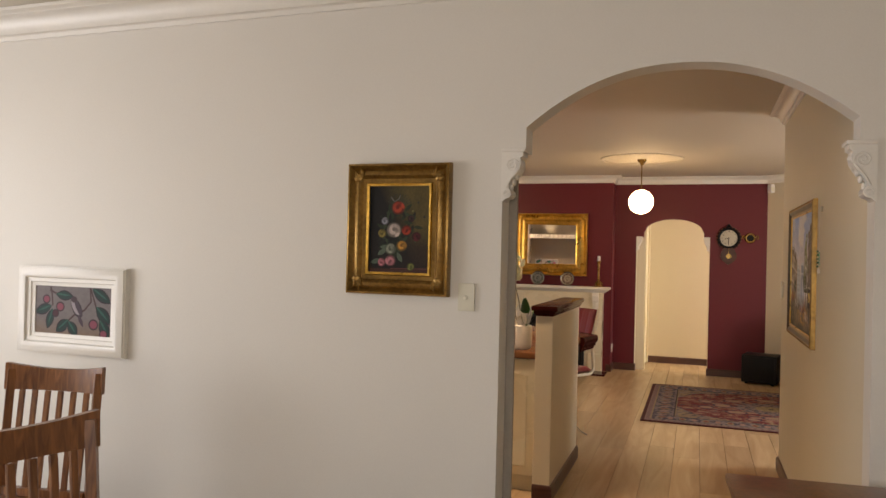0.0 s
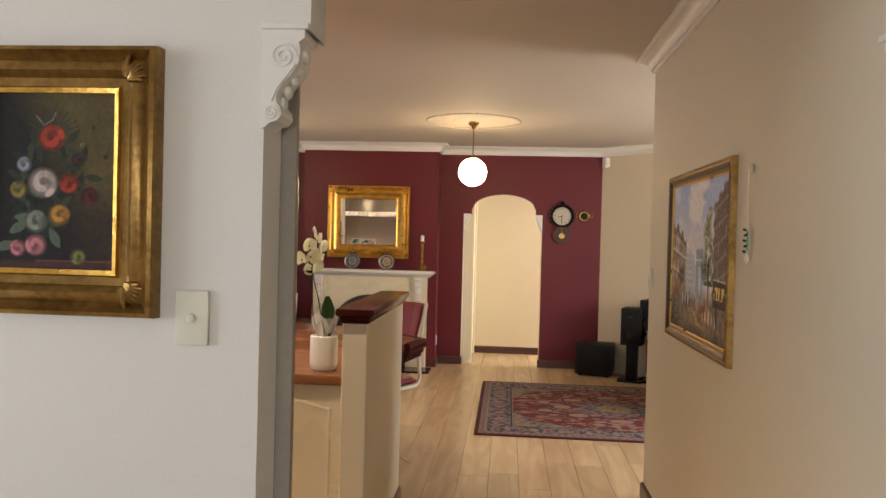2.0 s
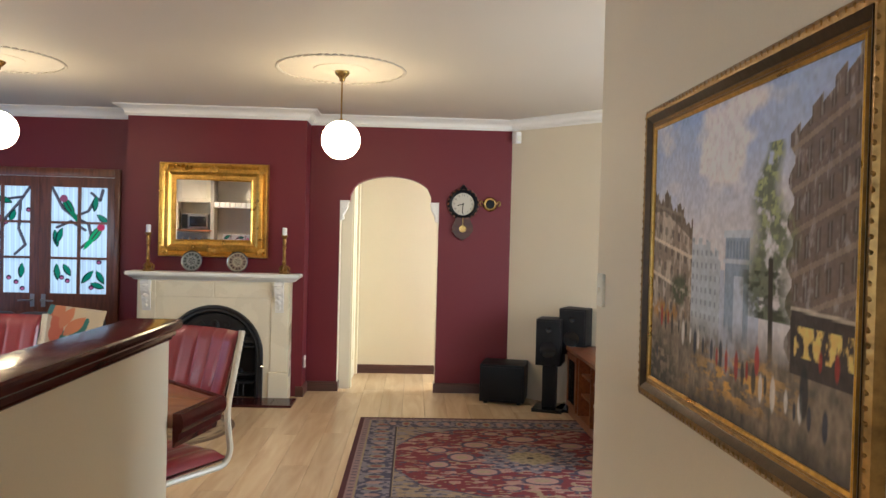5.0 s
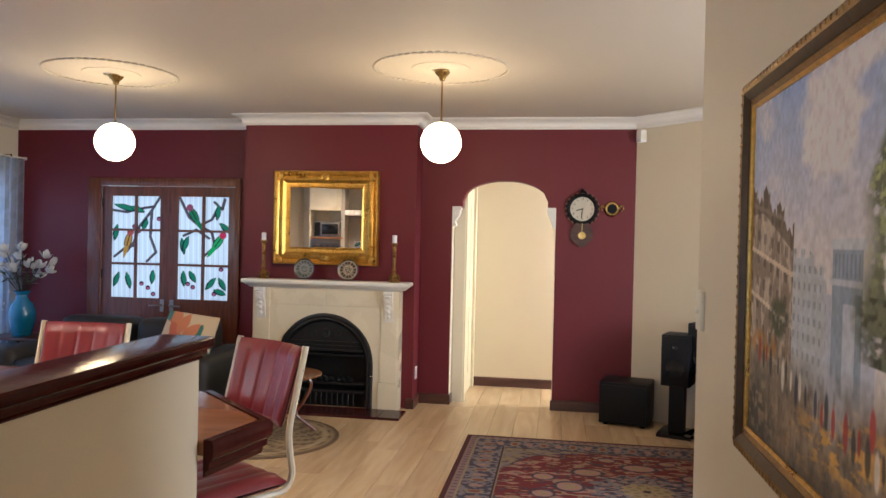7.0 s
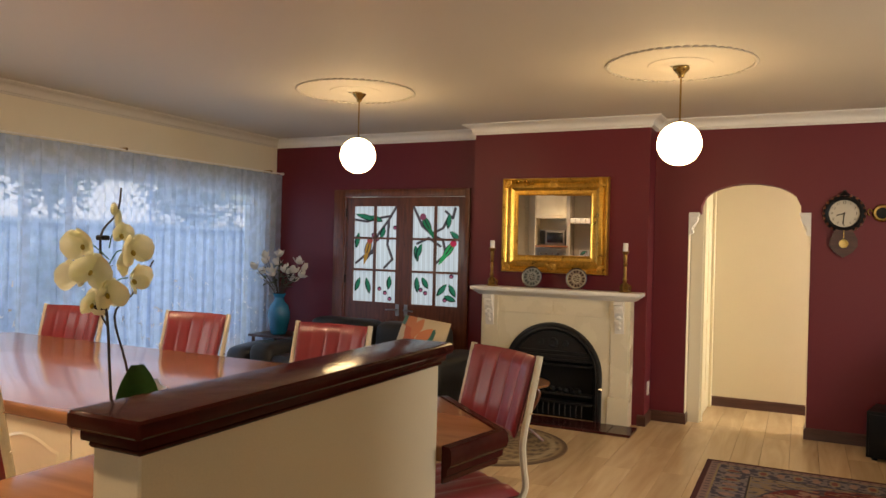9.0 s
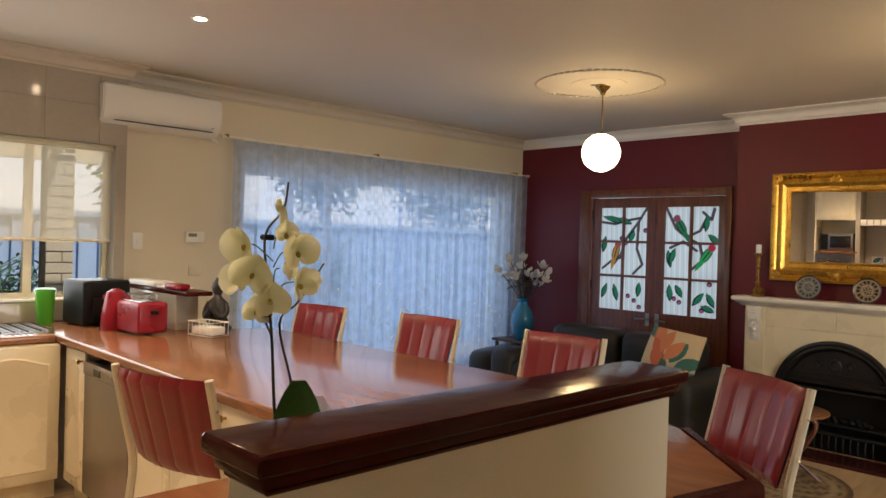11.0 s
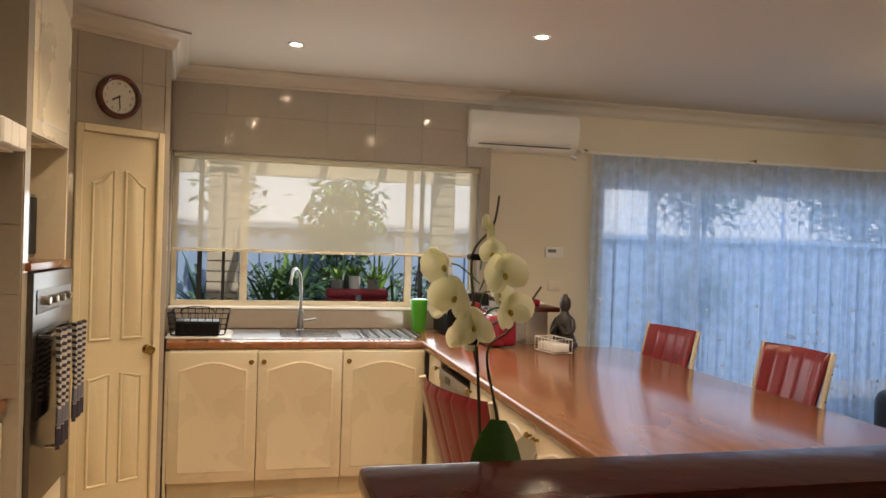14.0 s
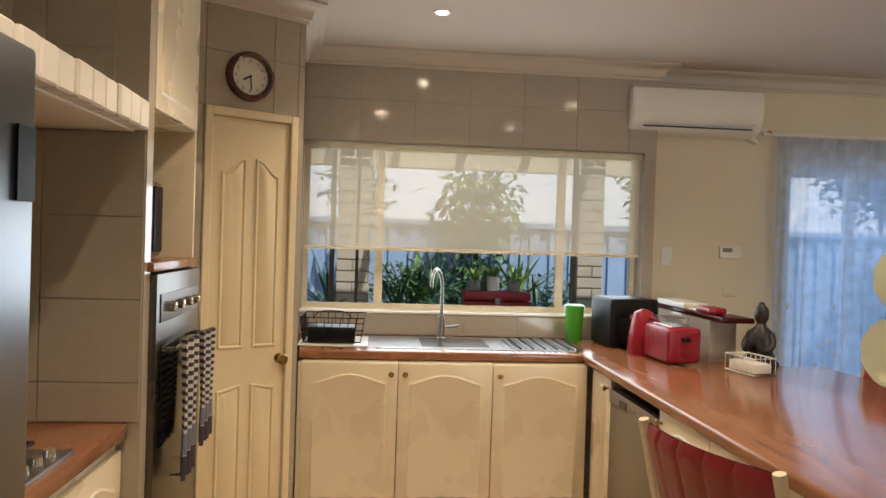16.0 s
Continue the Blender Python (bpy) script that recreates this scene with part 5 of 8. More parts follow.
for zz in (0.645, 0.20):
    bm = tube(B(), [(0.05 if zz > 0.4 else 0.18, 0.024, zz), (0.05 if zz > 0.4 else 0.18, 0.065, zz), (0.49 if zz > 0.4 else 0.36, 0.065, zz), (0.49 if zz > 0.4 else 0.36, 0.024, zz)], 0.008, 8)
    part("handle", bm, M_chrome, t)


def towel(m, w, L, label):
    t = thing("tea_towel", label, "tea towel", m)
    def fn(u, v):
        c = np.zeros((*u.shape, 3))
        c[:] = (0.55, 0.54, 0.54)
        c = over(c, (0.035, 0.035, 0.055), ((np.sin(v * 104) > 0) & (v > 0.36)) * 1.0)
        c = over(c, (0.16, 0.17, 0.23), ((v < 0.34) & (v > 0.18)) * 1.0)
        return over(c, (0.035, 0.03, 0.05), (v < 0.18) * 1.0)
    canvas("cloth", w, L, 30, 200, fn, M_printed, Matrix(), t, "navy and white striped cloth", relief=lambda u, v: 0.010 * np.sin(u * 14 + 2 * v) + 0.006 * np.sin(u * 31))
    return t


towel(at(OX0 + 0.20, OYF + 0.095, 0.93, 180), 0.17, 0.40, "navy and white striped tea towel hanging on the oven handle")
towel(at(OX0 + 0.40, OYF + 0.085, 0.90, 180), 0.16, 0.46, "dark striped tea towel hanging on the oven handle")
t = thing("microwave", "dark grey microwave oven in the tower's open shelf", "microwave", at(OX0 + 0.06, OYF - 0.12, 1.383))
part("case", box(B(), 0, 0.46, -0.25, 0, 0.005, 0.275, 0.006), M_steel, t)
part("door", box(B(), 0.14, 0.43, 0.001, 0.014, 0.05, 0.23, 0.004), M_blackgloss, t)
part("keypad", box(B(), 0.01, 0.11, 0.001, 0.010, 0.02, 0.26, 0.003), M_black, t)

# Cooktop alcove with a soldier course of white bricks.
structure("alcove_lintel", box(B(), -2.07, -0.78, 5.60, 5.96, 1.775, 1.80), M_plaster, "white painted lintel")
structure("alcove_back", box(B(), -2.07, -0.78, 5.57, 5.60, 0, CEIL), M_grout)
t = thing("brick_course", "row of upright white painted bricks over the cooking alcove", "brickwork")
nb = 14
bw = (2.07 - 0.80) / nb
brick_me = None
for k in range(nb):
    if brick_me is None:
        ob = part("brick", box(B(), 0.004, bw - 0.004, 0, 0.10, 0, 0.088, 0.006, 1), M_plaster, t, smooth=False)
        brick_me = ob.data
    else:
        ob = new("brick", brick_me)
        ob.parent = t
    ob.location = (-2.07 + k * bw, 5.905 + 0.003 * ((k * 7) % 3), 1.78)
t = thing("tile_picture", "pale glazed tile picture of dark leaves on the alcove's tiled back", "picture", hang(-1.71, 5.607, 1.17, "E") @ pose(0, 0, 0, 0, 0, 90))
canvas("panel", 0.50, 0.26, 160, 84, lambda u, v: np.clip(branch_panel(u, v) * np.array((2.6, 3.2, 3.6)), 0, 0.75), M_relief, pose(0, -0.006, 0), t, "pale panel with dark leaves")
part("edge", box(B(), -0.255, 0.255, -0.005, -0.0005, -0.135, 0.135, 0.002, 1), M_plaster, t, smooth=False)
t = thing("cooking_bench", "cream cabinet with a brown worktop in the tiled alcove", "cabinet")
part("body", box(B(), -2.065, -0.78, 5.61, 5.93, 0.1, 0.85), M_cab, t, smooth=False)
part("worktop", box(B(), -2.065, -0.78, 5.605, 5.965, 0.856, 0.90, 0.010), M_top, t, "red-brown worktop")
part("plinth", box(B(), -2.065, -0.78, 5.63, 5.90, 0.0, 0.1), M_cab, t, smooth=False)
for k in range(3):
    w = 0.425
    bm = arched_door(B(), w, 0.70)
    bmesh.ops.transform(bm, verts=bm.verts, matrix=at(-2.065 + (k + 1) * w, 5.95, 0.12, 180))
    d = part("door", bm, M_cab, t)
    for s in (0.03,):
        part("knob", lathe(B(), [(0.007, 0), (0.007, 0.014), (0.017, 0.022), (0.018, 0.030), (0.010, 0.036), (0, 0.036)], 14, m=pose(-2.065 + (k + (0.90 if k == 0 else 0.1)) * w, 5.95, 0.76, -90)), M_brass, d)
t = thing("cooktop", "stainless steel gas cooktop with black trivets and chrome knobs", "cooktop", at(-1.45, 5.79, 0.901))
part("plate", box(B(), -0.29, 0.33, -0.16, 0.15, 0, 0.012, 0.004), M_steel, t)
bm = B()
for cx in (-0.16, 0.14):
    tube(bm, [(cx - 0.1, -0.10, 0.035), (cx + 0.1, -0.10, 0.035), (cx + 0.1, 0.06, 0.035), (cx - 0.1, 0.06, 0.035), (cx - 0.1, -0.10, 0.035)], 0.006, 5)
    tube(bm, [(cx, -0.1, 0.035), (cx, 0.06, 0.035)], 0.006, 5)
part("trivet", bm, M_iron, t)
for k in range(4):
    part("knob", lathe(B(), [(0.017, 0), (0.015, 0.02), (0, 0.022)], 14, m=pose(-0.22 + 0.07 * k, 0.115, 0.012)), M_chrome, t)

# Fridge.
t = thing("fridge", "tall steel-fronted fridge with a dark grey side, beside the arch", "fridge", at(-0.735, 5.60, 0))
FW = 0.635
part("body", box(B(), 0, FW, 0, 0.615, 0.02, 1.715, 0.006), M_fridge_side, t)
part("lower_door", box(B(), 0, FW, 0.622, 0.675, 0.05, 1.02, 0.008), M_fridge_front, t)
part("upper_door", box(B(), 0, FW, 0.622, 0.675, 1.03, 1.698, 0.008), M_fridge_front, t)
part("hinge_cover", box(B(), FW - 0.10, FW - 0.01, 0.55, 0.66, 1.716, 1.738, 0.006), M_black, t)
part("badge", box(B(), 0.008, 0.052, 0.6755, 0.679, 1.51, 1.60), M_black, t, "small black badge", smooth=False)
t = thing("fridge_magnet", "small brown picture magnet on the fridge's side", "magnet", at(-0.099, 6.0, 1.645))
part("magnet", box(B(), 0, 0.004, -0.035, 0.035, -0.025, 0.025), M_gold_dk, t, smooth=False)

# ---- living room ----
def fireplace():
    t = thing("fireplace", "cream painted timber fireplace surround with an arched black cast iron insert", "fireplace")
    X0, X1, F = -1.665, -0.335, 12.30
    cx, R, zc = -0.995, 0.435, 0.395
    pts = [(X0, 0.0), (cx - R, 0.0), (cx - R, zc)]
    for i in range(1, 24):
        a = math.pi - math.pi * i / 24
        pts.append((cx + R * math.cos(a), zc + R * math.sin(a)))
    pts += [(cx + R, zc), (cx + R, 0.0), (X1, 0.0), (X1, 1.05), (X0, 1.05)]
    part("surround", prism(B(), pts, 1, F, CHY - 0.002), M_cab, t, smooth=False)
    r = Matrix(((1, 0, 0, 0), (0, 1, 0, 0), (0, 0, 1, 0), (0, 0, 0, 1)))
    prof = [(0, 1.045), (0.012, 1.047), (0.03, 1.065), (0.045, 1.07), (0.06, 1.085), (0.075, 1.088), (0.078, 1.098), (0.078, 1.112), (0.070, 1.120), (0.0, 1.120)]
    bm = sweep(B(), [(X1 + 0.02, CHY - 0.003), (X1 + 0.02, F), (X0 - 0.02, F), (X0 - 0.02, CHY - 0.003)], [(o * 0.9, z) for o, z in prof])
    box(bm, X0 - 0.015, X1 + 0.015, F, CHY - 0.004, 1.052, 1.119)
    part("mantel_shelf", bm, M_plaster, t, "moulded mantel shelf")
    for x in (X0, X1 - 0.17):
        part("pilaster_base", box(B(), x - 0.004, x + 0.174, F - 0.022, F - 0.001, 0, 0.245, 0.005, 1), M_cab, t, smooth=False)
        part("pilaster", box(B(), x + 0.01, x + 0.16, F - 0.010, F - 0.0005, 0.25, 1.045, 0.003, 1), M_cab, t, smooth=False)
    for a, b in ((X0 + 0.18, cx - 0.006), (cx + 0.006, X1 - 0.18)):
        part("frieze_panel", box(B(), a, b, F - 0.005, F - 0.0005, 0.90, 1.03, 0.002, 1), M_cab, t, smooth=False)
    # corbels
    for x in (X0 + 0.085, X1 - 0.085):
        side = [(0, 0), (-0.075, 0), (-0.075, -0.025), (-0.058, -0.035), (-0.062, -0.075), (-0.04, -0.115), (-0.026, -0.135), (-0.030, -0.165), (-0.014, -0.195), (-0.008, -0.25), (0, -0.27)]
        bm = prism(B(), [(F - 0.010 + y, 1.045 + z) for y, z in side], 0, x - 0.038, x + 0.038)
        for k in range(5):
            r_ = bmesh.ops.create_uvsphere(bm, u_segments=8, v_segments=6, radius=1)
            bmesh.ops.transform(bm, verts=r_["verts"], matrix=Matrix.Translation((x, F - 0.066 + 0.011 * k, 1.0 - 0.045 * k)) @ Matrix.Diagonal((0.030 - 0.004 * k, 0.014, 0.018, 1)))
        part("corbel", bm, M_plaster, t, "carved corbel")
    # iron insert
    def arc(rr, y, n=28, foot=0.0):
        p = [(cx - rr, y, foot)]
        p += [(cx + rr * math.cos(math.pi - math.pi * i / n), y, zc + rr * math.sin(math.pi - math.pi * i / n)) for i in range(n + 1)]
        return p + [(cx + rr, y, foot)]
    bm = B()
    prof = [(R + 0.004, F - 0.003), (R - 0.002, F - 0.022), (R - 0.020, F - 0.026), (R - 0.030, F - 0.014), (R - 0.048, F - 0.018), (R - 0.062, F - 0.006), (R - 0.070, F + 0.02), (R - 0.075, F + 0.10)]
    rows = [[bm.verts.new(v) for v in arc(rr, y)] for rr, y in prof]
    for a, b in zip(rows, rows[1:]):
        for i in range(len(a) - 1):
            bm.faces.new((a[i], a[i + 1], b[i + 1], b[i]))
    bmesh.ops.recalc_face_normals(bm, faces=bm.faces)
    part("arch_ring", bm, M_iron, t, "black cast iron arch")
    ri = R - 0.072
    hood = [(cx - ri, 0.50)] + [(cx + ri * math.cos(math.pi - math.pi * i / 20), zc + ri * math.sin(math.pi - math.pi * i / 20)) for i in range(5, 16)] + [(cx + ri, 0.50)]
    part("hood", prism(B(), hood, 1, F + 0.02, F + 0.045), M_iron, t)
    bm = B()
    for x, s in ((cx, 0.045), (cx - 0.11, 0.028), (cx + 0.11, 0.028)):
        lathe(bm, [(s, 0), (s, 0.008), (s * 0.8, 0.014), (s * 0.4, 0.010), (s * 0.25, 0.018), (0, 0.018)], 20, m=pose(x, F + 0.02, 0.655, 90))
    part("roundel", bm, M_iron, t)
    bm = B()
    for z in (0.50, 0.535, 0.57):
        box(bm, cx - ri, cx + ri, F + 0.004, F + 0.02, z, z + 0.018, 0.003, 1)
    part("canopy_rail", bm, M_iron, t)
    for z in (0.46, 0.21, 0.14):
        part("shelf_rail", box(B(), cx - ri + 0.01, cx + ri - 0.01, F - 0.005, F + 0.10, z, z + 0.016, 0.004, 1), M_iron, t)
    for k in range(12):
        x = cx - 0.27 + k * 0.049
        part("grate_bar", tube(B(), [(x, F + 0.01, 0.03), (x, F - 0.004, 0.08), (x, F + 0.01, 0.135)], 0.006, 6), M_iron, t)
    part("firebox", box(B(), cx - ri, cx + ri, F + 0.105, F + 0.14, 0, zc + ri), M_black, t, smooth=False)
    rnd = random.Random(5)
    for k in range(9):
        bm = B()
        bmesh.ops.create_icosphere(bm, subdivisions=1, radius=0.04, matrix=pose(cx - 0.22 + 0.055 * k, F + 0.05, 0.25, rnd.uniform(0, 90), rnd.uniform(0, 90), 0) @ Matrix.Diagonal((1, 0.6, 0.7, 1)))
        part("coal", bm, M_black, t, smooth=False)
    part("latch", tube(B(), [(cx + R - 0.02, F - 0.02, 0.30), (cx + R + 0.02, F - 0.03, 0.30)], 0.005, 6), M_chrome, t)
    # hearth
    h_ = thing("hearth", "dark red glazed hearth slab on the floor", "hearth")
    hm = mat("hearth_tile", (0.055, 0.012, 0.012), 0.2, var=0.2, scale=6)
    for i in range(8):
        w = 1.50 / 8
        part("tile", box(B(), -1.75 + i * w + 0.002, -1.75 + (i + 1) * w - 0.002, 11.99, 12.275, 0.0, 0.022, 0.002, 1), hm, h_, smooth=False)
    return t


fireplace()


def candlestick(x, y, z):
    t = thing("candlestick", "tall carved gilt candlestick with a white candle on the mantelpiece", "candlestick", at(x, y, z), "candlesticks")
    part("stem", lathe(B(), [(0.046, 0), (0.048, 0.012), (0.030, 0.022), (0.036, 0.045), (0.020, 0.070), (0.012, 0.085), (0.020, 0.105), (0.013, 0.125), (0.015, 0.19), (0.010, 0.215), (0.019, 0.235), (0.012, 0.25), (0.020, 0.285), (0.014, 0.31), (0.030, 0.335), (0.032, 0.342), (0, 0.342)], 20), M_gold_dk, t)
    bm = B()
    for k in range(3):
        a = 2.09 * k + 0.5
        tube(bm, smooth_path([(0.02 * math.cos(a), 0.02 * math.sin(a), 0.07), (0.05 * math.cos(a), 0.05 * math.sin(a), 0.045), (0.042 * math.cos(a), 0.042 * math.sin(a), 0.015), (0.055 * math.cos(a), 0.055 * math.sin(a), 0.004)], 4), 0.008, 6)
    part("scroll_foot", bm, M_gold_dk, t)
    part("candle", lathe(B(), [(0.021, 0.342), (0.021, 0.405), (0.016, 0.41), (0, 0.408)], 18), M_ceramic, t, "white candle")


candlestick(-1.592, 12.34, 1.12)
candlestick(-0.396, 12.34, 1.12)


def display_plate(x, cols, label):
    m = pose(x, 12.33, 1.215, 82)
    t = thing("display_plate", label, "plate", m, "plates on the mantelpiece")
    def fn(u, v):
        r, th = np.hypot(u - 0.5, v - 0.5) * 2, np.arctan2(v - 0.5, u - 0.5)
        c = np.zeros((*u.shape, 3))
        c[:] = cols[0]
        c = over(c, cols[1], ((r > 0.62) & (np.sin(th * 14) > -0.2)) * 1.0)
        c = over(c, cols[2], (r < 0.5) * 1.0)
        c = over(c, cols[3], ((r < 0.40) & (np.sin(th * 6) * np.sin(r * 20) > 0)) * 1.0)
        return over(c, cols[2], ((r > 0.92)) * 1.0)
    disc_canvas("dish", 0.082, fn, M_plate, Matrix.Translation((0, 0, 0.010)), t, "", 14, 48)
    part("rim", lathe(B(), [(0.05, -0.002), (0.080, 0.004), (0.092, 0.014), (0.093, 0.017), (0.083, 0.0105)], 36, closed=True), M_oven, t)
    part("stand", tube(B(), [(-0.035, -0.094, 0.03), (-0.03, -0.085, -0.02), (0, 0.0, -0.012), (0.03, -0.085, -0.02), (0.035, -0.094, 0.03)], 0.003, 6), M_black, t, "black wire stand")


display_plate(-1.203, [(0.16, 0.17, 0.16), (0.03, 0.035, 0.035), (0.22, 0.23, 0.22), (0.012, 0.015, 0.02)], "small dark patterned plate on a stand on the mantelpiece")
display_plate(-0.803, [(0.24, 0.18, 0.13), (0.035, 0.012, 0.010), (0.36, 0.31, 0.22), (0.05, 0.02, 0.015)], "small red and gold patterned plate on a stand on the mantelpiece")

# French doors.
bm = B()
prA = [(0, -0.0), (0.0, 0.0)]
for a, b, c, d in ((-3.565, FD0 + 0.012, 0, 2.035), (FD1 - 0.012, -1.985, 0, 2.035), (FD0 + 0.012, FD1 - 0.012, FDH - 0.012, 2.035)):
    box(bm, a, b, BWY - 0.026, BWY - 0.001, c, d, 0.006, 2)
structure("door_frame", bm, M_jarrah, "dark timber architrave round the French doors", smooth=True)
LW = (FD1 - FD0 - 0.024) / 2


def glass_picture(side):
    def fn(U, V):
        c = np.zeros((*U.shape, 3))
        c[:] = (0.62, 0.72, 0.80)
        c = c * (0.86 + 0.16 * np.sin(U * 95 + 3 * V) * np.sin(U * 37))[..., None]
        dk, gr, gl = (0.075, 0.062, 0.075), (0.006, 0.030, 0.022), (0.012, 0.15, 0.085)
        if side == 0:
            B_ = [[(1.0, 1.02), (0.80, 0.86), (0.55, 0.70), (0.45, 0.55), (0.30, 0.45)], [(0.0, 0.86), (0.3, 0.84), (0.6, 0.88), (0.85, 0.9)], [(0.80, 0.86), (0.78, 0.6), (0.9, 0.45), (0.72, 0.36)], [(0.05, 0.4), (0.25, 0.48), (0.5, 0.52)]]
            L_ = [(0.02, 0.92, 0.4, -15), (0.1, 0.72, 0.25, -100), (0.15, 0.25, 0.24, -110), (0.3, 0.25, 0.26, -75), (0.85, 0.28, 0.22, -95), (0.35, 0.9, 0.25, -20), (0.62, 0.66, 0.2, 70)]
            Q_ = [(0.45, 0.70), (0.55, 0.66), (0.95, 0.78), (0.62, 0.14), (0.75, 0.10), (0.86, 0.04)]
        else:
            B_ = [[(0.0, 1.0), (0.2, 0.8), (0.4, 0.72), (0.65, 0.78), (0.75, 0.88)], [(0.4, 0.72), (0.65, 0.66), (0.72, 0.52), (0.5, 0.42)], [(0.1, 0.62), (0.35, 0.68), (0.6, 0.6)], [(0.7, 0.95), (0.85, 0.88), (0.9, 0.98)]]
            L_ = [(0.78, 0.92, 0.22, -95), (0.06, 0.6, 0.25, -80), (0.2, 0.62, 0.25, -110), (0.1, 0.28, 0.24, -85), (0.22, 0.28, 0.2, -60), (0.75, 0.22, 0.24, -130), (0.8, 0.22, 0.22, -60), (0.7, 0.1, 0.2, -20), (0.8, 0.75, 0.22, -40)]
            Q_ = [(0.2, 0.15), (0.3, 0.12), (0.72, 0.06), (0.85, 0.3)]
        A = 2.0
        for p in B_:
            c = over(c, dk, stroke(U, V * A, [(x, y * A) for x, y in p], 0.030))
            c = over(c, (0.012, 0.010, 0.014), stroke(U, V * A, [(x + 0.028, y * A) for x, y in p], 0.007))
        for x, y, l, a in L_:
            m_ = leafmark(U, V * A, x, y * A, l * 1.35, 0.060, a)
            c = over(c, gr, m_)
            c = over(c, gl, leafmark(U, V * A, x + 0.01, y * A, l * 1.2, 0.040, a) * 0.9)
        for x, y in Q_:
            c = over(c, (0.02, 0.008, 0.02), blob(U, V * A, x, y * A, 0.050, 0.050))
            c = over(c, (0.34, 0.08, 0.16), blob(U, V * A, x, y * A - 0.008, 0.030, 0.026))
        birds = [(0.33, 0.56, (0.33, 0.17, 0.035), (0.30, 0.06, 0.05), 75)] if side == 0 else [(0.30, 0.82, (0.01, 0.13, 0.06), (0.20, 0.05, 0.09), -60), (0.78, 0.56, (0.01, 0.26, 0.08), (0.40, 0.02, 0.06), 55)]
        for x, y, b1, b2, a in birds:
            c = over(c, (0.012, 0.012, 0.015), blob(U, V * A, x, y * A, 0.185, 0.085, a))
            c = over(c, b1, blob(U, V * A, x, y * A, 0.165, 0.066, a))
            q = math.radians(a)
            hx, hy = x + 0.17 * math.cos(q) * (1 if a > 0 else -1), y * A + 0.17 * abs(math.sin(q))
            c = over(c, b1, leafmark(U, V * A, x, y * A, 0.36, 0.045, a + 180 if a > 0 else a))
            c = over(c, b2, blob(U, V * A, hx, hy, 0.075, 0.075))
            c = over(c, (0.02, 0.02, 0.02), stroke(U, V * A, [(x - 0.1 * math.cos(q), y * A - 0.1 * math.sin(q)), (x + 0.1 * math.cos(q), y * A + 0.1 * math.sin(q))], 0.012))
        return c
    return fn


for side in (0, 1):
    x0 = FD0 + 0.012 + side * (LW + 0.0005)
    t = thing("french_door", "red-brown timber French door with six painted glass panes, closed", "door", at(x0, BWY + 0.01, 0), "French doors")
    g0, g1 = (0.098, 0.615) if side == 0 else (0.100, 0.622)
    z0, z1 = 0.868, 1.862
    bm = B()
    for a, b, c, d in ((0.001, g0, 0.006, FDH - 0.014), (g1, LW - 0.001, 0.006, FDH - 0.014), (g0, g1, z1, FDH - 0.014), (g0, g1, 0.70, z0), (g0, g1, 0.006, 0.16)):
        box(bm, a, b, 0, 0.040, c, d)
    mx = (g0 + g1) / 2
    box(bm, mx - 0.05, mx + 0.05, 0, 0.04, 0.16, 0.70)
    part("leaf", bm, M_jarrah, t, smooth=False)
    for a, b in ((g0, mx - 0.05), (mx + 0.05, g1)):
        bm = box(B(), a, b, 0.014, 0.03, 0.16, 0.70)
        box(bm, a + 0.03, b - 0.03, 0.006, 0.0142, 0.19, 0.67, 0.006, 1)
        part("lower_panel", bm, M_jarrah, t, smooth=False)
    bars = B()
    box(bars, mx - 0.013, mx + 0.013, 0.002, 0.036, z0, z1)
    for k in (1, 2):
        z = z0 + (z1 - z0) * k / 3
        box(bars, g0, g1, 0.0035, 0.0345, z - 0.011, z + 0.011)
    part("glazing_bar", bars, M_jarrah, t, smooth=False)
    fn = glass_picture(side)
    for i in range(2):
        for j in range(3):
            a, b = (g0, mx - 0.013) if i == 0 else (mx + 0.013, g1)
            c, d = z0 + (z1 - z0) * j / 3 + (0.011 if j else 0), z0 + (z1 - z0) * (j + 1) / 3 - (0.011 if j < 2 else 0)
            canvas("pane", b - a, d - c, 44, 56, lambda u, v, a=a, b=b, c=c, d=d: fn((a + u * (b - a) - g0) / (g1 - g0), (c + v * (d - c) - z0) / (z1 - z0)), M_lead, pose((a + b) / 2, 0.020, (c + d) / 2), t)
    hx = LW - 0.05 if side == 0 else 0.05
    s = -1 if side == 0 else 1
    part("handle_plate", box(B(), hx - 0.02, hx + 0.02, -0.006, -0.0005, 0.74, 0.86, 0.002, 1), M_steel, t)
    part("lever_handle", tube(B(), smooth_path([(hx, -0.005, 0.805), (hx, -0.05, 0.805), (hx + s * 0.03, -0.055, 0.805), (hx + s * 0.11, -0.050, 0.800)], 4), 0.008, 8), M_steel, t, "steel lever handle")
    for z in (0.35, 1.05, 1.75):
        part("hinge", box(B(), (0.0 if side == 0 else LW - 0.012), (0.012 if side == 0 else LW), -0.010, -0.0005, z, z + 0.09, 0.002, 1), M_black, t)
lamp("garden_room_daylight", "AREA", look((-2.8, 14.9, 1.5), (-2.8, 12.8, 1.35)), 50, (0.72, 0.86, 1.0), 2.2, 1.8)

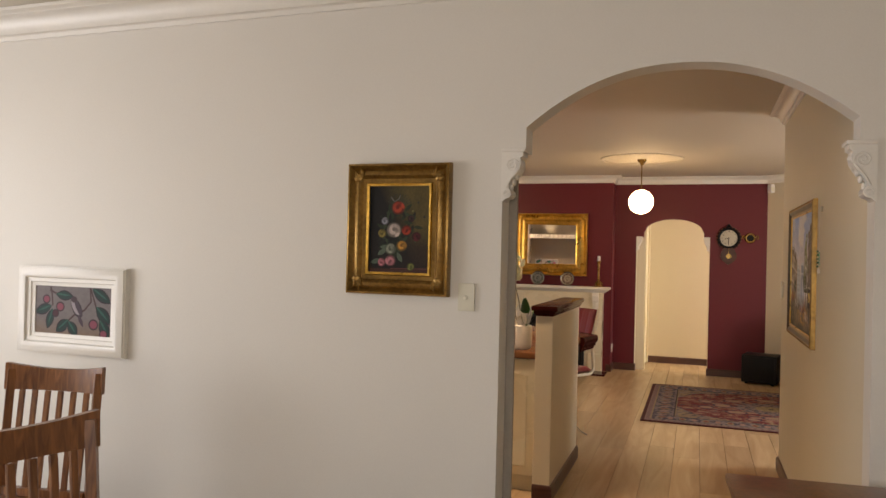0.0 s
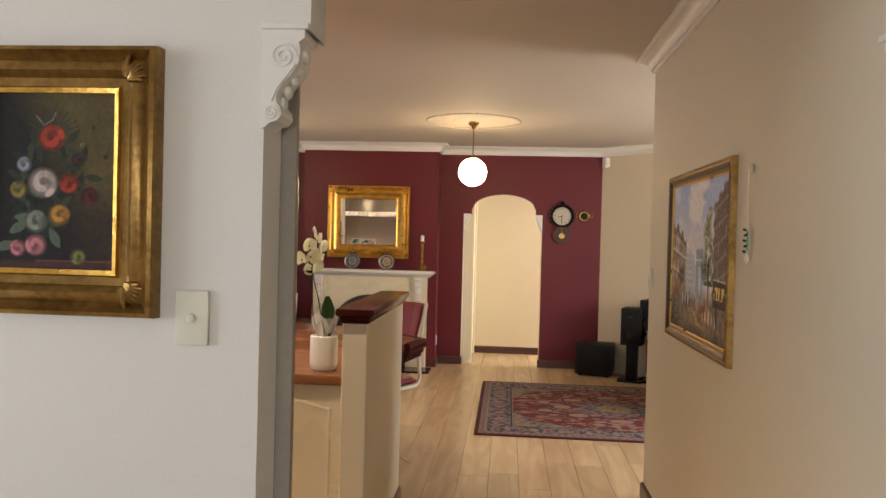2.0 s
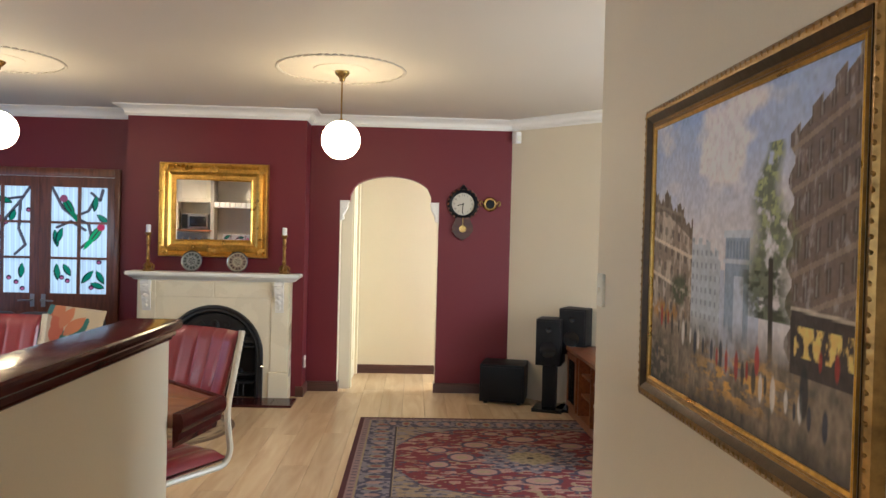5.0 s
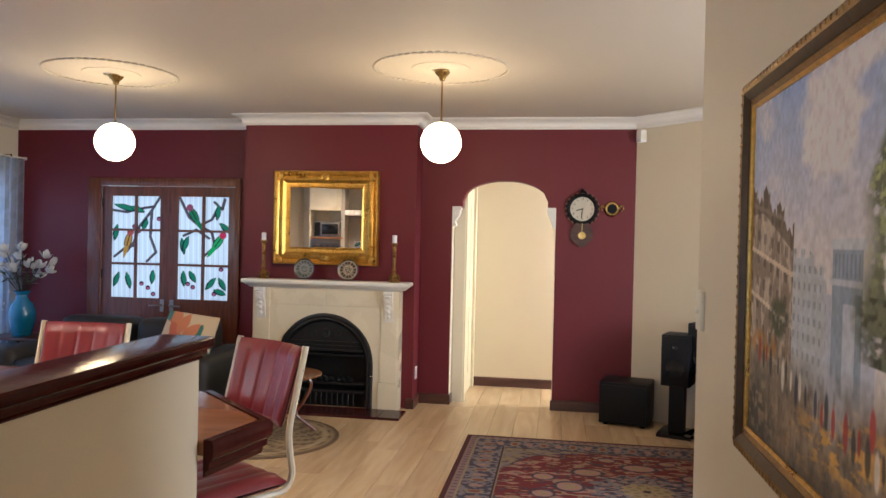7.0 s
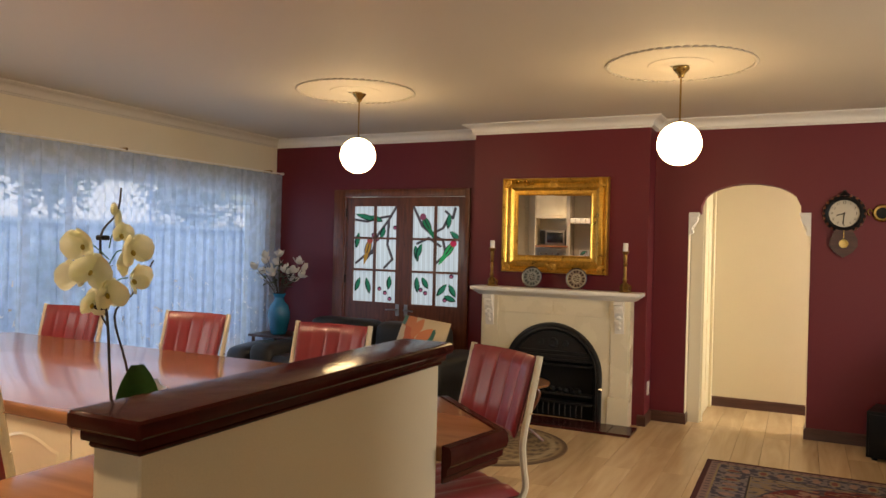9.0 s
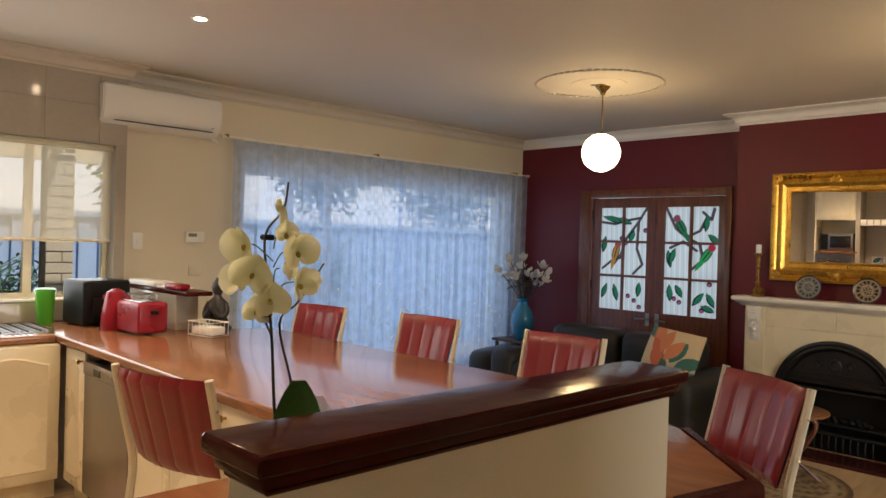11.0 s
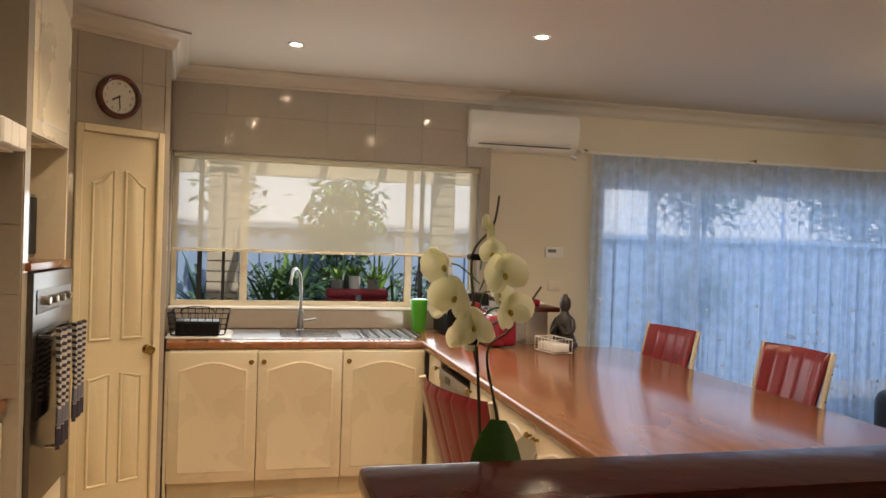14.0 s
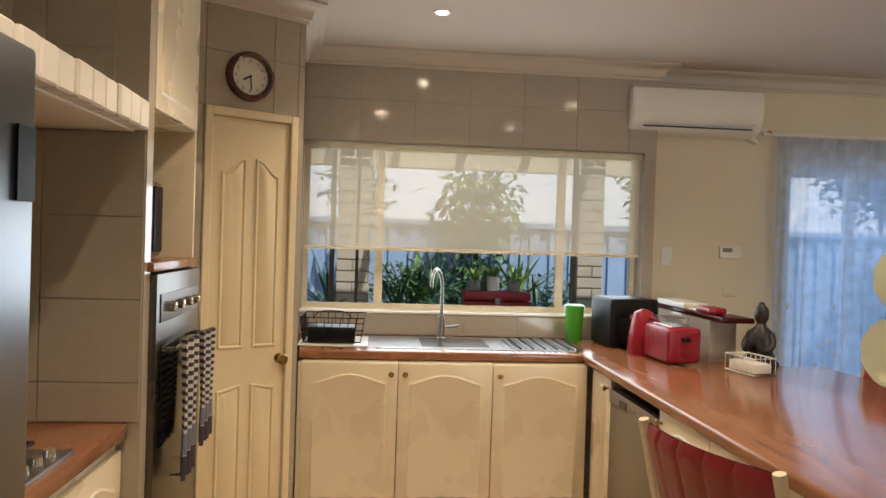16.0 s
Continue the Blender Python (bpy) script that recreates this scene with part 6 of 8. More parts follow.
# Regulator clock and brass plate on the back wall.
t = thing("pendulum_clock", "small dark wall clock with a round dial and pendulum", "clock", hang(1.213, BWY, 1.80, "S"))
part("case", lathe(B(), [(0.105, 0.012), (0.108, 0.030), (0.125, 0.040), (0.142, 0.030), (0.150, 0.014), (0.150, 0.001)], 40, m=pose(0, 0, 0, 90), closed=True), M_black, t, "dark scalloped timber case")
for k in range(20):
    a = 2 * math.pi * k / 20
    bm = B()
    bmesh.ops.create_uvsphere(bm, u_segments=8, v_segments=6, radius=0.014, matrix=Matrix.Translation((0.140 * math.cos(a), -0.022, 0.140 * math.sin(a))))
    part("scallop", bm, M_jarrah, t)
part("dial", lathe(B(), [(0.108, 0.001), (0.108, 0.014), (0, 0.014)], 40, m=pose(0, 0, 0, 90)), mat("cream_dial", (0.55, 0.50, 0.40), 0.4), t, "cream dial")
for k in range(12):
    f = bpy.data.curves.new("numeral", "FONT")
    f.body, f.size, f.align_x, f.align_y, f.extrude = str(k or 12), 0.026, "CENTER", "CENTER", 0.0004
    f.materials.append(M_black)
    ob = new("numeral", f)
    a = math.radians(30 * k)
    ob.matrix_world = pose(math.sin(a) * 0.085, -0.0152, math.cos(a) * 0.085, 90)
    ob.parent = t
for a, L in ((255, 0.055), (185, 0.08)):
    part("clock_hand", box(B(), -0.004, 0.004, -0.0175, -0.016, -0.01, L, m=pose(0, 0, 0, 0, a, 0)), M_black, t, smooth=False)
part("finial", lathe(B(), [(0.045, 0), (0.03, 0.015), (0.012, 0.03), (0.014, 0.04), (0, 0.045)], 14, m=pose(0, -0.02, 0.140)), M_black, t)
shape = [(-0.055, -0.12), (-0.095, -0.20), (-0.098, -0.255), (-0.065, -0.30), (-0.03, -0.325), (0, -0.345), (0.03, -0.325), (0.065, -0.30), (0.098, -0.255), (0.095, -0.20), (0.055, -0.12)]
part("lower_case", prism(B(), shape, 1, -0.035, -0.001), M_skirt, t)
part("pendulum_window", lathe(B(), [(0.032, 0), (0.034, 0.005), (0.028, 0.006), (0, 0.002)], 20, m=pose(0, -0.035, -0.235, 90)), M_brass, t)
part("pendulum_rod", box(B(), -0.003, 0.003, -0.039, -0.036, -0.23, -0.13), M_brass, t, smooth=False)
t = thing("wall_barometer", "small round brass ornament on the burgundy wall", "wall ornament", hang(1.47, BWY, 1.805, "S"))
part("ring", lathe(B(), [(0.038, 0.010), (0.042, 0.018), (0.055, 0.020), (0.066, 0.012), (0.070, 0.001)], 28, m=pose(0, 0, 0, 90), closed=True), M_brass, t)
part("face", lathe(B(), [(0.040, 0.001), (0.040, 0.012), (0, 0.012)], 24, m=pose(0, 0, 0, 90)), M_black, t)
bm = B()
for s in (-1, 1):
    tube(bm, smooth_path([(s * 0.065, -0.008, 0.01), (s * 0.085, -0.01, 0.03), (s * 0.098, -0.01, 0.0), (s * 0.08, -0.01, -0.02)], 4), 0.006, 6)
part("side_scroll", bm, M_brass, t)
t = thing("motion_sensor", "small white alarm sensor at the top of the wall's corner", "sensor", at(1.70, BWY - 0.07, 2.38, 25))
part("case", box(B(), -0.03, 0.03, -0.04, 0.04, 0, 0.11, 0.012), M_plastic, t)
part("lens", box(B(), -0.02, 0.02, -0.045, -0.038, 0.02, 0.07, 0.004), M_ivory, t)
t = thing("power_outlet", "white power outlet on the chimney breast's side", "power outlet", at(-0.234, 12.58, 0.30, 90))
part("plate", box(B(), -0.035, 0.035, -0.010, 0, -0.055, 0.055, 0.003), M_plastic, t)
part("socket", box(B(), -0.015, 0.015, -0.0125, -0.010, -0.02, 0.02, 0.001, 1), M_ivory, t)

# Hall door.
t = thing("hall_door", "cream panelled door in the hall, closed", "door", Matrix(((0, 1, 0, 0.165), (-1, 0, 0, 13.60), (0, 0, 1, 0), (0, 0, 0, 1))))
part("leaf", box(B(), 0.02, 0.67, -0.045, -0.012, 0.01, 2.03, 0.002, 1), M_door, t, smooth=False)
bm = B()
for a, b, c, d in ((-0.07, 0.015, 0, 2.12), (0.672, 0.74, 0, 2.12), (0.015, 0.672, 2.035, 2.12)):
    box(bm, a, b, -0.03, 0.012, c, d, 0.003, 1)
part("frame", bm, M_door, t, smooth=False)
for x0, x1, z0, z1 in ((0.10, 0.31, 1.0, 1.85), (0.38, 0.59, 1.0, 1.85), (0.10, 0.31, 0.2, 0.85), (0.38, 0.59, 0.2, 0.85)):
    part("panel", box(B(), x0, x1, -0.0115, -0.006, z0, z1, 0.003, 1), M_door, t, smooth=False)


def bar_chair(m, label):
    """Retro kitchen chair with channelled vinyl and a bent frame; the sitter faces -y."""
    t = thing("bar_chair", label, "chair", m, "chairs round the worktop")
    W, zt, zb = 0.40, 1.065, 0.765
    n = 30
    bm = B()
    def back_pt(u, v, front):
        x = (u - 0.5) * W * (0.93 + 0.07 * v)
        z = zb + (zt - zb) * v
        y = 0.10 + 0.085 * v + 0.035 * (1 - (2 * u - 1) ** 2)
        c = 0.5
        seam = min(abs(u * 5 - round(u * 5)), 0.5) * 2
        bulge = 0.006 * (1 - (1 - min(1, seam * 2.2)) ** 2) if 0.08 < u < 0.92 else 0.006
        ed = min(1, min(v, 1 - v) * 9, min(u, 1 - u) * 14)
        th = (0.018 + bulge) * math.sqrt(max(0.02, 1 - (1 - ed) ** 2))
        return Vector((x, y - th if front else y + (0.014 + bulge) * math.sqrt(max(0.02, 1 - (1 - ed) ** 2)), z))
    nu, nv = 48, 12
    for front in (True, False):
        g = [[bm.verts.new(back_pt(i / nu, j / nv, front)) for i in range(nu + 1)] for j in range(nv + 1)]
        for j in range(nv):
            for i in range(nu):
                q = (g[j][i], g[j][i + 1], g[j + 1][i + 1], g[j + 1][i])
                bm.faces.new(q if front else q[::-1])
    bmesh.ops.remove_doubles(bm, verts=bm.verts, dist=0.0052)
    part("backrest", bm, M_leather, t, "burgundy channelled vinyl backrest")
    bm = B()
    def seat_pt(u, v, top):
        x, y = (u - 0.5) * 0.42, -0.30 + 0.42 * v
        seam = min(abs(u * 5 - round(u * 5)), 0.5) * 2
        ed = min(1, min(v, 1 - v) * 6, min(u, 1 - u) * 7)
        th = (0.035 + 0.007 * min(1, seam * 2.2)) * math.sqrt(max(0.02, 1 - (1 - ed) ** 2))
        return Vector((x, y, 0.555 + (th if top else -0.02 * math.sqrt(max(0.02, 1 - (1 - ed) ** 2)))))
    for top in (True, False):
        g = [[bm.verts.new(seat_pt(i / 36, j / 12, top)) for i in range(37)] for j in range(13)]
        for j in range(12):
            for i in range(36):
                q = (g[j][i], g[j][i + 1], g[j + 1][i + 1], g[j + 1][i])
                bm.faces.new(q if top else q[::-1])
    part("seat", bm, M_leather, t, "burgundy vinyl seat")
    for s in (-1, 1):
        x = s * (W / 2 + 0.012)
        pts = [(x, 0.190, zt + 0.004), (x, 0.150, 0.90), (x, 0.118, 0.76), (x, 0.125, 0.66), (x, 0.135, 0.585), (x, 0.10, 0.535), (x * 0.97, 0.02, 0.528), (x * 0.95, -0.20, 0.530), (x * 0.9, -0.27, 0.515)]
        bm = B()
        sp_ = smooth_path(pts, 4)
        tube(bm, sp_, 0.013, 8)
        part("side_frame", bm, M_frame_cream, t, "cream painted bent frame")
        for z in (0.98, 0.86):
            part("rivet", lathe(B(), [(0.005, 0), (0.004, 0.003), (0, 0.003)], 8, m=pose(x + s * 0.013, 0.155 + (z - 0.92) * 0.25, z, 0, 90 * s)), M_chrome, t)
    part("column", lathe(B(), [(0.032, 0.02), (0.032, 0.46), (0.05, 0.50), (0.11, 0.515), (0.11, 0.528)], 18, m=Matrix.Translation((0, -0.1, 0))), M_black, t, "black swivel column")
    bm = B()
    for k in range(4):
        a = math.pi / 4 + k * math.pi / 2
        c, s_ = math.cos(a), math.sin(a)
        tube(bm, smooth_path([(0.02 * c, 0.02 * s_ - 0.1, 0.30), (0.10 * c, 0.10 * s_ - 0.1, 0.20), (0.20 * c, 0.20 * s_ - 0.1, 0.06), (0.27 * c, 0.27 * s_ - 0.1, 0.012)], 5), 0.010, 8)
    part("leg", bm, M_chrome, t, "chrome splayed legs")
    part("foot_ring", tube(B(), [(0.185 * math.cos(2 * math.pi * k / 28), 0.185 * math.sin(2 * math.pi * k / 28) - 0.1, 0.12) for k in range(29)], 0.007, 8), M_chrome, t, "chrome foot ring")
    return t


def chair_at(xa, ya, xb, yb):
    """Its top rail runs from a to b (a on the sitter's... outer side)."""
    a, b = Vector((xa, ya)), Vector((xb, yb))
    mid_ = (a + b) / 2
    rz = math.degrees(math.atan2((b - a).y, (b - a).x))
    off = Matrix.Rotation(math.radians(rz), 2) @ Vector((0, 0.19))
    return at(mid_.x - off.x, mid_.y - off.y, 0, rz)


ch = bar_chair(chair_at(-1.415, 9.24, -0.95, 9.26), "burgundy vinyl chair with a cream bent frame at the worktop")
for a, lab in (((-3.11, 9.075, -2.70, 9.13), "burgundy vinyl chair with a cream frame, turned beside the lace curtain"), ((-2.30, 9.24, -1.88, 9.265), "burgundy vinyl chair with a cream frame, slightly turned at the worktop"),
               ((-0.325, 9.035, 0.065, 8.80), "burgundy vinyl chair with a cream frame at the worktop's cut corner"), ((-1.06, 7.45, -1.49, 7.34), "burgundy vinyl chair with a cream frame inside the kitchen")):
    tagged(copy_thing(ch, chair_at(*a)), label=lab)

# Sofa, cushion.
t = thing("sofa", "black leather two-seat sofa with rounded arms", "sofa", at(-2.55, 11.75, 0))


def puff(x0, x1, y0, y1, z0, z1, b=0.07, m=None):
    bm = box(B(), x0, x1, y0, y1, z0, z1, b, 4, m)
    return bm


part("base", puff(-0.9, 0.9, -0.40, 0.42, 0.06, 0.34, 0.04), M_sofa, t)
for x in (-0.36, 0.36):
    part("seat_cushion", puff(x - 0.35, x + 0.35, -0.44, 0.18, 0.30, 0.47, 0.06), M_sofa, t)
    part("back_cushion", puff(x - 0.35, x + 0.35, 0.10, 0.40, 0.40, 0.77, 0.11), M_sofa, t)
for s in (-1, 1):
    part("arm", puff(s * 0.82 - 0.13, s * 0.82 + 0.13, -0.46, 0.42, 0.05, 0.56, 0.10), M_sofa, t)


def cushion_fn(u, v):
    c = np.zeros((*u.shape, 3))
    c[:] = (0.55, 0.44, 0.30)
    for k in range(20):
        c = over(c, [(0.52, 0.13, 0.07), (0.04, 0.15, 0.13), (0.55, 0.20, 0.10), (0.08, 0.20, 0.17), (0.05, 0.13, 0.10)][k % 5], leafmark(u, v, (k * 0.618) % 1, (k * 0.377) % 1, 0.46, 0.11, k * 67))
    return c


t = thing("cushion", "cushion with orange and green leaves on the black sofa", "cushion", pose(-1.92, 11.60, 0.655, -22, 4, -12))
canvas("cover", 0.50, 0.42, 100, 80, cushion_fn, M_printed, Matrix(), t, "leaf patterned cover", relief=lambda u, v: 0.075 * (np.sin(np.pi * u) * np.sin(np.pi * v)) ** 0.5)
canvas("cover_back", 0.50, 0.42, 30, 24, cushion_fn, M_printed, pose(0, 0.001, 0, 0, 0, 180), t, relief=lambda u, v: 0.06 * (np.sin(np.pi * u) * np.sin(np.pi * v)) ** 0.5)
t = thing("sofa_chair", "grey leather armchair corner with a rolled arm beside the curtain", "armchair", at(-3.76, 11.72, -0.058, 10))
part("arm", puff(-0.14, 0.14, -0.35, 0.30, 0.06, 0.56, 0.12), mat("grey_leather", (0.030, 0.031, 0.036), 0.4, var=0.15, scale=6, fine=120, bump=0.4), t)
part("back", puff(-0.14, 0.20, 0.20, 0.36, 0.06, 0.52, 0.08), M_sofa, t)

# Side tables and vase.
def tripod_table(m, r, h_, label, legs=3):
    t = thing("side_table", label, "table", m)
    part("tabletop", lathe(B(), [(0, h_ - 0.022), (r - 0.02, h_ - 0.022), (r, h_ - 0.014), (r, h_ - 0.004), (r - 0.012, h_), (0, h_)], 40), M_chairwood, t)
    part("pedestal", lathe(B(), [(0.02, 0.14), (0.04, 0.18), (0.022, 0.24), (0.028, 0.33), (0.06, h_ - 0.024)], 18), M_chairwood, t)
    for k in range(legs):
        a = 2 * math.pi * k / legs + 0.4
        c, s_ = math.cos(a), math.sin(a)
        bm = tube(B(), smooth_path([(0.17 * c, 0.17 * s_, h_ - 0.03), (0.21 * c, 0.21 * s_, h_ - 0.10), (0.15 * c, 0.15 * s_, h_ * 0.5), (0.10 * c, 0.10 * s_, h_ * 0.32), (0.19 * c, 0.19 * s_, 0.06), (0.25 * c, 0.25 * s_, 0.012)], 5), 0.016, 8, r_end=0.012)
        part("leg", bm, M_jarrah, t, "curved cabriole leg")
    return t


tripod_table(at(-1.02, 11.38, 0.010), 0.29, 0.46, "small round timber table with curved legs on the round rug")
t = thing("lamp_table", "small dark timber table under the vase", "table", at(-3.95, 12.35, 0))
part("tabletop", box(B(), -0.26, 0.26, -0.22, 0.22, 0.485, 0.51, 0.006), M_skirt, t)
for a in (-1, 1):
    for b in (-1, 1):
        part("leg", tube(B(), [(a * 0.22, b * 0.18, 0.484), (a * 0.23, b * 0.19, 0.0)], 0.018, 8), M_skirt, t)
t = thing("vase_of_flowers", "turquoise glazed vase with white magnolia flowers on a small table", "vase", at(-3.95, 12.30, 0.511))
part("vase", lathe(B(), [(0.075, 0), (0.085, 0.02), (0.112, 0.14), (0.118, 0.22), (0.095, 0.30), (0.055, 0.345), (0.05, 0.38), (0.072, 0.42), (0.068, 0.422), (0.045, 0.385)], 36), mat("turquoise_glaze", (0.004, 0.17, 0.33), 0.12, var=0.15, scale=6, coat=0.5), t, "turquoise glazed vase")
M_petal = mat("white_petal", (0.72, 0.70, 0.66), 0.5, var=0.05)
M_leaf = mat("dark_leaf", (0.035, 0.075, 0.03), 0.4, var=0.25, scale=20)
M_stem = mat("brown_stem", (0.05, 0.035, 0.02), 0.6, var=0.2)


def petal(bm, m, L, w, curl=0.3, n=6):
    rows = []
    for i in range(n + 1):
        t_ = i / n
        hw = w * math.sin(math.pi * min(0.97, t_ * 0.9 + 0.05)) ** 0.7
        z = curl * L * (t_ ** 2)
        rows.append([bm.verts.new(m @ Vector((k * hw, t_ * L, z + 0.25 * hw * abs(k)))) for k in (-1, -0.5, 0, 0.5, 1)])
    for a, b in zip(rows, rows[1:]):
        for k in range(4):
            bm.faces.new((a[k], a[k + 1], b[k + 1], b[k]))


rnd = random.Random(21)
for k in range(24):
    a, el = rnd.uniform(0, 6.28), rnd.uniform(0.10, 1.0)
    d = Vector((math.cos(a) * (1 - el * 0.75), math.sin(a) * (1 - el * 0.75) * 0.8, 0.5 + el * 0.5))
    L = rnd.uniform(0.22, 0.44)
    tip = Vector((0, 0, 0.40)) + d.normalized() * L
    tip.x += 0.04
    part("stem", tube(B(), smooth_path([(0, 0, 0.36), Vector((0, 0, 0.40)) * 0.5 + tip * 0.5, tip], 4), 0.003, 5), M_stem, t)
    if k < 17:
        bm = B()
        for j in range(8):
            q = Matrix.Translation(tip) @ d.to_track_quat("Z", "Y").to_matrix().to_4x4() @ pose(0, 0, 0, rnd.uniform(10, 65), 0, j * 45)
            petal(bm, q, rnd.uniform(0.060, 0.090), 0.028, 0.4)
        part("flower", bm, M_petal, t, "white magnolia flower")
    else:
        bm = B()
        bmesh.ops.create_uvsphere(bm, u_segments=8, v_segments=6, radius=1, matrix=Matrix.Translation(tip) @ d.to_track_quat("Z", "Y").to_matrix().to_4x4() @ Matrix.Diagonal((0.012, 0.012, 0.028, 1)))
        part("bud", bm, M_petal, t)
    bm = B()
    for j in range(3):
        p = Vector((0, 0, 0.40)).lerp(tip, rnd.uniform(0.3, 0.9))
        petal(bm, Matrix.Translation(p) @ pose(0, 0, 0, rnd.uniform(-10, 50), 0, rnd.uniform(0, 360)), 0.07, 0.018, -0.2)
    part("leaf", bm, M_leaf, t)

# Speakers and television cabinet.
t = thing("subwoofer", "black cube subwoofer on the floor", "subwoofer", at(1.61, 12.42, 0, -14))
part("cabinet", box(B(), -0.20, 0.20, -0.18, 0.18, 0.02, 0.355, 0.008), M_black, t)
part("grille", box(B(), -0.18, 0.18, -0.192, -0.181, 0.04, 0.335, 0.004), M_black, t)
for a in (-0.15, 0.15):
    for b in (-0.13, 0.13):
        part("foot", lathe(B(), [(0.02, 0), (0.02, 0.02)], 10, m=Matrix.Translation((a, b, 0))), M_black, t)


def speaker(m, zb, zt, w, label):
    t = thing("loudspeaker", label, "loudspeaker", m, "loudspeakers")
    part("base_plate", box(B(), -w / 2 - 0.02, w / 2 + 0.02, -0.15, 0.15, 0, 0.03, 0.004), M_blackgloss, t)
    part("stand", box(B(), -0.06, 0.06, -0.05, 0.05, 0.03, zb, 0.006), M_black, t)
    part("cabinet", box(B(), -w / 2, w / 2, -0.13, 0.13, zb, zt, 0.010), M_black, t)
    part("grille", box(B(), -w / 2 + 0.01, w / 2 - 0.01, -0.142, -0.131, zb + 0.015, zt - 0.015, 0.004), M_black, t)
    for z, r in ((zb + (zt - zb) * 0.35, 0.07), (zt - 0.09, 0.025)):
        part("driver", lathe(B(), [(r, 0), (r, 0.004), (r * 0.8, 0.002), (0, 0.001)], 20, m=pose(0, -0.142, z, 90)), M_blackgloss, t)


speaker(at(1.97, 12.10, 0, -20), 0.40, 0.80, 0.22, "black loudspeaker on a stand beside the subwoofer")
speaker(at(2.19, 12.08, 0, -30), 0.50, 0.895, 0.24, "taller black loudspeaker behind the television cabinet")
t = thing("television_cabinet", "red-brown timber low cabinet with a glass door and open shelves", "cabinet", at(2.10, 11.98, 0, 0))
part("top", box(B(), -0.02, 0.52, -1.75, 0.02, 0.545, 0.575, 0.006), M_tv, t)
part("plinth", box(B(), 0.01, 0.50, -1.70, -0.02, 0.0, 0.075), M_tv, t, smooth=False)
bm = B()
for y in (-0.03, -0.40, -0.80, -1.28, -1.70):
    box(bm, 0.0, 0.50, y - 0.02, y, 0.076, 0.544)
box(bm, 0.47, 0.50, -1.70, -0.03, 0.076, 0.544)
part("carcass", bm, M_tv, t, smooth=False)
bm = B()
box(bm, 0.02, 0.47, -1.27, -0.43, 0.24, 0.258)
box(bm, 0.02, 0.47, -1.27, -0.43, 0.40, 0.418)
part("shelf", bm, M_tv, t, smooth=False)
bm = B()
for a, b, c, d in ((-0.40, -0.35, 0.09, 0.535), (-0.08, -0.05, 0.09, 0.535), (-0.35, -0.08, 0.09, 0.13), (-0.35, -0.08, 0.49, 0.535)):
    box(bm, -0.018, -0.002, a, b, c, d)
door = part("door", bm, M_tv, t, smooth=False)
part("glass", box(B(), -0.012, -0.008, -0.349, -0.081, 0.131, 0.489), M_blackgloss, door, smooth=False)

# Glass chime on the passage wall.
t = thing("wall_hanging", "thin string hanging with small green glass pieces on the passage wall", "wall hanging", at(1.405, 6.56, 1.775))
part("hook", box(B(), 0.002, 0.014, -0.006, 0.006, -0.014, 0.014, 0.002), M_cream, t)
part("string", tube(B(), [(0, 0, 0), (0, 0, -0.29)], 0.0008, 4), M_plastic, t)
M_gg = mat("green_glass", (0.01, 0.11, 0.07), 0.08, var=0.3, scale=30, coat=0.5)
for k in range(5):
    bm = B()
    bmesh.ops.create_uvsphere(bm, u_segments=10, v_segments=6, radius=1, matrix=Matrix.Translation((-0.006, 0.006 * (-1) ** k, -0.212 - 0.019 * k)) @ pose(0, 0, 0, 18 * (-1) ** k) @ Matrix.Diagonal((0.007, 0.013, 0.0045, 1)))
    part("glass_piece", bm, M_gg, t)
M_ggp = mat("pale_green_glass", (0.22, 0.50, 0.40), 0.1)
part("glass_plate", box(B(), -0.003, 0.001, -0.018, -0.004, -0.285, -0.215, 0.001, 1), M_ggp, t, "pale green glass plate")
part("crystal", lathe(B(), [(0, -0.330), (0.009, -0.318), (0.006, -0.302), (0, -0.292)], 8), M_ceramic, t)

# Orchid in its pot.
t = thing("orchid", "white orchid on a dark stem in a wrapped white pot", "plant", at(-0.235, 7.19, 0.90))
part("pot", lathe(B(), [(0.052, 0.0), (0.058, 0.006), (0.063, 0.03), (0.062, 0.15), (0.058, 0.155), (0.054, 0.14), (0, 0.135)], 32), M_ceramic, t, "white ceramic pot")
M_wrap = mat("thin_white_wrap", (0.80, 0.80, 0.80), 0.3)
M_wrap.node_tree.nodes["Principled BSDF"].inputs["Alpha"].default_value = 0.62
for k, (a, L, w) in enumerate(((20, 0.16, 0.055), (80, 0.12, 0.05), (150, 0.12, 0.05), (215, 0.10, 0.05), (285, 0.14, 0.055), (340, 0.15, 0.05))):
    bm = B()
    petal(bm, Matrix.Translation((0, 0, 0.12)) @ pose(0, 0, 0, 62, 0, a) @ Matrix.Translation((0, 0.02, 0)), L, w, 0.15)
    part("wrap", bm, M_wrap, t, "crumpled translucent wrap")
M_orchleaf = mat("orchid_leaf", (0.035, 0.115, 0.020), 0.3, var=0.2, scale=10, coat=0.2)
bm = B()
petal(bm, Matrix.Translation((0.02, -0.01, 0.15)) @ pose(0, 0, 0, 80, 0, 58), 0.180, 0.043, 0.10, 10)
petal(bm, Matrix.Translation((0.01, 0.02, 0.12)) @ pose(0, 0, 0, 70, 0, -55), 0.15, 0.024, -0.15, 8)
lf = part("leaf", bm, M_orchleaf, t)
bm = B()
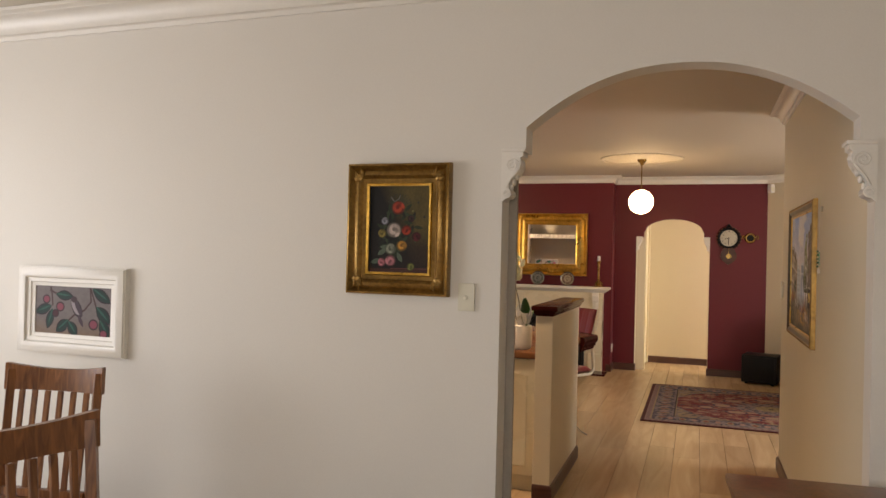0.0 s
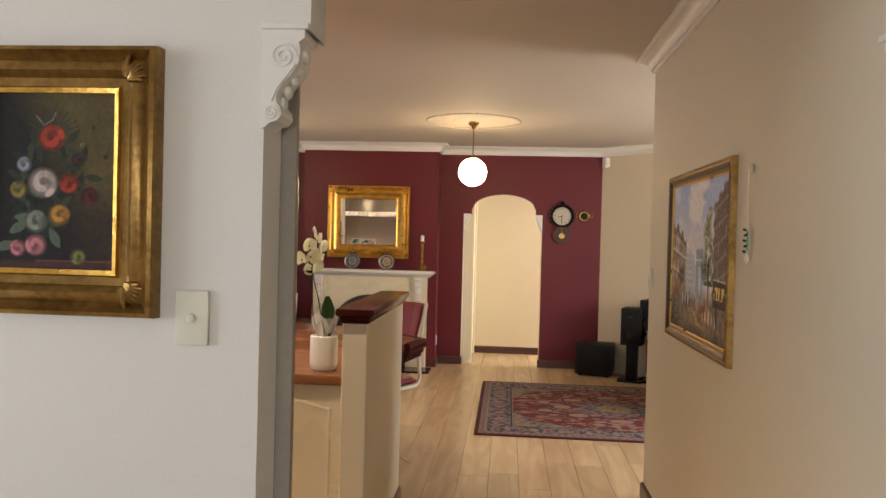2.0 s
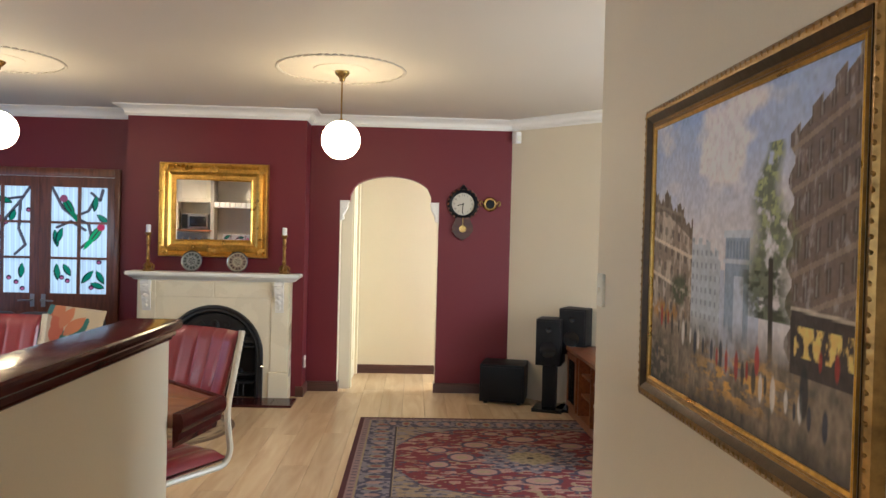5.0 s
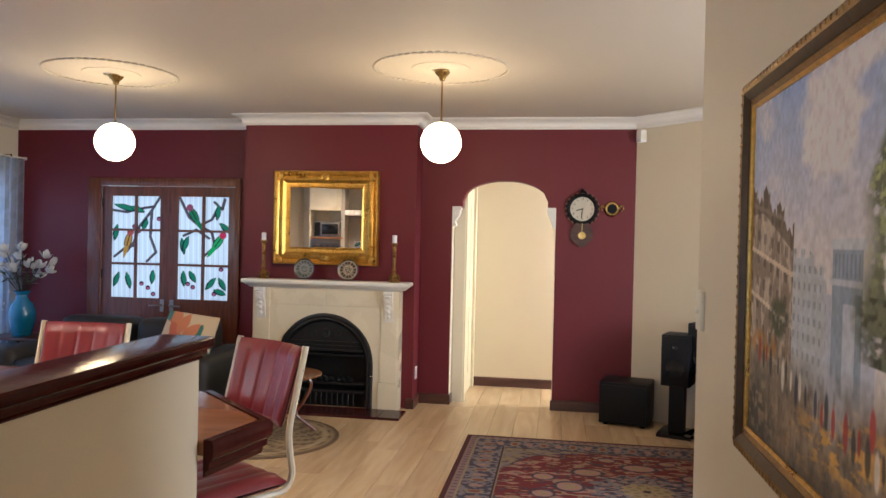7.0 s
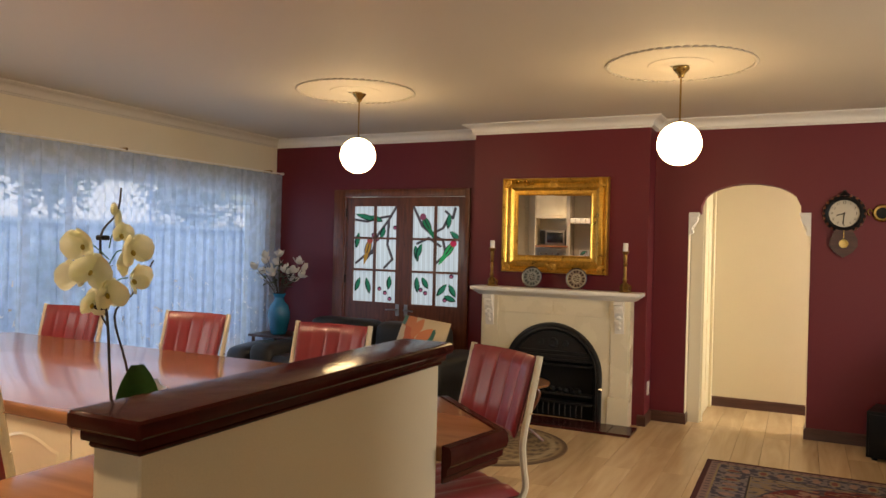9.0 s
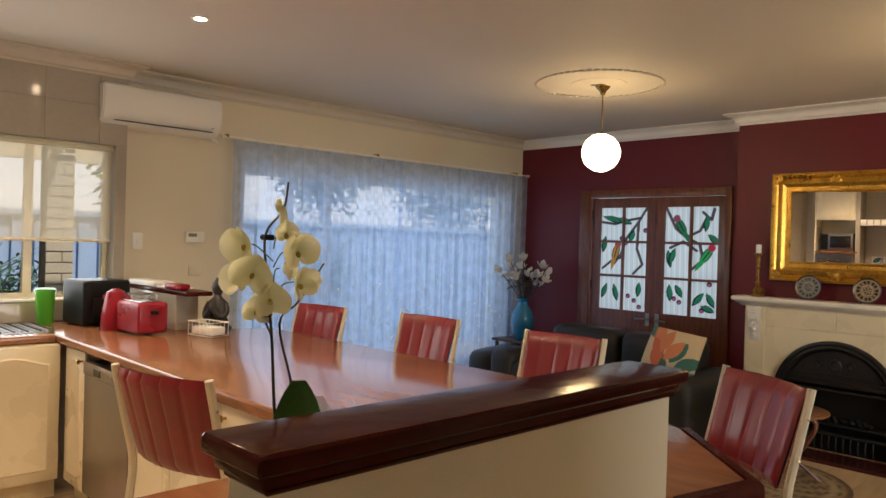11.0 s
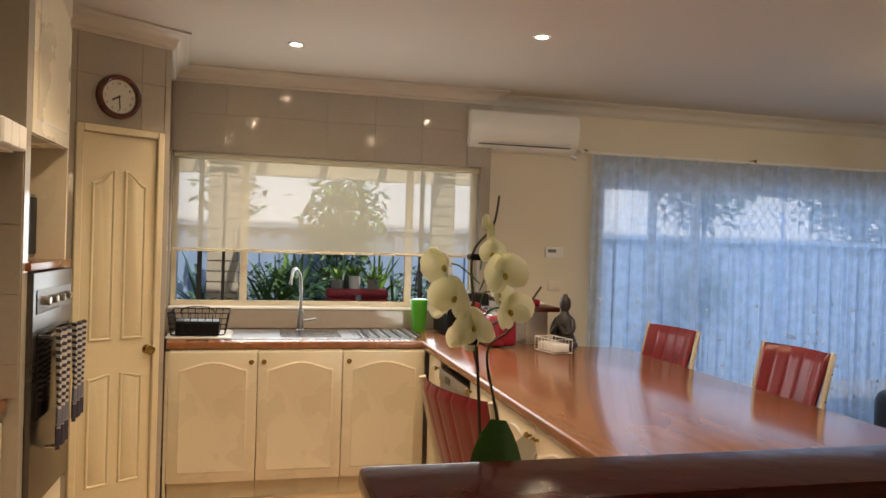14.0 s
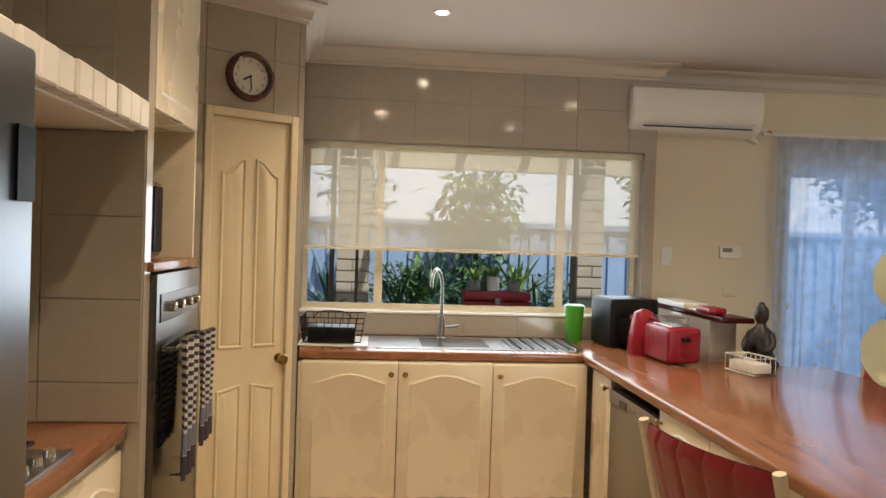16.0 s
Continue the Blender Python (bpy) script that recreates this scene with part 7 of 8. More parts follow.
main = smooth_path([(-0.02, 0, 0.13), (-0.050, -0.01, 0.24), (-0.055, -0.02, 0.40), (-0.062, -0.028, 0.50), (-0.068, -0.03, 0.58), (-0.060, 0.0, 0.625), (-0.062, 0.01, 0.675)], 5)
tube(bm, main, 0.0032, 6, r_end=0.0018)
tube(bm, smooth_path([(0.0, 0.005, 0.13), (-0.03, 0.01, 0.30), (-0.055, -0.005, 0.42), (-0.05, 0.03, 0.46), (-0.045, 0.08, 0.53)], 5), 0.0028, 6, r_end=0.0018)
tube(bm, smooth_path([(-0.055, -0.02, 0.40), (-0.08, -0.02, 0.44), (-0.08, 0.02, 0.47)], 4), 0.002, 5)
part("stem", bm, M_stem, t)
for z in (0.44, 0.575):
    part("clip", box(B(), -0.076, -0.054, -0.038, -0.018, z - 0.005, z + 0.005, 0.003, 1), M_black, t)
M_orch = mat("orchid_petal", (0.90, 0.91, 0.80), 0.5, var=0.05, scale=30)
nt = M_orch.node_tree
tl = nt.nodes.new("ShaderNodeBsdfTranslucent")
tl.inputs["Color"].default_value = (0.85, 0.86, 0.62, 1)
mx_ = nt.nodes.new("ShaderNodeMixShader")
mx_.inputs[0].default_value = 0.5
nt.links.new(nt.nodes["Principled BSDF"].outputs[0], mx_.inputs[1])
nt.links.new(tl.outputs[0], mx_.inputs[2])
nt.links.new(mx_.outputs[0], nt.nodes["Material Output"].inputs[0])
M_lip = mat("orchid_lip", (0.45, 0.33, 0.06), 0.5)
rnd = random.Random(17)
ORCH = ((-0.046, 0.563, 0.020, 0.042, -35), (-0.030, 0.515, 0.016, 0.047, -18), (-0.048, 0.500, -0.015, 0.040, -60), (-0.004, 0.470, 0.010, 0.045, 15), (-0.022, 0.448, -0.018, 0.036, -10),
        (0.040, 0.552, 0.004, 0.044, 30), (0.046, 0.495, -0.012, 0.042, 45), (0.020, 0.520, -0.022, 0.036, 80), (0.022, 0.585, 0.0, 0.026, 10))
for k, (s_, z, o, L, yaw) in enumerate(ORCH):
    c_ = Vector((-0.058 + 0.47 * s_ + 0.88 * o, -0.022 + 0.88 * s_ - 0.47 * o, z))
    face_ = Matrix.Rotation(math.radians(yaw), 3, "Z") @ Vector((0.80, -0.42, rnd.uniform(-0.30, 0.05)))
    F_ = Matrix.Translation(c_) @ face_.to_track_quat("Z", "Y").to_matrix().to_4x4() @ pose(0, 0, 0, 0, 0, rnd.uniform(-22, 22))
    bm = B()
    for a, L_, w, up in ((0, 1.0, 0.44, 10), (128, 0.95, 0.42, 12), (-128, 0.95, 0.42, 12), (74, 1.08, 0.78, 20), (-74, 1.08, 0.78, 20)):
        petal(bm, F_ @ Matrix.Translation((0, 0, 0.0006 * (a % 7))) @ pose(0, 0, 0, up + rnd.uniform(-6, 22), 0, a), L * L_ * 0.92, L * w * 0.88, 0.18, 8)
    fl = part("flower", bm, M_orch, t, "creamy white orchid flower")
    bm = B()
    bmesh.ops.create_uvsphere(bm, u_segments=8, v_segments=6, radius=1, matrix=F_ @ Matrix.Translation((0, -0.006, 0.008)) @ Matrix.Diagonal((0.004, 0.006, 0.006, 1)))
    part("lip", bm, M_lip, fl)
    bm = tube(B(), smooth_path([(-0.056, -0.02, z - 0.03), (c_.x * 0.5 - 0.029, c_.y * 0.5 - 0.015, z - 0.004), c_ - face_.normalized() * 0.006], 4), 0.0014, 5)
    part("flower_stalk", bm, M_orchleaf, t)
for s_, z, h_ in ((0.018, 0.612, 0.020), (0.010, 0.632, 0.013)):
    bm = B()
    bmesh.ops.create_uvsphere(bm, u_segments=10, v_segments=7, radius=1, matrix=Matrix.Translation((-0.058 + 0.47 * s_, -0.022 + 0.88 * s_, z)) @ Matrix.Diagonal((0.007, 0.007, h_, 1)))
    part("bud", bm, M_orch, t, "pale green orchid bud")

# Dining chairs.
def dining_chair(m, label):
    t = thing("dining_chair", label, "chair", m, "dining chairs")
    for s in (-1, 1):
        part("back_post", tube(B(), [(s * 0.205, 0.20, 0), (s * 0.205, 0.19, 0.44), (s * 0.205, 0.24, 0.97)], 0.022, 4), M_chairwood, t)
        part("front_leg", box(B(), s * 0.205 - 0.02, s * 0.205 + 0.02, -0.23, -0.19, 0, 0.43, 0.004), M_chairwood, t)
    n = 12
    bm = B()
    rows = []
    for i in range(n + 1):
        u = -1 + 2 * i / n
        y = 0.235 + 0.03 * (1 - u * u)
        top = 0.975 + 0.022 * u * u
        rows.append([bm.verts.new(v) for v in ((u * 0.228, y - 0.012, 0.885), (u * 0.228, y + 0.012, 0.885), (u * 0.228, y + 0.018, top), (u * 0.228, y - 0.006, top))])
    for a, b in zip(rows, rows[1:]):
        for k in range(4):
            bm.faces.new((a[k], a[(k + 1) % 4], b[(k + 1) % 4], b[k]))
    bm.faces.new(rows[0][::-1])
    bm.faces.new(rows[-1])
    bmesh.ops.recalc_face_normals(bm, faces=bm.faces)
    part("top_rail", bm, M_chairwood, t, "curved top rail")
    for k in range(6):
        u = -0.72 + 1.44 * k / 5
        y1 = 0.235 + 0.03 * (1 - u * u)
        part("slat", box(B(), u * 0.21 - 0.013, u * 0.21 + 0.013, -0.006, 0.006, 0, 0.42, 0.003, 1, m=pose(0, 0.19, 0.47) @ Matrix.Rotation(-0.12, 4, "X")), M_chairwood, t, smooth=False)
    part("lower_rail", box(B(), -0.19, 0.19, 0.175, 0.205, 0.455, 0.49, 0.004), M_chairwood, t)
    part("seat", box(B(), -0.23, 0.23, -0.24, 0.19, 0.43, 0.455, 0.010), M_chairwood, t)
    bm = B()
    box(bm, -0.185, 0.185, -0.222, -0.20, 0.36, 0.428)
    for s in (-1, 1):
        box(bm, s * 0.205 - 0.01, s * 0.205 + 0.01, -0.19, 0.18, 0.36, 0.428)
        box(bm, s * 0.205 - 0.009, s * 0.205 + 0.009, -0.19, 0.18, 0.14, 0.17)
    part("seat_frame", bm, M_chairwood, t, smooth=False)
    return t


dc = dining_chair(chair_at(-1.93, 4.80, -1.49, 4.87), "honey brown timber dining chair with slatted back, near the wall")
tagged(copy_thing(dc, chair_at(-0.98, 3.83, -0.862, 4.285) ), label="honey brown timber dining chair with slatted back, seen from behind")
t = thing("side_table_dark", "red-brown timber tabletop beside the arch", "table", at(0.98, 4.75, 0, 4))
part("tabletop", box(B(), 0, 0.95, 0, 0.55, 0.72, 0.75, 0.008), M_jarrah, t)
for a in (0.05, 0.90):
    for b in (0.05, 0.50):
        part("leg", box(B(), a - 0.025, a + 0.025, b - 0.025, b + 0.025, 0, 0.719, 0.004), M_jarrah, t)

# ---- kitchen benchtop things ----
t = thing("air_fryer", "black air fryer on the worktop", "air fryer", at(-3.96, 8.14, 0.90, 8))
part("body", box(B(), -0.14, 0.14, -0.15, 0.15, 0.004, 0.28, 0.03, 3), M_black, t)
part("drawer", box(B(), 0.139, 0.152, -0.10, 0.10, 0.03, 0.17, 0.006), M_black, t)
part("handle", box(B(), 0.152, 0.20, -0.02, 0.02, 0.10, 0.13, 0.008), M_black, t)
t = thing("kettle", "glossy red kettle with a handle", "kettle", at(-3.62, 8.13, 0.90, 0))
part("body", lathe(B(), [(0.078, 0), (0.082, 0.01), (0.075, 0.12), (0.055, 0.215), (0.050, 0.225), (0.02, 0.24), (0, 0.245)], 28), M_redplastic, t)
part("handle", tube(B(), smooth_path([(0.05, 0.02, 0.20), (0.09, 0.045, 0.19), (0.105, 0.05, 0.12), (0.08, 0.035, 0.05)], 5), 0.012, 8), M_redplastic, t)
part("spout", tube(B(), [(-0.05, -0.02, 0.15), (-0.085, -0.035, 0.20)], 0.020, 8, r_end=0.012), M_redplastic, t)
t = thing("toaster", "glossy red toaster with chrome slots", "toaster", at(-3.40, 8.20, 0.90, 4))
part("body", box(B(), -0.14, 0.14, -0.09, 0.09, 0.008, 0.185, 0.028, 3), M_redplastic, t)
part("top_plate", box(B(), -0.11, 0.11, -0.06, 0.06, 0.185, 0.189, 0.002, 1), M_chrome, t)
bm = B()
for k in range(9):
    tube(bm, [(-0.09 + k * 0.02, -0.05, 0.19), (-0.09 + k * 0.02, -0.05, 0.225), (-0.09 + k * 0.02, 0.05, 0.225), (-0.09 + k * 0.02, 0.05, 0.19)], 0.0022, 4)
part("wire_rack", bm, M_chrome, t)
part("lever", box(B(), 0.14, 0.165, -0.02, 0.02, 0.12, 0.14, 0.004), M_black, t)
t = thing("green_tumbler", "tall translucent green plastic tumbler", "tumbler", at(-4.05, 7.87, 0.90))
mg = mat("green_plastic", (0.07, 0.36, 0.035), 0.2)
part("cup", lathe(B(), [(0.042, 0), (0.045, 0.004), (0.056, 0.20), (0.052, 0.20), (0.042, 0.01)], 28), mg, t)
part("lid", lathe(B(), [(0.059, 0.198), (0.060, 0.215), (0.05, 0.222), (0, 0.222)], 28), mg, t)
t = thing("wire_basket", "small white wire basket holding folded napkins", "basket", at(-3.10, 8.46, 0.901, 12))
bm = B()
for z in (0.004, 0.08):
    tube(bm, [(-0.10, -0.06, z), (0.10, -0.06, z), (0.10, 0.06, z), (-0.10, 0.06, z), (-0.10, -0.06, z)], 0.003, 5)
for k in range(7):
    for y in (-0.06, 0.06):
        tube(bm, [(-0.10 + k * 0.033, y, 0.004), (-0.10 + k * 0.033, y, 0.08)], 0.002, 4)
part("wire", bm, M_plastic, t)
part("napkin", box(B(), -0.09, 0.09, -0.05, 0.05, 0.006, 0.055, 0.014, 2), M_ceramic, t)
t = thing("folded_cloth", "red and white folded cloth on the capping", "cloth", at(-3.52, 8.45, 1.139))
part("cloth", box(B(), -0.06, 0.10, -0.05, 0.05, 0, 0.035, 0.014, 2), M_redplastic, t)
t = thing("paper_stack", "white box and papers lying on the dark capping", "papers", at(-3.95, 8.48, 1.139))
part("box", box(B(), -0.20, 0.20, -0.07, 0.07, 0, 0.03, 0.003), M_plastic, t)
part("paper", box(B(), 0.22, 0.45, -0.06, 0.08, 0, 0.008, 0.002, 1), M_plastic, t)

# Statue: one plain mesh.
bm = lathe(B(), [(0.07, 0.0), (0.085, 0.02), (0.080, 0.06), (0.062, 0.10), (0.068, 0.15), (0.058, 0.20), (0.030, 0.225), (0.024, 0.24), (0.036, 0.262), (0.040, 0.290), (0.034, 0.320), (0.018, 0.338), (0.014, 0.350), (0, 0.354)], 24, m=Matrix.Diagonal((1.0, 0.8, 1, 1)))
for s in (-1, 1):
    tube(bm, smooth_path([(s * 0.055, 0, 0.19), (s * 0.075, -0.02, 0.13), (s * 0.05, -0.06, 0.10), (s * 0.01, -0.07, 0.15)], 4), 0.018, 8)
    tube(bm, smooth_path([(s * 0.02, 0, 0.05), (s * 0.09, -0.02, 0.03), (s * 0.07, -0.07, 0.03), (-s * 0.03, -0.08, 0.035)], 4), 0.024, 8)
tagged(part("statue", bm, mat("dark_bronze_resin", (0.022, 0.019, 0.018), 0.4, var=0.2, scale=10)), label="dark seated figure statue with clasped palms on the worktop", category="statue").matrix_world = at(-3.24, 8.585, 0.90, 35) @ Matrix.Scale(0.92, 4)

# Air conditioner, thermostat, phone.
t = thing("air_conditioner", "white wall-mounted split air conditioner", "air conditioner", at(CX, 8.215, 2.188))
prof = [(0.001, 0), (0.13, 0.0), (0.185, 0.035), (0.215, 0.10), (0.22, 0.20), (0.205, 0.262), (0.18, 0.275), (0.001, 0.275)]
bm = prism(B(), prof, 1, 0, 0.835, m=Matrix())
es = [e for e in bm.edges if abs(e.verts[0].co.y - e.verts[1].co.y) < 1e-6]
bmesh.ops.bevel(bm, geom=es, offset=0.010, segments=3, affect="EDGES")
part("case", bm, M_plastic, t)
part("outlet_flap", box(B(), 0.10, 0.19, 0.08, 0.76, 0.004, 0.012, 0.003, m=pose(0.005, 0, 0.0, 0, -25)), M_plastic, t)
part("slot", box(B(), 0.150, 0.2035, 0.08, 0.77, 0.030, 0.034), M_black, t, smooth=False)
part("indicator", box(B(), 0.216, 0.2225, 0.75, 0.77, 0.055, 0.06), M_chrome, t, smooth=False)
part("pipe_cover", tube(B(), [(0.03, 0.83, 0.01), (0.03, 0.89, -0.02)], 0.015, 8), M_plastic, t)
t = thing("thermostat", "white wall control panel with a small grey display", "thermostat", at(CX, 8.96, 1.46, 90))
part("case", box(B(), -0.07, 0.07, -0.022, 0, -0.04, 0.04, 0.005), M_plastic, t)
part("display", box(B(), -0.055, 0.01, -0.0235, -0.022, 0.0, 0.025), mat("grey_lcd", (0.16, 0.17, 0.14), 0.3), t, smooth=False)
for k in range(6):
    part("button", box(B(), 0.02 + (k % 2) * 0.02, 0.034 + (k % 2) * 0.02, -0.0245, -0.022, -0.025 + (k // 2) * 0.018, -0.015 + (k // 2) * 0.018), M_ivory, t, smooth=False)
t = thing("light_switch", "white light switch on the cream wall", "switch", at(CX, 8.54, 1.42, 90))
part("plate", box(B(), -0.036, 0.036, -0.010, 0, -0.058, 0.058, 0.003), M_plastic, t)
part("rocker", box(B(), -0.008, 0.008, -0.014, -0.010, -0.012, 0.012, 0.002, 1), M_plastic, t)
t = thing("power_outlet", "white power outlet low on the cream wall", "power outlet", at(CX, 8.97, 1.21, 90))
part("plate", box(B(), -0.05, 0.05, -0.010, 0, -0.036, 0.036, 0.003), M_cream, t)
part("socket", box(B(), -0.012, 0.012, -0.012, -0.010, -0.015, 0.015, 0.001, 1), M_cream, t)

# ---- sliding door, sheer curtain ----
t = thing("sliding_door", "white aluminium sliding door with a diamond security screen", "sliding door")
fx = CX - 0.12
bm = B()
for y0, y1 in ((SY0, SY0 + 0.05), (9.81, 9.87), (10.20, 10.26), (SY1 - 0.05, SY1)):
    box(bm, fx - 0.02, fx + 0.02, y0, y1, 0.02, SZ1)
box(bm, fx - 0.022, fx + 0.022, SY0, SY1, SZ1 - 0.05, SZ1 - 0.001)
box(bm, fx - 0.022, fx + 0.022, SY0, SY1, 0, 0.05)
part("frame", bm, M_plastic, t, smooth=False)
bm = B()
ya, yb = 9.87, 12.35
sp_ = 0.085
k = 0
c0 = ya - 2.0
while c0 < yb:
    for sg in (1, -1):
        # line z = (y - c0) * 1.35 (or mirrored), cut to the panel
        s_ = 1.35
        if sg == 1:
            p0, p1 = max(ya, c0), min(yb, c0 + 1.95 / s_)
            z_ = lambda y: 0.05 + (y - c0) * s_
        else:
            p0, p1 = max(ya, c0), min(yb, c0 + 1.95 / s_)
            z_ = lambda y: 2.0 - (y - c0) * s_
        if p1 - p0 > 0.02:
            tube(bm, [(fx - 0.03, p0, z_(p0)), (fx - 0.03, p1, z_(p1))], 0.0035, 4)
    c0 += sp_
part("security_screen", bm, mat("grey_screen", (0.30, 0.31, 0.32), 0.4, 0.3), t, "diamond mesh screen")


def sheer(name, color, clear, lacy=0.14, glowing=0.4):
    m = bpy.data.materials.new(name)
    m.use_nodes = True
    nt = m.node_tree
    out = nt.nodes["Material Output"]
    tr, tl, df = nt.nodes.new("ShaderNodeBsdfTransparent"), nt.nodes.new("ShaderNodeBsdfTranslucent"), nt.nodes.new("ShaderNodeBsdfDiffuse")
    tc, n = nt.nodes.new("ShaderNodeTexCoord"), nt.nodes.new("ShaderNodeTexNoise")
    n.inputs["Scale"].default_value, n.inputs["Detail"].default_value = 12, 3
    nt.links.new(tc.outputs["Object"], n.inputs["Vector"])
    tl.inputs["Color"].default_value = df.inputs["Color"].default_value = (*color, 1)
    a, b = nt.nodes.new("ShaderNodeMixShader"), nt.nodes.new("ShaderNodeMixShader")
    a.inputs[0].default_value = glowing
    nt.links.new(tl.outputs[0], a.inputs[1])
    nt.links.new(df.outputs[0], a.inputs[2])
    mr = nt.nodes.new("ShaderNodeMapRange")
    mr.inputs[1].default_value, mr.inputs[2].default_value = 0.42, 0.62
    mr.inputs[3].default_value, mr.inputs[4].default_value = 1 - clear, min(1, 1 - clear + lacy)
    nt.links.new(n.outputs[0], mr.inputs[0])
    nt.links.new(mr.outputs[0], b.inputs[0])
    nt.links.new(tr.outputs[0], b.inputs[1])
    nt.links.new(a.outputs[0], b.inputs[2])
    nt.links.new(b.outputs[0], out.inputs[0])
    return m


M_sheer = sheer("sheer_lace", (0.60, 0.75, 1.0), 0.42, 0.12, 0.20)
M_blind = sheer("roller_blind_cloth", (0.80, 0.72, 0.55), 0.42, 0.0, 0.45)


def curtain(name, y0, y1, x, z0, z1, folds, amp, seed):
    bm = B()
    n = folds * 8
    rows = []
    for j in range(9):
        f = j / 8
        row = []
        for i in range(n + 1):
            u = i / n
            ph = u * folds * 2 * math.pi + 0.8 * math.sin(3.1 * u * 7 + seed)
            row.append(bm.verts.new((x + amp * (0.55 + 0.45 * f) * math.sin(ph) + 0.008 * math.sin(ph * 2.3 + f * 2), y0 + (y1 - y0) * u + 0.006 * math.cos(ph), z1 + (z0 - z1) * f)))
        rows.append(row)
    for a, b in zip(rows, rows[1:]):
        for i in range(n):
            bm.faces.new((a[i], a[i + 1], b[i + 1], b[i]))
    return bm


t = thing("sheer_curtain", "white sheer lace curtain drawn across the sliding door", "curtain")
part("panel", curtain("p", 9.20, 10.90, CX + 0.09, 0.03, 2.205, 12, 0.020, 1), M_sheer, t)
part("panel", curtain("p", 10.87, 12.68, CX + 0.095, 0.03, 2.205, 14, 0.022, 5), M_sheer, t)
M_lace = mat("lace_thread", (0.70, 0.72, 0.76), 0.8)
bm = B()
rnd = random.Random(8)
for k in range(110):
    y, z = rnd.uniform(9.3, 12.6), rnd.uniform(0.1, 1.15)
    for j in range(3):
        a = rnd.uniform(0, 360)
        petal(bm, Matrix.Translation((CX + 0.118, y, z)) @ pose(0, 0, 0, 0, 90, 0) @ pose(0, 0, 0, 0, 0, a), rnd.uniform(0.02, 0.032), 0.005, 0.0, 3)
tagged(part("lace_motif", bm, M_lace, t), kind="stuff")
t = thing("curtain_rail", "thin white curtain rail with brackets over the sliding door", "curtain rail")
part("rail", tube(B(), [(CX + 0.09, 9.13, 2.218), (CX + 0.09, 12.70, 2.218)], 0.009, 8), M_plastic, t)
for y in (9.15, 10.6, 12.5):
    part("bracket", box(B(), CX, CX + 0.10, y, y + 0.02, 2.215, 2.24, 0.003, 1), M_brass, t)
for y in (9.12, 12.71):
    part("finial", lathe(B(), [(0.0, -0.02), (0.016, -0.01), (0.016, 0.01), (0, 0.02)], 12, m=pose(CX + 0.09, y, 2.218, 90)), M_plastic, t)

# ---- kitchen window and blind ----
t = thing("kitchen_window", "cream aluminium window with dark sliding sashes", "window")
fx = WX - 0.15
bm = B()
box(bm, fx - 0.02, fx + 0.02, WY0, WY1, WZ0, WZ0 + 0.035)
box(bm, fx - 0.02, fx + 0.02, WY0, WY1, WZ1 - 0.035, WZ1)
for y0, y1 in ((WY0, WY0 + 0.03), (6.68, 6.73), (7.82, 7.87), (WY1 - 0.03, WY1)):
    box(bm, fx - 0.0195, fx + 0.0195, y0, y1, WZ0 + 0.035, WZ1 - 0.035)
part("frame", bm, M_cab, t, smooth=False)
for y0, y1 in ((WY0 + 0.16, WY0 + 0.19), (6.56, 6.58), (7.93, 7.96)):
    part("sash_bar", box(B(), fx - 0.045, fx - 0.021, y0, y1, WZ0 + 0.035, WZ1 - 0.036), M_fridge_side, t, smooth=False)
structure("window_sill", box(B(), WX - 0.13, WX + 0.012, WY0 + 0.001, WY1 - 0.001, WZ0 - 0.012, WZ0 + 0.004, 0.003, 1), M_plaster)
t = thing("roller_blind", "cream translucent roller blind pulled two thirds down over the window", "blind")
bx = WX - 0.035
bm = B()
n = 24
rows = [[bm.verts.new((bx + 0.003 * math.sin(i * 0.9 + j * 0.3), WY0 + 0.015 + (WY1 - WY0 - 0.03) * i / n, z)) for i in range(n + 1)] for j, z in enumerate((2.03, 1.83, 1.62, 1.42))]
for a, b in zip(rows, rows[1:]):
    for i in range(n):
        bm.faces.new((a[i], a[i + 1], b[i + 1], b[i]))
part("cloth", bm, M_blind, t)
part("roller", tube(B(), [(bx, WY0 + 0.01, 2.032), (bx, WY1 - 0.01, 2.032)], 0.020, 12), M_blind, t)
part("bottom_rail", box(B(), bx - 0.008, bx + 0.008, WY0 + 0.013, WY1 - 0.013, 1.405, 1.425, 0.004), M_cab, t)
part("bead_chain", tube(B(), [(bx + 0.03, WY0 + 0.006, 2.02), (bx + 0.035, WY0 + 0.006, 1.40)], 0.002, 4), M_plastic, t)

# ---- outside ----
M_ground = mat("concrete_paving", (0.26, 0.25, 0.23), 0.85, var=0.2, scale=1.5, fine=40, bump=0.5)
structure("ground", box(B(), -600, -4.62, -600, 600, -0.30, -0.06), M_ground, "grey paved side yard", "ground")
M_fence = mat("pale_fence_sheet", (0.33, 0.47, 0.70), 0.5, var=0.06)
t = thing("yard_fence", "pale blue-grey ribbed metal fence along the side yard", "fence")
bm = B()
y = 2.0
while y < 17:
    box(bm, -7.03, -6.99, y, y + 0.10, -0.06, 1.62)
    box(bm, -7.06, -7.02, y + 0.10, y + 0.20, -0.06, 1.62)
    y += 0.20
tagged(part("sheet", bm, M_fence, t, smooth=False), kind="stuff")
part("top_rail", box(B(), -7.08, -6.96, 2, 17, 1.62, 1.67), M_fence, t, smooth=False)
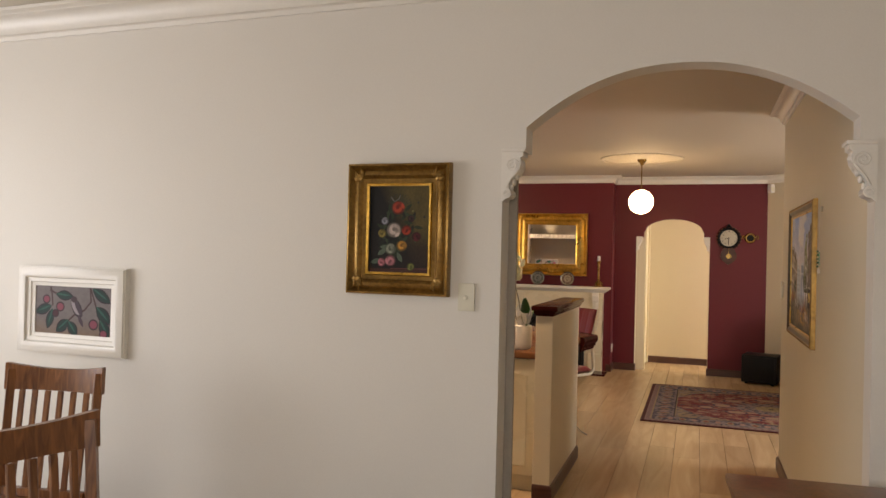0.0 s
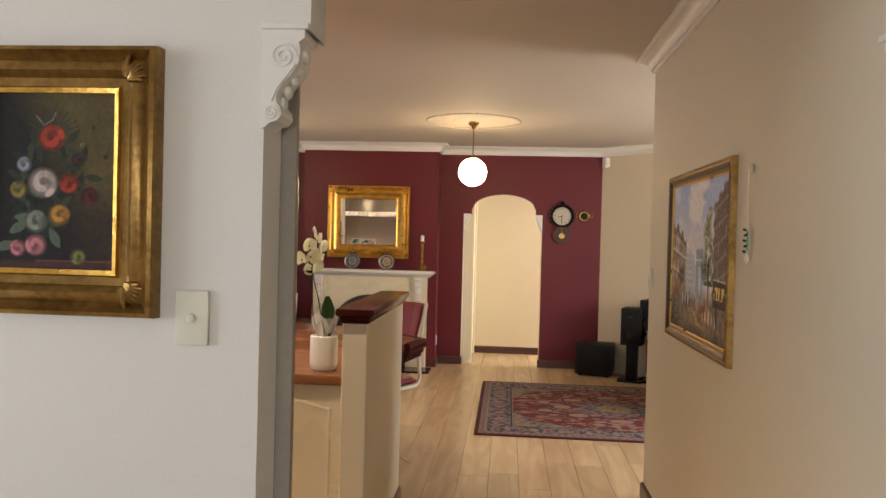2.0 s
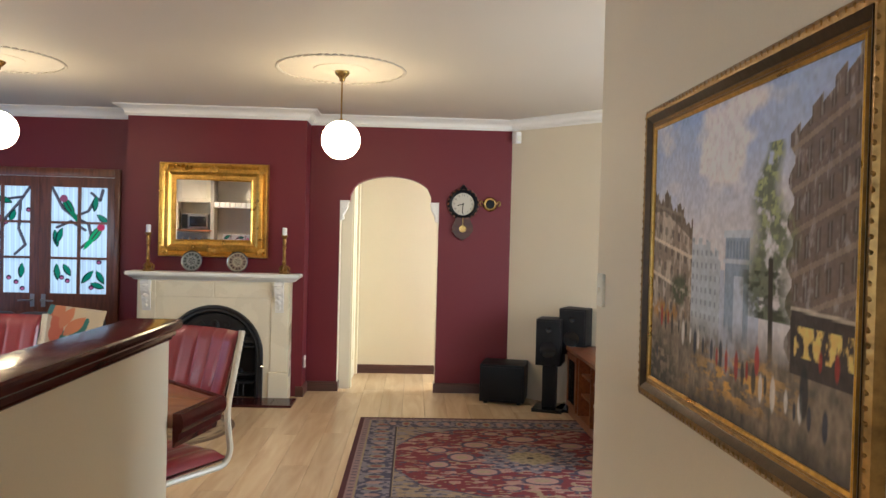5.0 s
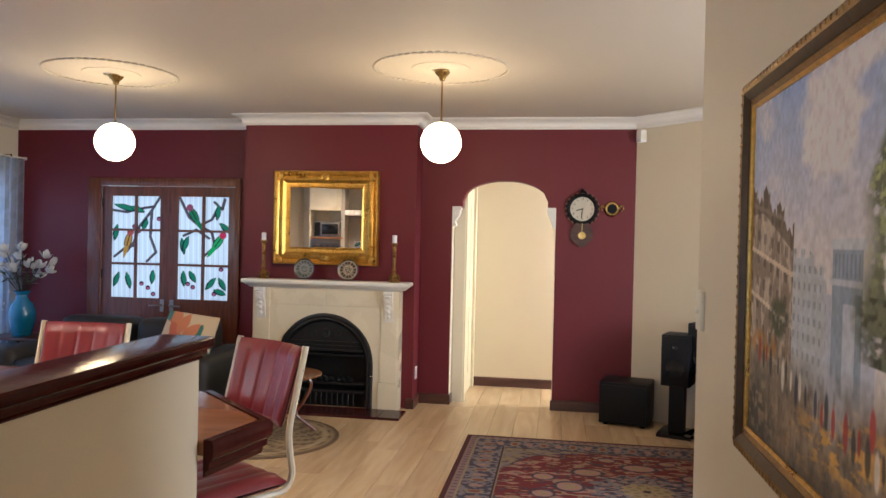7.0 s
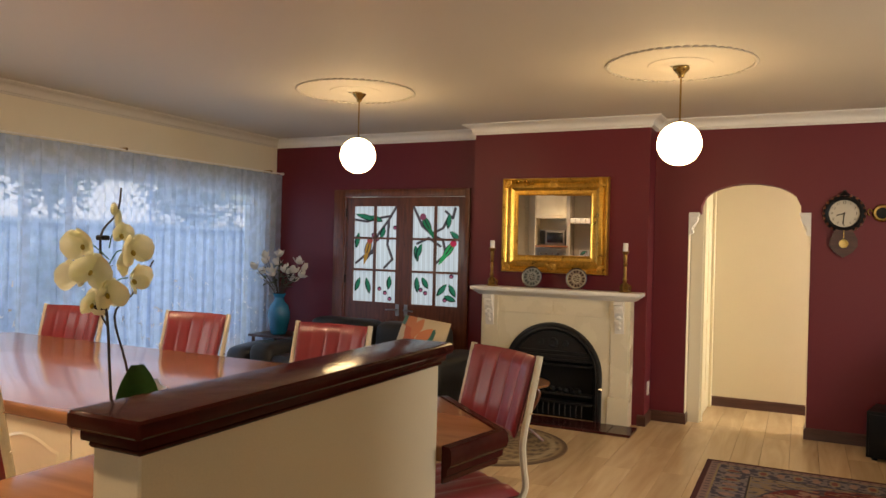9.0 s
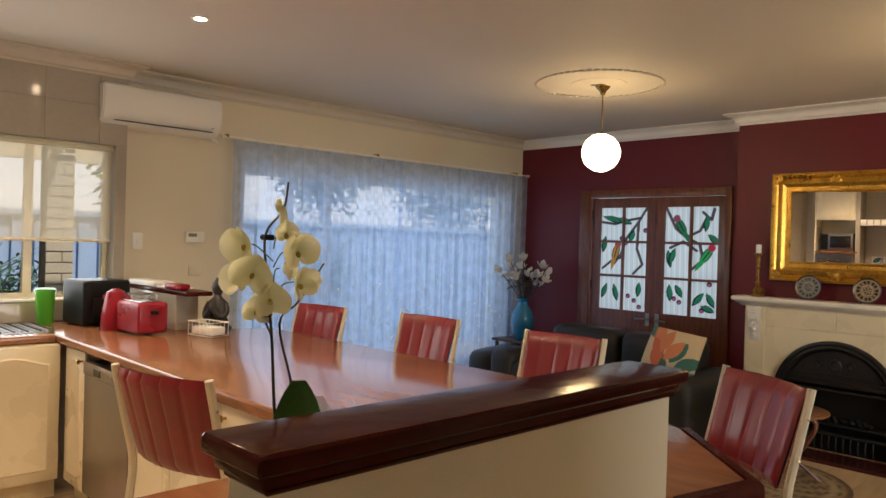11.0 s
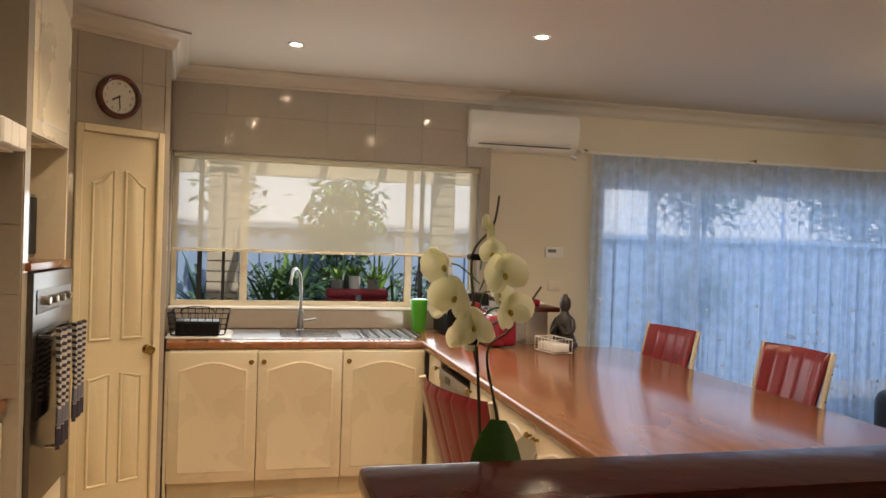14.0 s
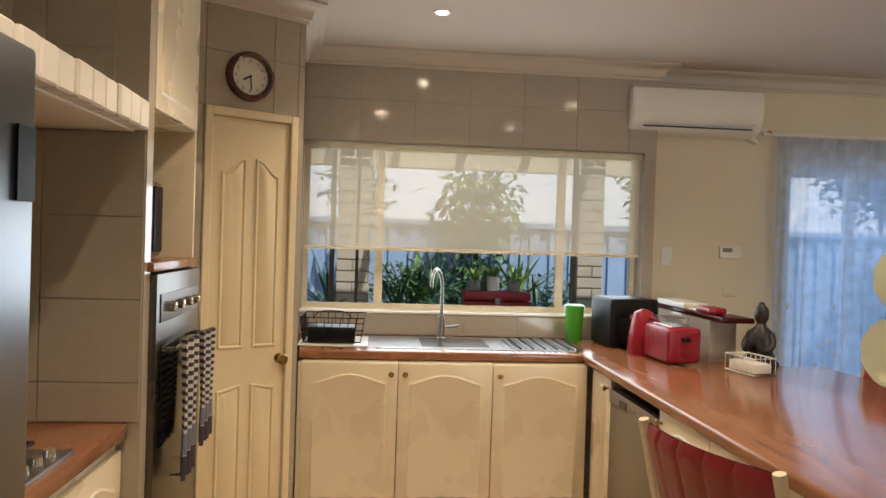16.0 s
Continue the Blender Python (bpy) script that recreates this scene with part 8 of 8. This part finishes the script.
# neighbour's wall and roof
M_brick = mat("cream_brick", (0.50, 0.46, 0.38), 0.85, var=0.12, scale=4, bump=0.6)
t = thing("neighbour_house", "neighbour's cream brick house with a pale roof edge behind the fence", "house")
part("wall", box(B(), -12.2, -12.0, -2, 22, -0.06, 1.78), M_brick, t, smooth=False)
bm = B()
for k in range(40):
    box(bm, -11.99 - 0.11 * k, -11.86 - 0.11 * k, -2, 22, 1.78 + 0.05 * k, 1.83 + 0.05 * k)
part("roof", bm, mat("pale_roof_sheet", (0.75, 0.78, 0.82), 0.5, var=0.05), t, smooth=False)


t = thing("patio_beam", "cream painted timber beam outside the kitchen window", "beam", at(-5.40, 5.6, 2.02))
part("beam", box(B(), -0.06, 0.0, 0, 3.1, 0, 0.17, 0.004, 1), M_cab, t, smooth=False)
for k in range(6):
    part("rafter", box(B(), 0.001, 0.80, 0.2 + 0.5 * k, 0.245 + 0.5 * k, 0.09, 0.18), M_cab, t, smooth=False)


def brick_pier(y0, y1, x, zt):
    t = thing("brick_pier", "cream brick pier outside the kitchen window", "pier", at(x, y0, -0.06))
    part("core", box(B(), -0.10, -0.008, 0.005, y1 - y0 - 0.005, 0, zt), M_grout, t, smooth=False)
    me = None
    r_ = 0
    z = 0.0
    while z + 0.076 < zt:
        yy = -(0.12 if r_ % 2 else 0.0)
        while yy < y1 - y0:
            a, b = max(0, yy), min(y1 - y0, yy + 0.23)
            if b - a > 0.03 and z > 0.75:
                part("brick", box(B(), -0.008, 0.0, a, b, z, z + 0.074, 0.002, 1), M_brick, t, smooth=False)
            yy += 0.24
        z += 0.086
        r_ += 1


brick_pier(6.39, 6.64, -5.40, 2.4)
brick_pier(8.25, 8.45, -5.40, 2.4)


def strap_plant(m, n, L, w, mat_, label, seed, spread=70):
    t = thing("strap_leaf_plant", label, "plant", m, "yard plants")
    rnd_ = random.Random(seed)
    for k in range(n):
        bm = B()
        petal(bm, pose(0, 0, 0.02, rnd_.uniform(90 - spread, 88), 0, k * 137.5), L * rnd_.uniform(0.6, 1.0), w * rnd_.uniform(0.7, 1.2), -rnd_.uniform(0.1, 0.45), 7)
        part("leaf", bm, mat_, t)
    return t


def bush(m, r, n, mat_, label, seed, ls=0.06, h=1.0):
    t = thing("shrub", label, "shrub", m, "yard shrubs")
    rnd_ = random.Random(seed)
    bm = B()
    br = B()
    for k in range(9):
        d = Vector((rnd_.uniform(-1, 1), rnd_.uniform(-1, 1), rnd_.uniform(0.5, 1.6))).normalized() * r * rnd_.uniform(0.6, 1.0)
        tube(br, smooth_path([(0, 0, -m.translation.z - 0.058), (0, 0, -r * h), (d.x * 0.4, d.y * 0.4, d.z * 0.2), (d.x, d.y, d.z * h)], 4), 0.016, 5, r_end=0.004)
    part("branch", br, M_stem, t)
    for k in range(n):
        d = Vector((rnd_.gauss(0, 1), rnd_.gauss(0, 1), rnd_.gauss(0, 1))).normalized() * r * rnd_.uniform(0.35, 1.0) * (0.8 + 0.35 * noise.noise(Vector((k * 0.1, seed, 0))))
        petal(bm, Matrix.Translation((d.x, d.y, d.z * h)) @ pose(0, 0, 0, rnd_.uniform(-40, 60), rnd_.uniform(-40, 40), rnd_.uniform(0, 360)), ls * rnd_.uniform(0.6, 1.3), ls * 0.28, -0.2, 2)
    tagged(part("leaf", bm, mat_, t), kind="stuff")
    return t


M_f1 = mat("shrub_foliage", (0.065, 0.15, 0.055), 0.45, var=0.5, scale=5)
M_f2 = mat("bright_foliage", (0.14, 0.26, 0.04), 0.45, var=0.4, scale=5)
M_f3 = mat("blue_green_foliage", (0.07, 0.16, 0.13), 0.45, var=0.4, scale=5)
for k, (x, y, z, r, n, mt, ls) in enumerate(((-5.95, 6.95, 1.0, 0.42, 900, M_f1, 0.05), (-6.2, 7.55, 1.0, 0.55, 900, M_f1, 0.07), (-6.4, 8.3, 0.9, 0.45, 500, M_f3, 0.07), (-6.3, 6.3, 0.7, 0.4, 400, M_f1, 0.07), (-6.5, 7.6, 1.75, 0.6, 900, M_f2, 0.09),
                                              (-8.3, 10.3, 2.4, 1.0, 1500, M_f2, 0.13), (-8.0, 12.6, 2.5, 0.9, 1300, M_f1, 0.13), (-8.5, 15.6, 2.4, 1.2, 1500, M_f1, 0.14), (-6.5, 11.6, 1.0, 0.5, 600, M_f1, 0.08), (-6.4, 6.5, 1.9, 0.4, 350, M_f1, 0.09))):
    bush(at(x, y, z), r, n, mt, ["leafy green shrub in the side yard", "bluish green shrub by the fence", "tall leafy tree crown behind the fence"][0 if z < 1.5 else 2], 30 + k, ls)
for k, (x, y, z, n, L, w, mt) in enumerate(((-5.65, 7.55, 0.85, 22, 0.65, 0.022, M_f3), (-5.5, 6.35, 0.85, 18, 0.55, 0.020, M_f3), (-5.5, 7.95, 0.85, 14, 0.5, 0.016, M_f3), (-5.9, 7.0, 0.9, 20, 0.6, 0.02, M_f2), (-5.45, 6.85, 0.80, 26, 0.5, 0.016, M_f1), (-5.75, 7.85, 0.95, 24, 0.6, 0.014, M_f2), (-5.6, 7.15, 1.0, 18, 0.5, 0.014, M_f1))):
    strap_plant(at(x, y, z), n, L, w, mt, "spiky strap-leaf plant in the side yard", 60 + k)
t = thing("planter_bench", "low timber bench under the pots outside", "bench", at(-5.5, 7.1, -0.06))
part("top", box(B(), -0.35, 0.12, -1.2, 1.3, 0.80, 0.85), M_skirt, t, smooth=False)
for y in (-1.1, 1.2):
    for x in (-0.3, 0.07):
        part("leg", box(B(), x - 0.03, x + 0.03, y - 0.03, y + 0.03, 0, 0.80), M_skirt, t, smooth=False)
t = thing("tool_chest", "faded red metal tool chest outside the window", "tool chest", at(-5.40, 7.61, 0.79))
rb = mat("faded_red_metal", (0.32, 0.02, 0.035), 0.4, var=0.2, scale=6)
part("body", box(B(), -0.12, 0.12, -0.256, 0.256, 0.0, 0.235, 0.012), rb, t)
part("lid", box(B(), -0.125, 0.125, -0.256, 0.256, 0.240, 0.31, 0.02), rb, t)
part("latch", box(B(), 0.126, 0.134, -0.02, 0.02, 0.215, 0.265), M_chrome, t, smooth=False)
for k, y in enumerate((7.44, 7.59, 7.75)):
    t = thing("potted_plant", "small green plant in a white pot on the red tool chest", "plant", at(-5.40, y, 1.101), "pots on the tool chest")
    part("pot", lathe(B(), [(0.045, 0), (0.052, 0.075 if k != 1 else 0.11), (0.055, 0.075 if k != 1 else 0.11), (0, 0.08)], 18), M_ceramic if k == 1 else mat("grey_pot", (0.25, 0.26, 0.25), 0.7), t)
    bm = B()
    rnd = random.Random(k)
    for j in range(46):
        petal(bm, pose(0, 0, 0.07 if k != 1 else 0.10, rnd.uniform(15, 85), 0, rnd.uniform(0, 360)), rnd.uniform(0.08, 0.15), 0.007, -0.3, 3)
    tagged(part("foliage", bm, M_f2, t), kind="stuff")

# ---- kitchen mat ----
t = thing("kitchen_mat", "pale pink and cream kitchen mat on the floor by the cupboards", "mat", at(-3.05, 7.05, 0))
part("mat", box(B(), -0.30, 0.30, -0.55, 0.60, 0.001, 0.012, 0.004), mat("pink_mat", (0.58, 0.40, 0.36), 0.95, var=0.15, scale=12, fine=120, bump=0.8), t)
part("border", box(B(), -0.31, 0.31, -0.56, 0.61, 0.0006, 0.008, 0.003), M_cream, t)

# ---- wall tiles ----
tile_mesh = {}


def tiles(origin, udir, ndir, u0, u1, z0, z1, tw=0.33, th=0.25, parent=None, off=(0, 0), gap=0.0025, d=0.005):
    """Glazed tiles on an upright surface: u along it, n out of it."""
    ud, nd = Vector((*udir, 0)), Vector((*ndir, 0))
    i0, i1 = math.floor((u0 - off[0]) / tw), math.ceil((u1 - off[0]) / tw)
    j0, j1 = math.floor((z0 - off[1]) / th), math.ceil((z1 - off[1]) / th)
    for i in range(i0, i1):
        for j in range(j0, j1):
            a, b = max(u0, off[0] + i * tw), min(u1, off[0] + (i + 1) * tw)
            c, e = max(z0, off[1] + j * th), min(z1, off[1] + (j + 1) * th)
            if b - a < 0.015 or e - c < 0.015:
                continue
            key = (round(b - a, 3), round(e - c, 3))
            if key not in tile_mesh:
                bm = box(B(), gap / 2, key[0] - gap / 2, -d, 0, gap / 2, key[1] - gap / 2, 0.0008, 1)
                me = bpy.data.meshes.new("tile")
                bm.to_mesh(me)
                bm.free()
                me.materials.append(M_tile)
                tile_mesh[key] = me
            ob = new("tile", tile_mesh[key])
            tagged(ob, kind="structure")
            p = Vector((origin[0], origin[1], 0)) + ud * a + nd * 0.0005
            M_ = Matrix(((ud.x, -nd.x, 0, p.x), (ud.y, -nd.y, 0, p.y), (0, 0, 1, c), (0, 0, 0, 1)))
            ob.matrix_world = M_


tiles((WX, 0), (0, 1), (1, 0), WY0, 8.40, WZ1 + 0.002, 2.51, off=(WY0, WZ1))
tiles((WX, 0), (0, 1), (1, 0), 6.245, 8.40, 0.901, WZ0 - 0.014, off=(6.24, 0.78))
pd_u = (dd.x, dd.y)
pd_n = (dn.x, dn.y)
tiles((DA.x, DA.y), pd_u, pd_n, 0.0, 0.548, 0.0, 2.51, off=(0.22, 0.05))
tiles((DA.x, DA.y), pd_u, pd_n, 0.55, 1.006, 2.052, 2.51, off=(0.55, 2.05))
tiles((DA.x, DA.y), pd_u, pd_n, 1.008, DL, 0.0, 2.51, off=(1.008, 0.05))
tiles((-0.78, 5.60), (-1, 0), (0, 1), 0.0, 1.29, 0.90, 1.77, off=(0.1, 0.02))
tiles((-0.78, 5.60), (-1, 0), (0, 1), 0.0, 1.29, 1.87, 2.60, off=(0.1, 0.02))
tiles((OX1 + 0.0005, 5.602), (0, 1), (1, 0), 0.0, 0.395, 0.90, 1.77, off=(0.1, 0.02))
tiles((OX1 + 0.0005, 5.602), (0, 1), (1, 0), 0.0, 0.30, 1.872, 2.60, off=(0.1, 0.02))

# ---- floor boards ----
bm = box(B(), 0, 0.188, 0, 1.398, -0.013, 0.0, 0.0012, 1)
first = None
rnd = random.Random(11)
nx = 0
x = -4.25
while x < 4.35:
    off = rnd.uniform(-1.3, 0)
    y = 5.45 + off
    while y < 13.7:
        if not (x > 1.62 and y + 1.4 < 8.3) and not (x + 0.19 < 0 and y > 12.75):
            if first is None:
                first = structure("floorboard", bm, M_floor)
                board_me = first.data
                ob = first
            else:
                ob = tagged(new("floorboard", board_me), kind="structure")
            ob.location = (x, y, 0)
        y += 1.4
    x += 0.19
structure("floor_dining", box(B(), -4.3, 3.4, -0.5, 5.4, -0.010, 0.0), M_floor, "timber floor")
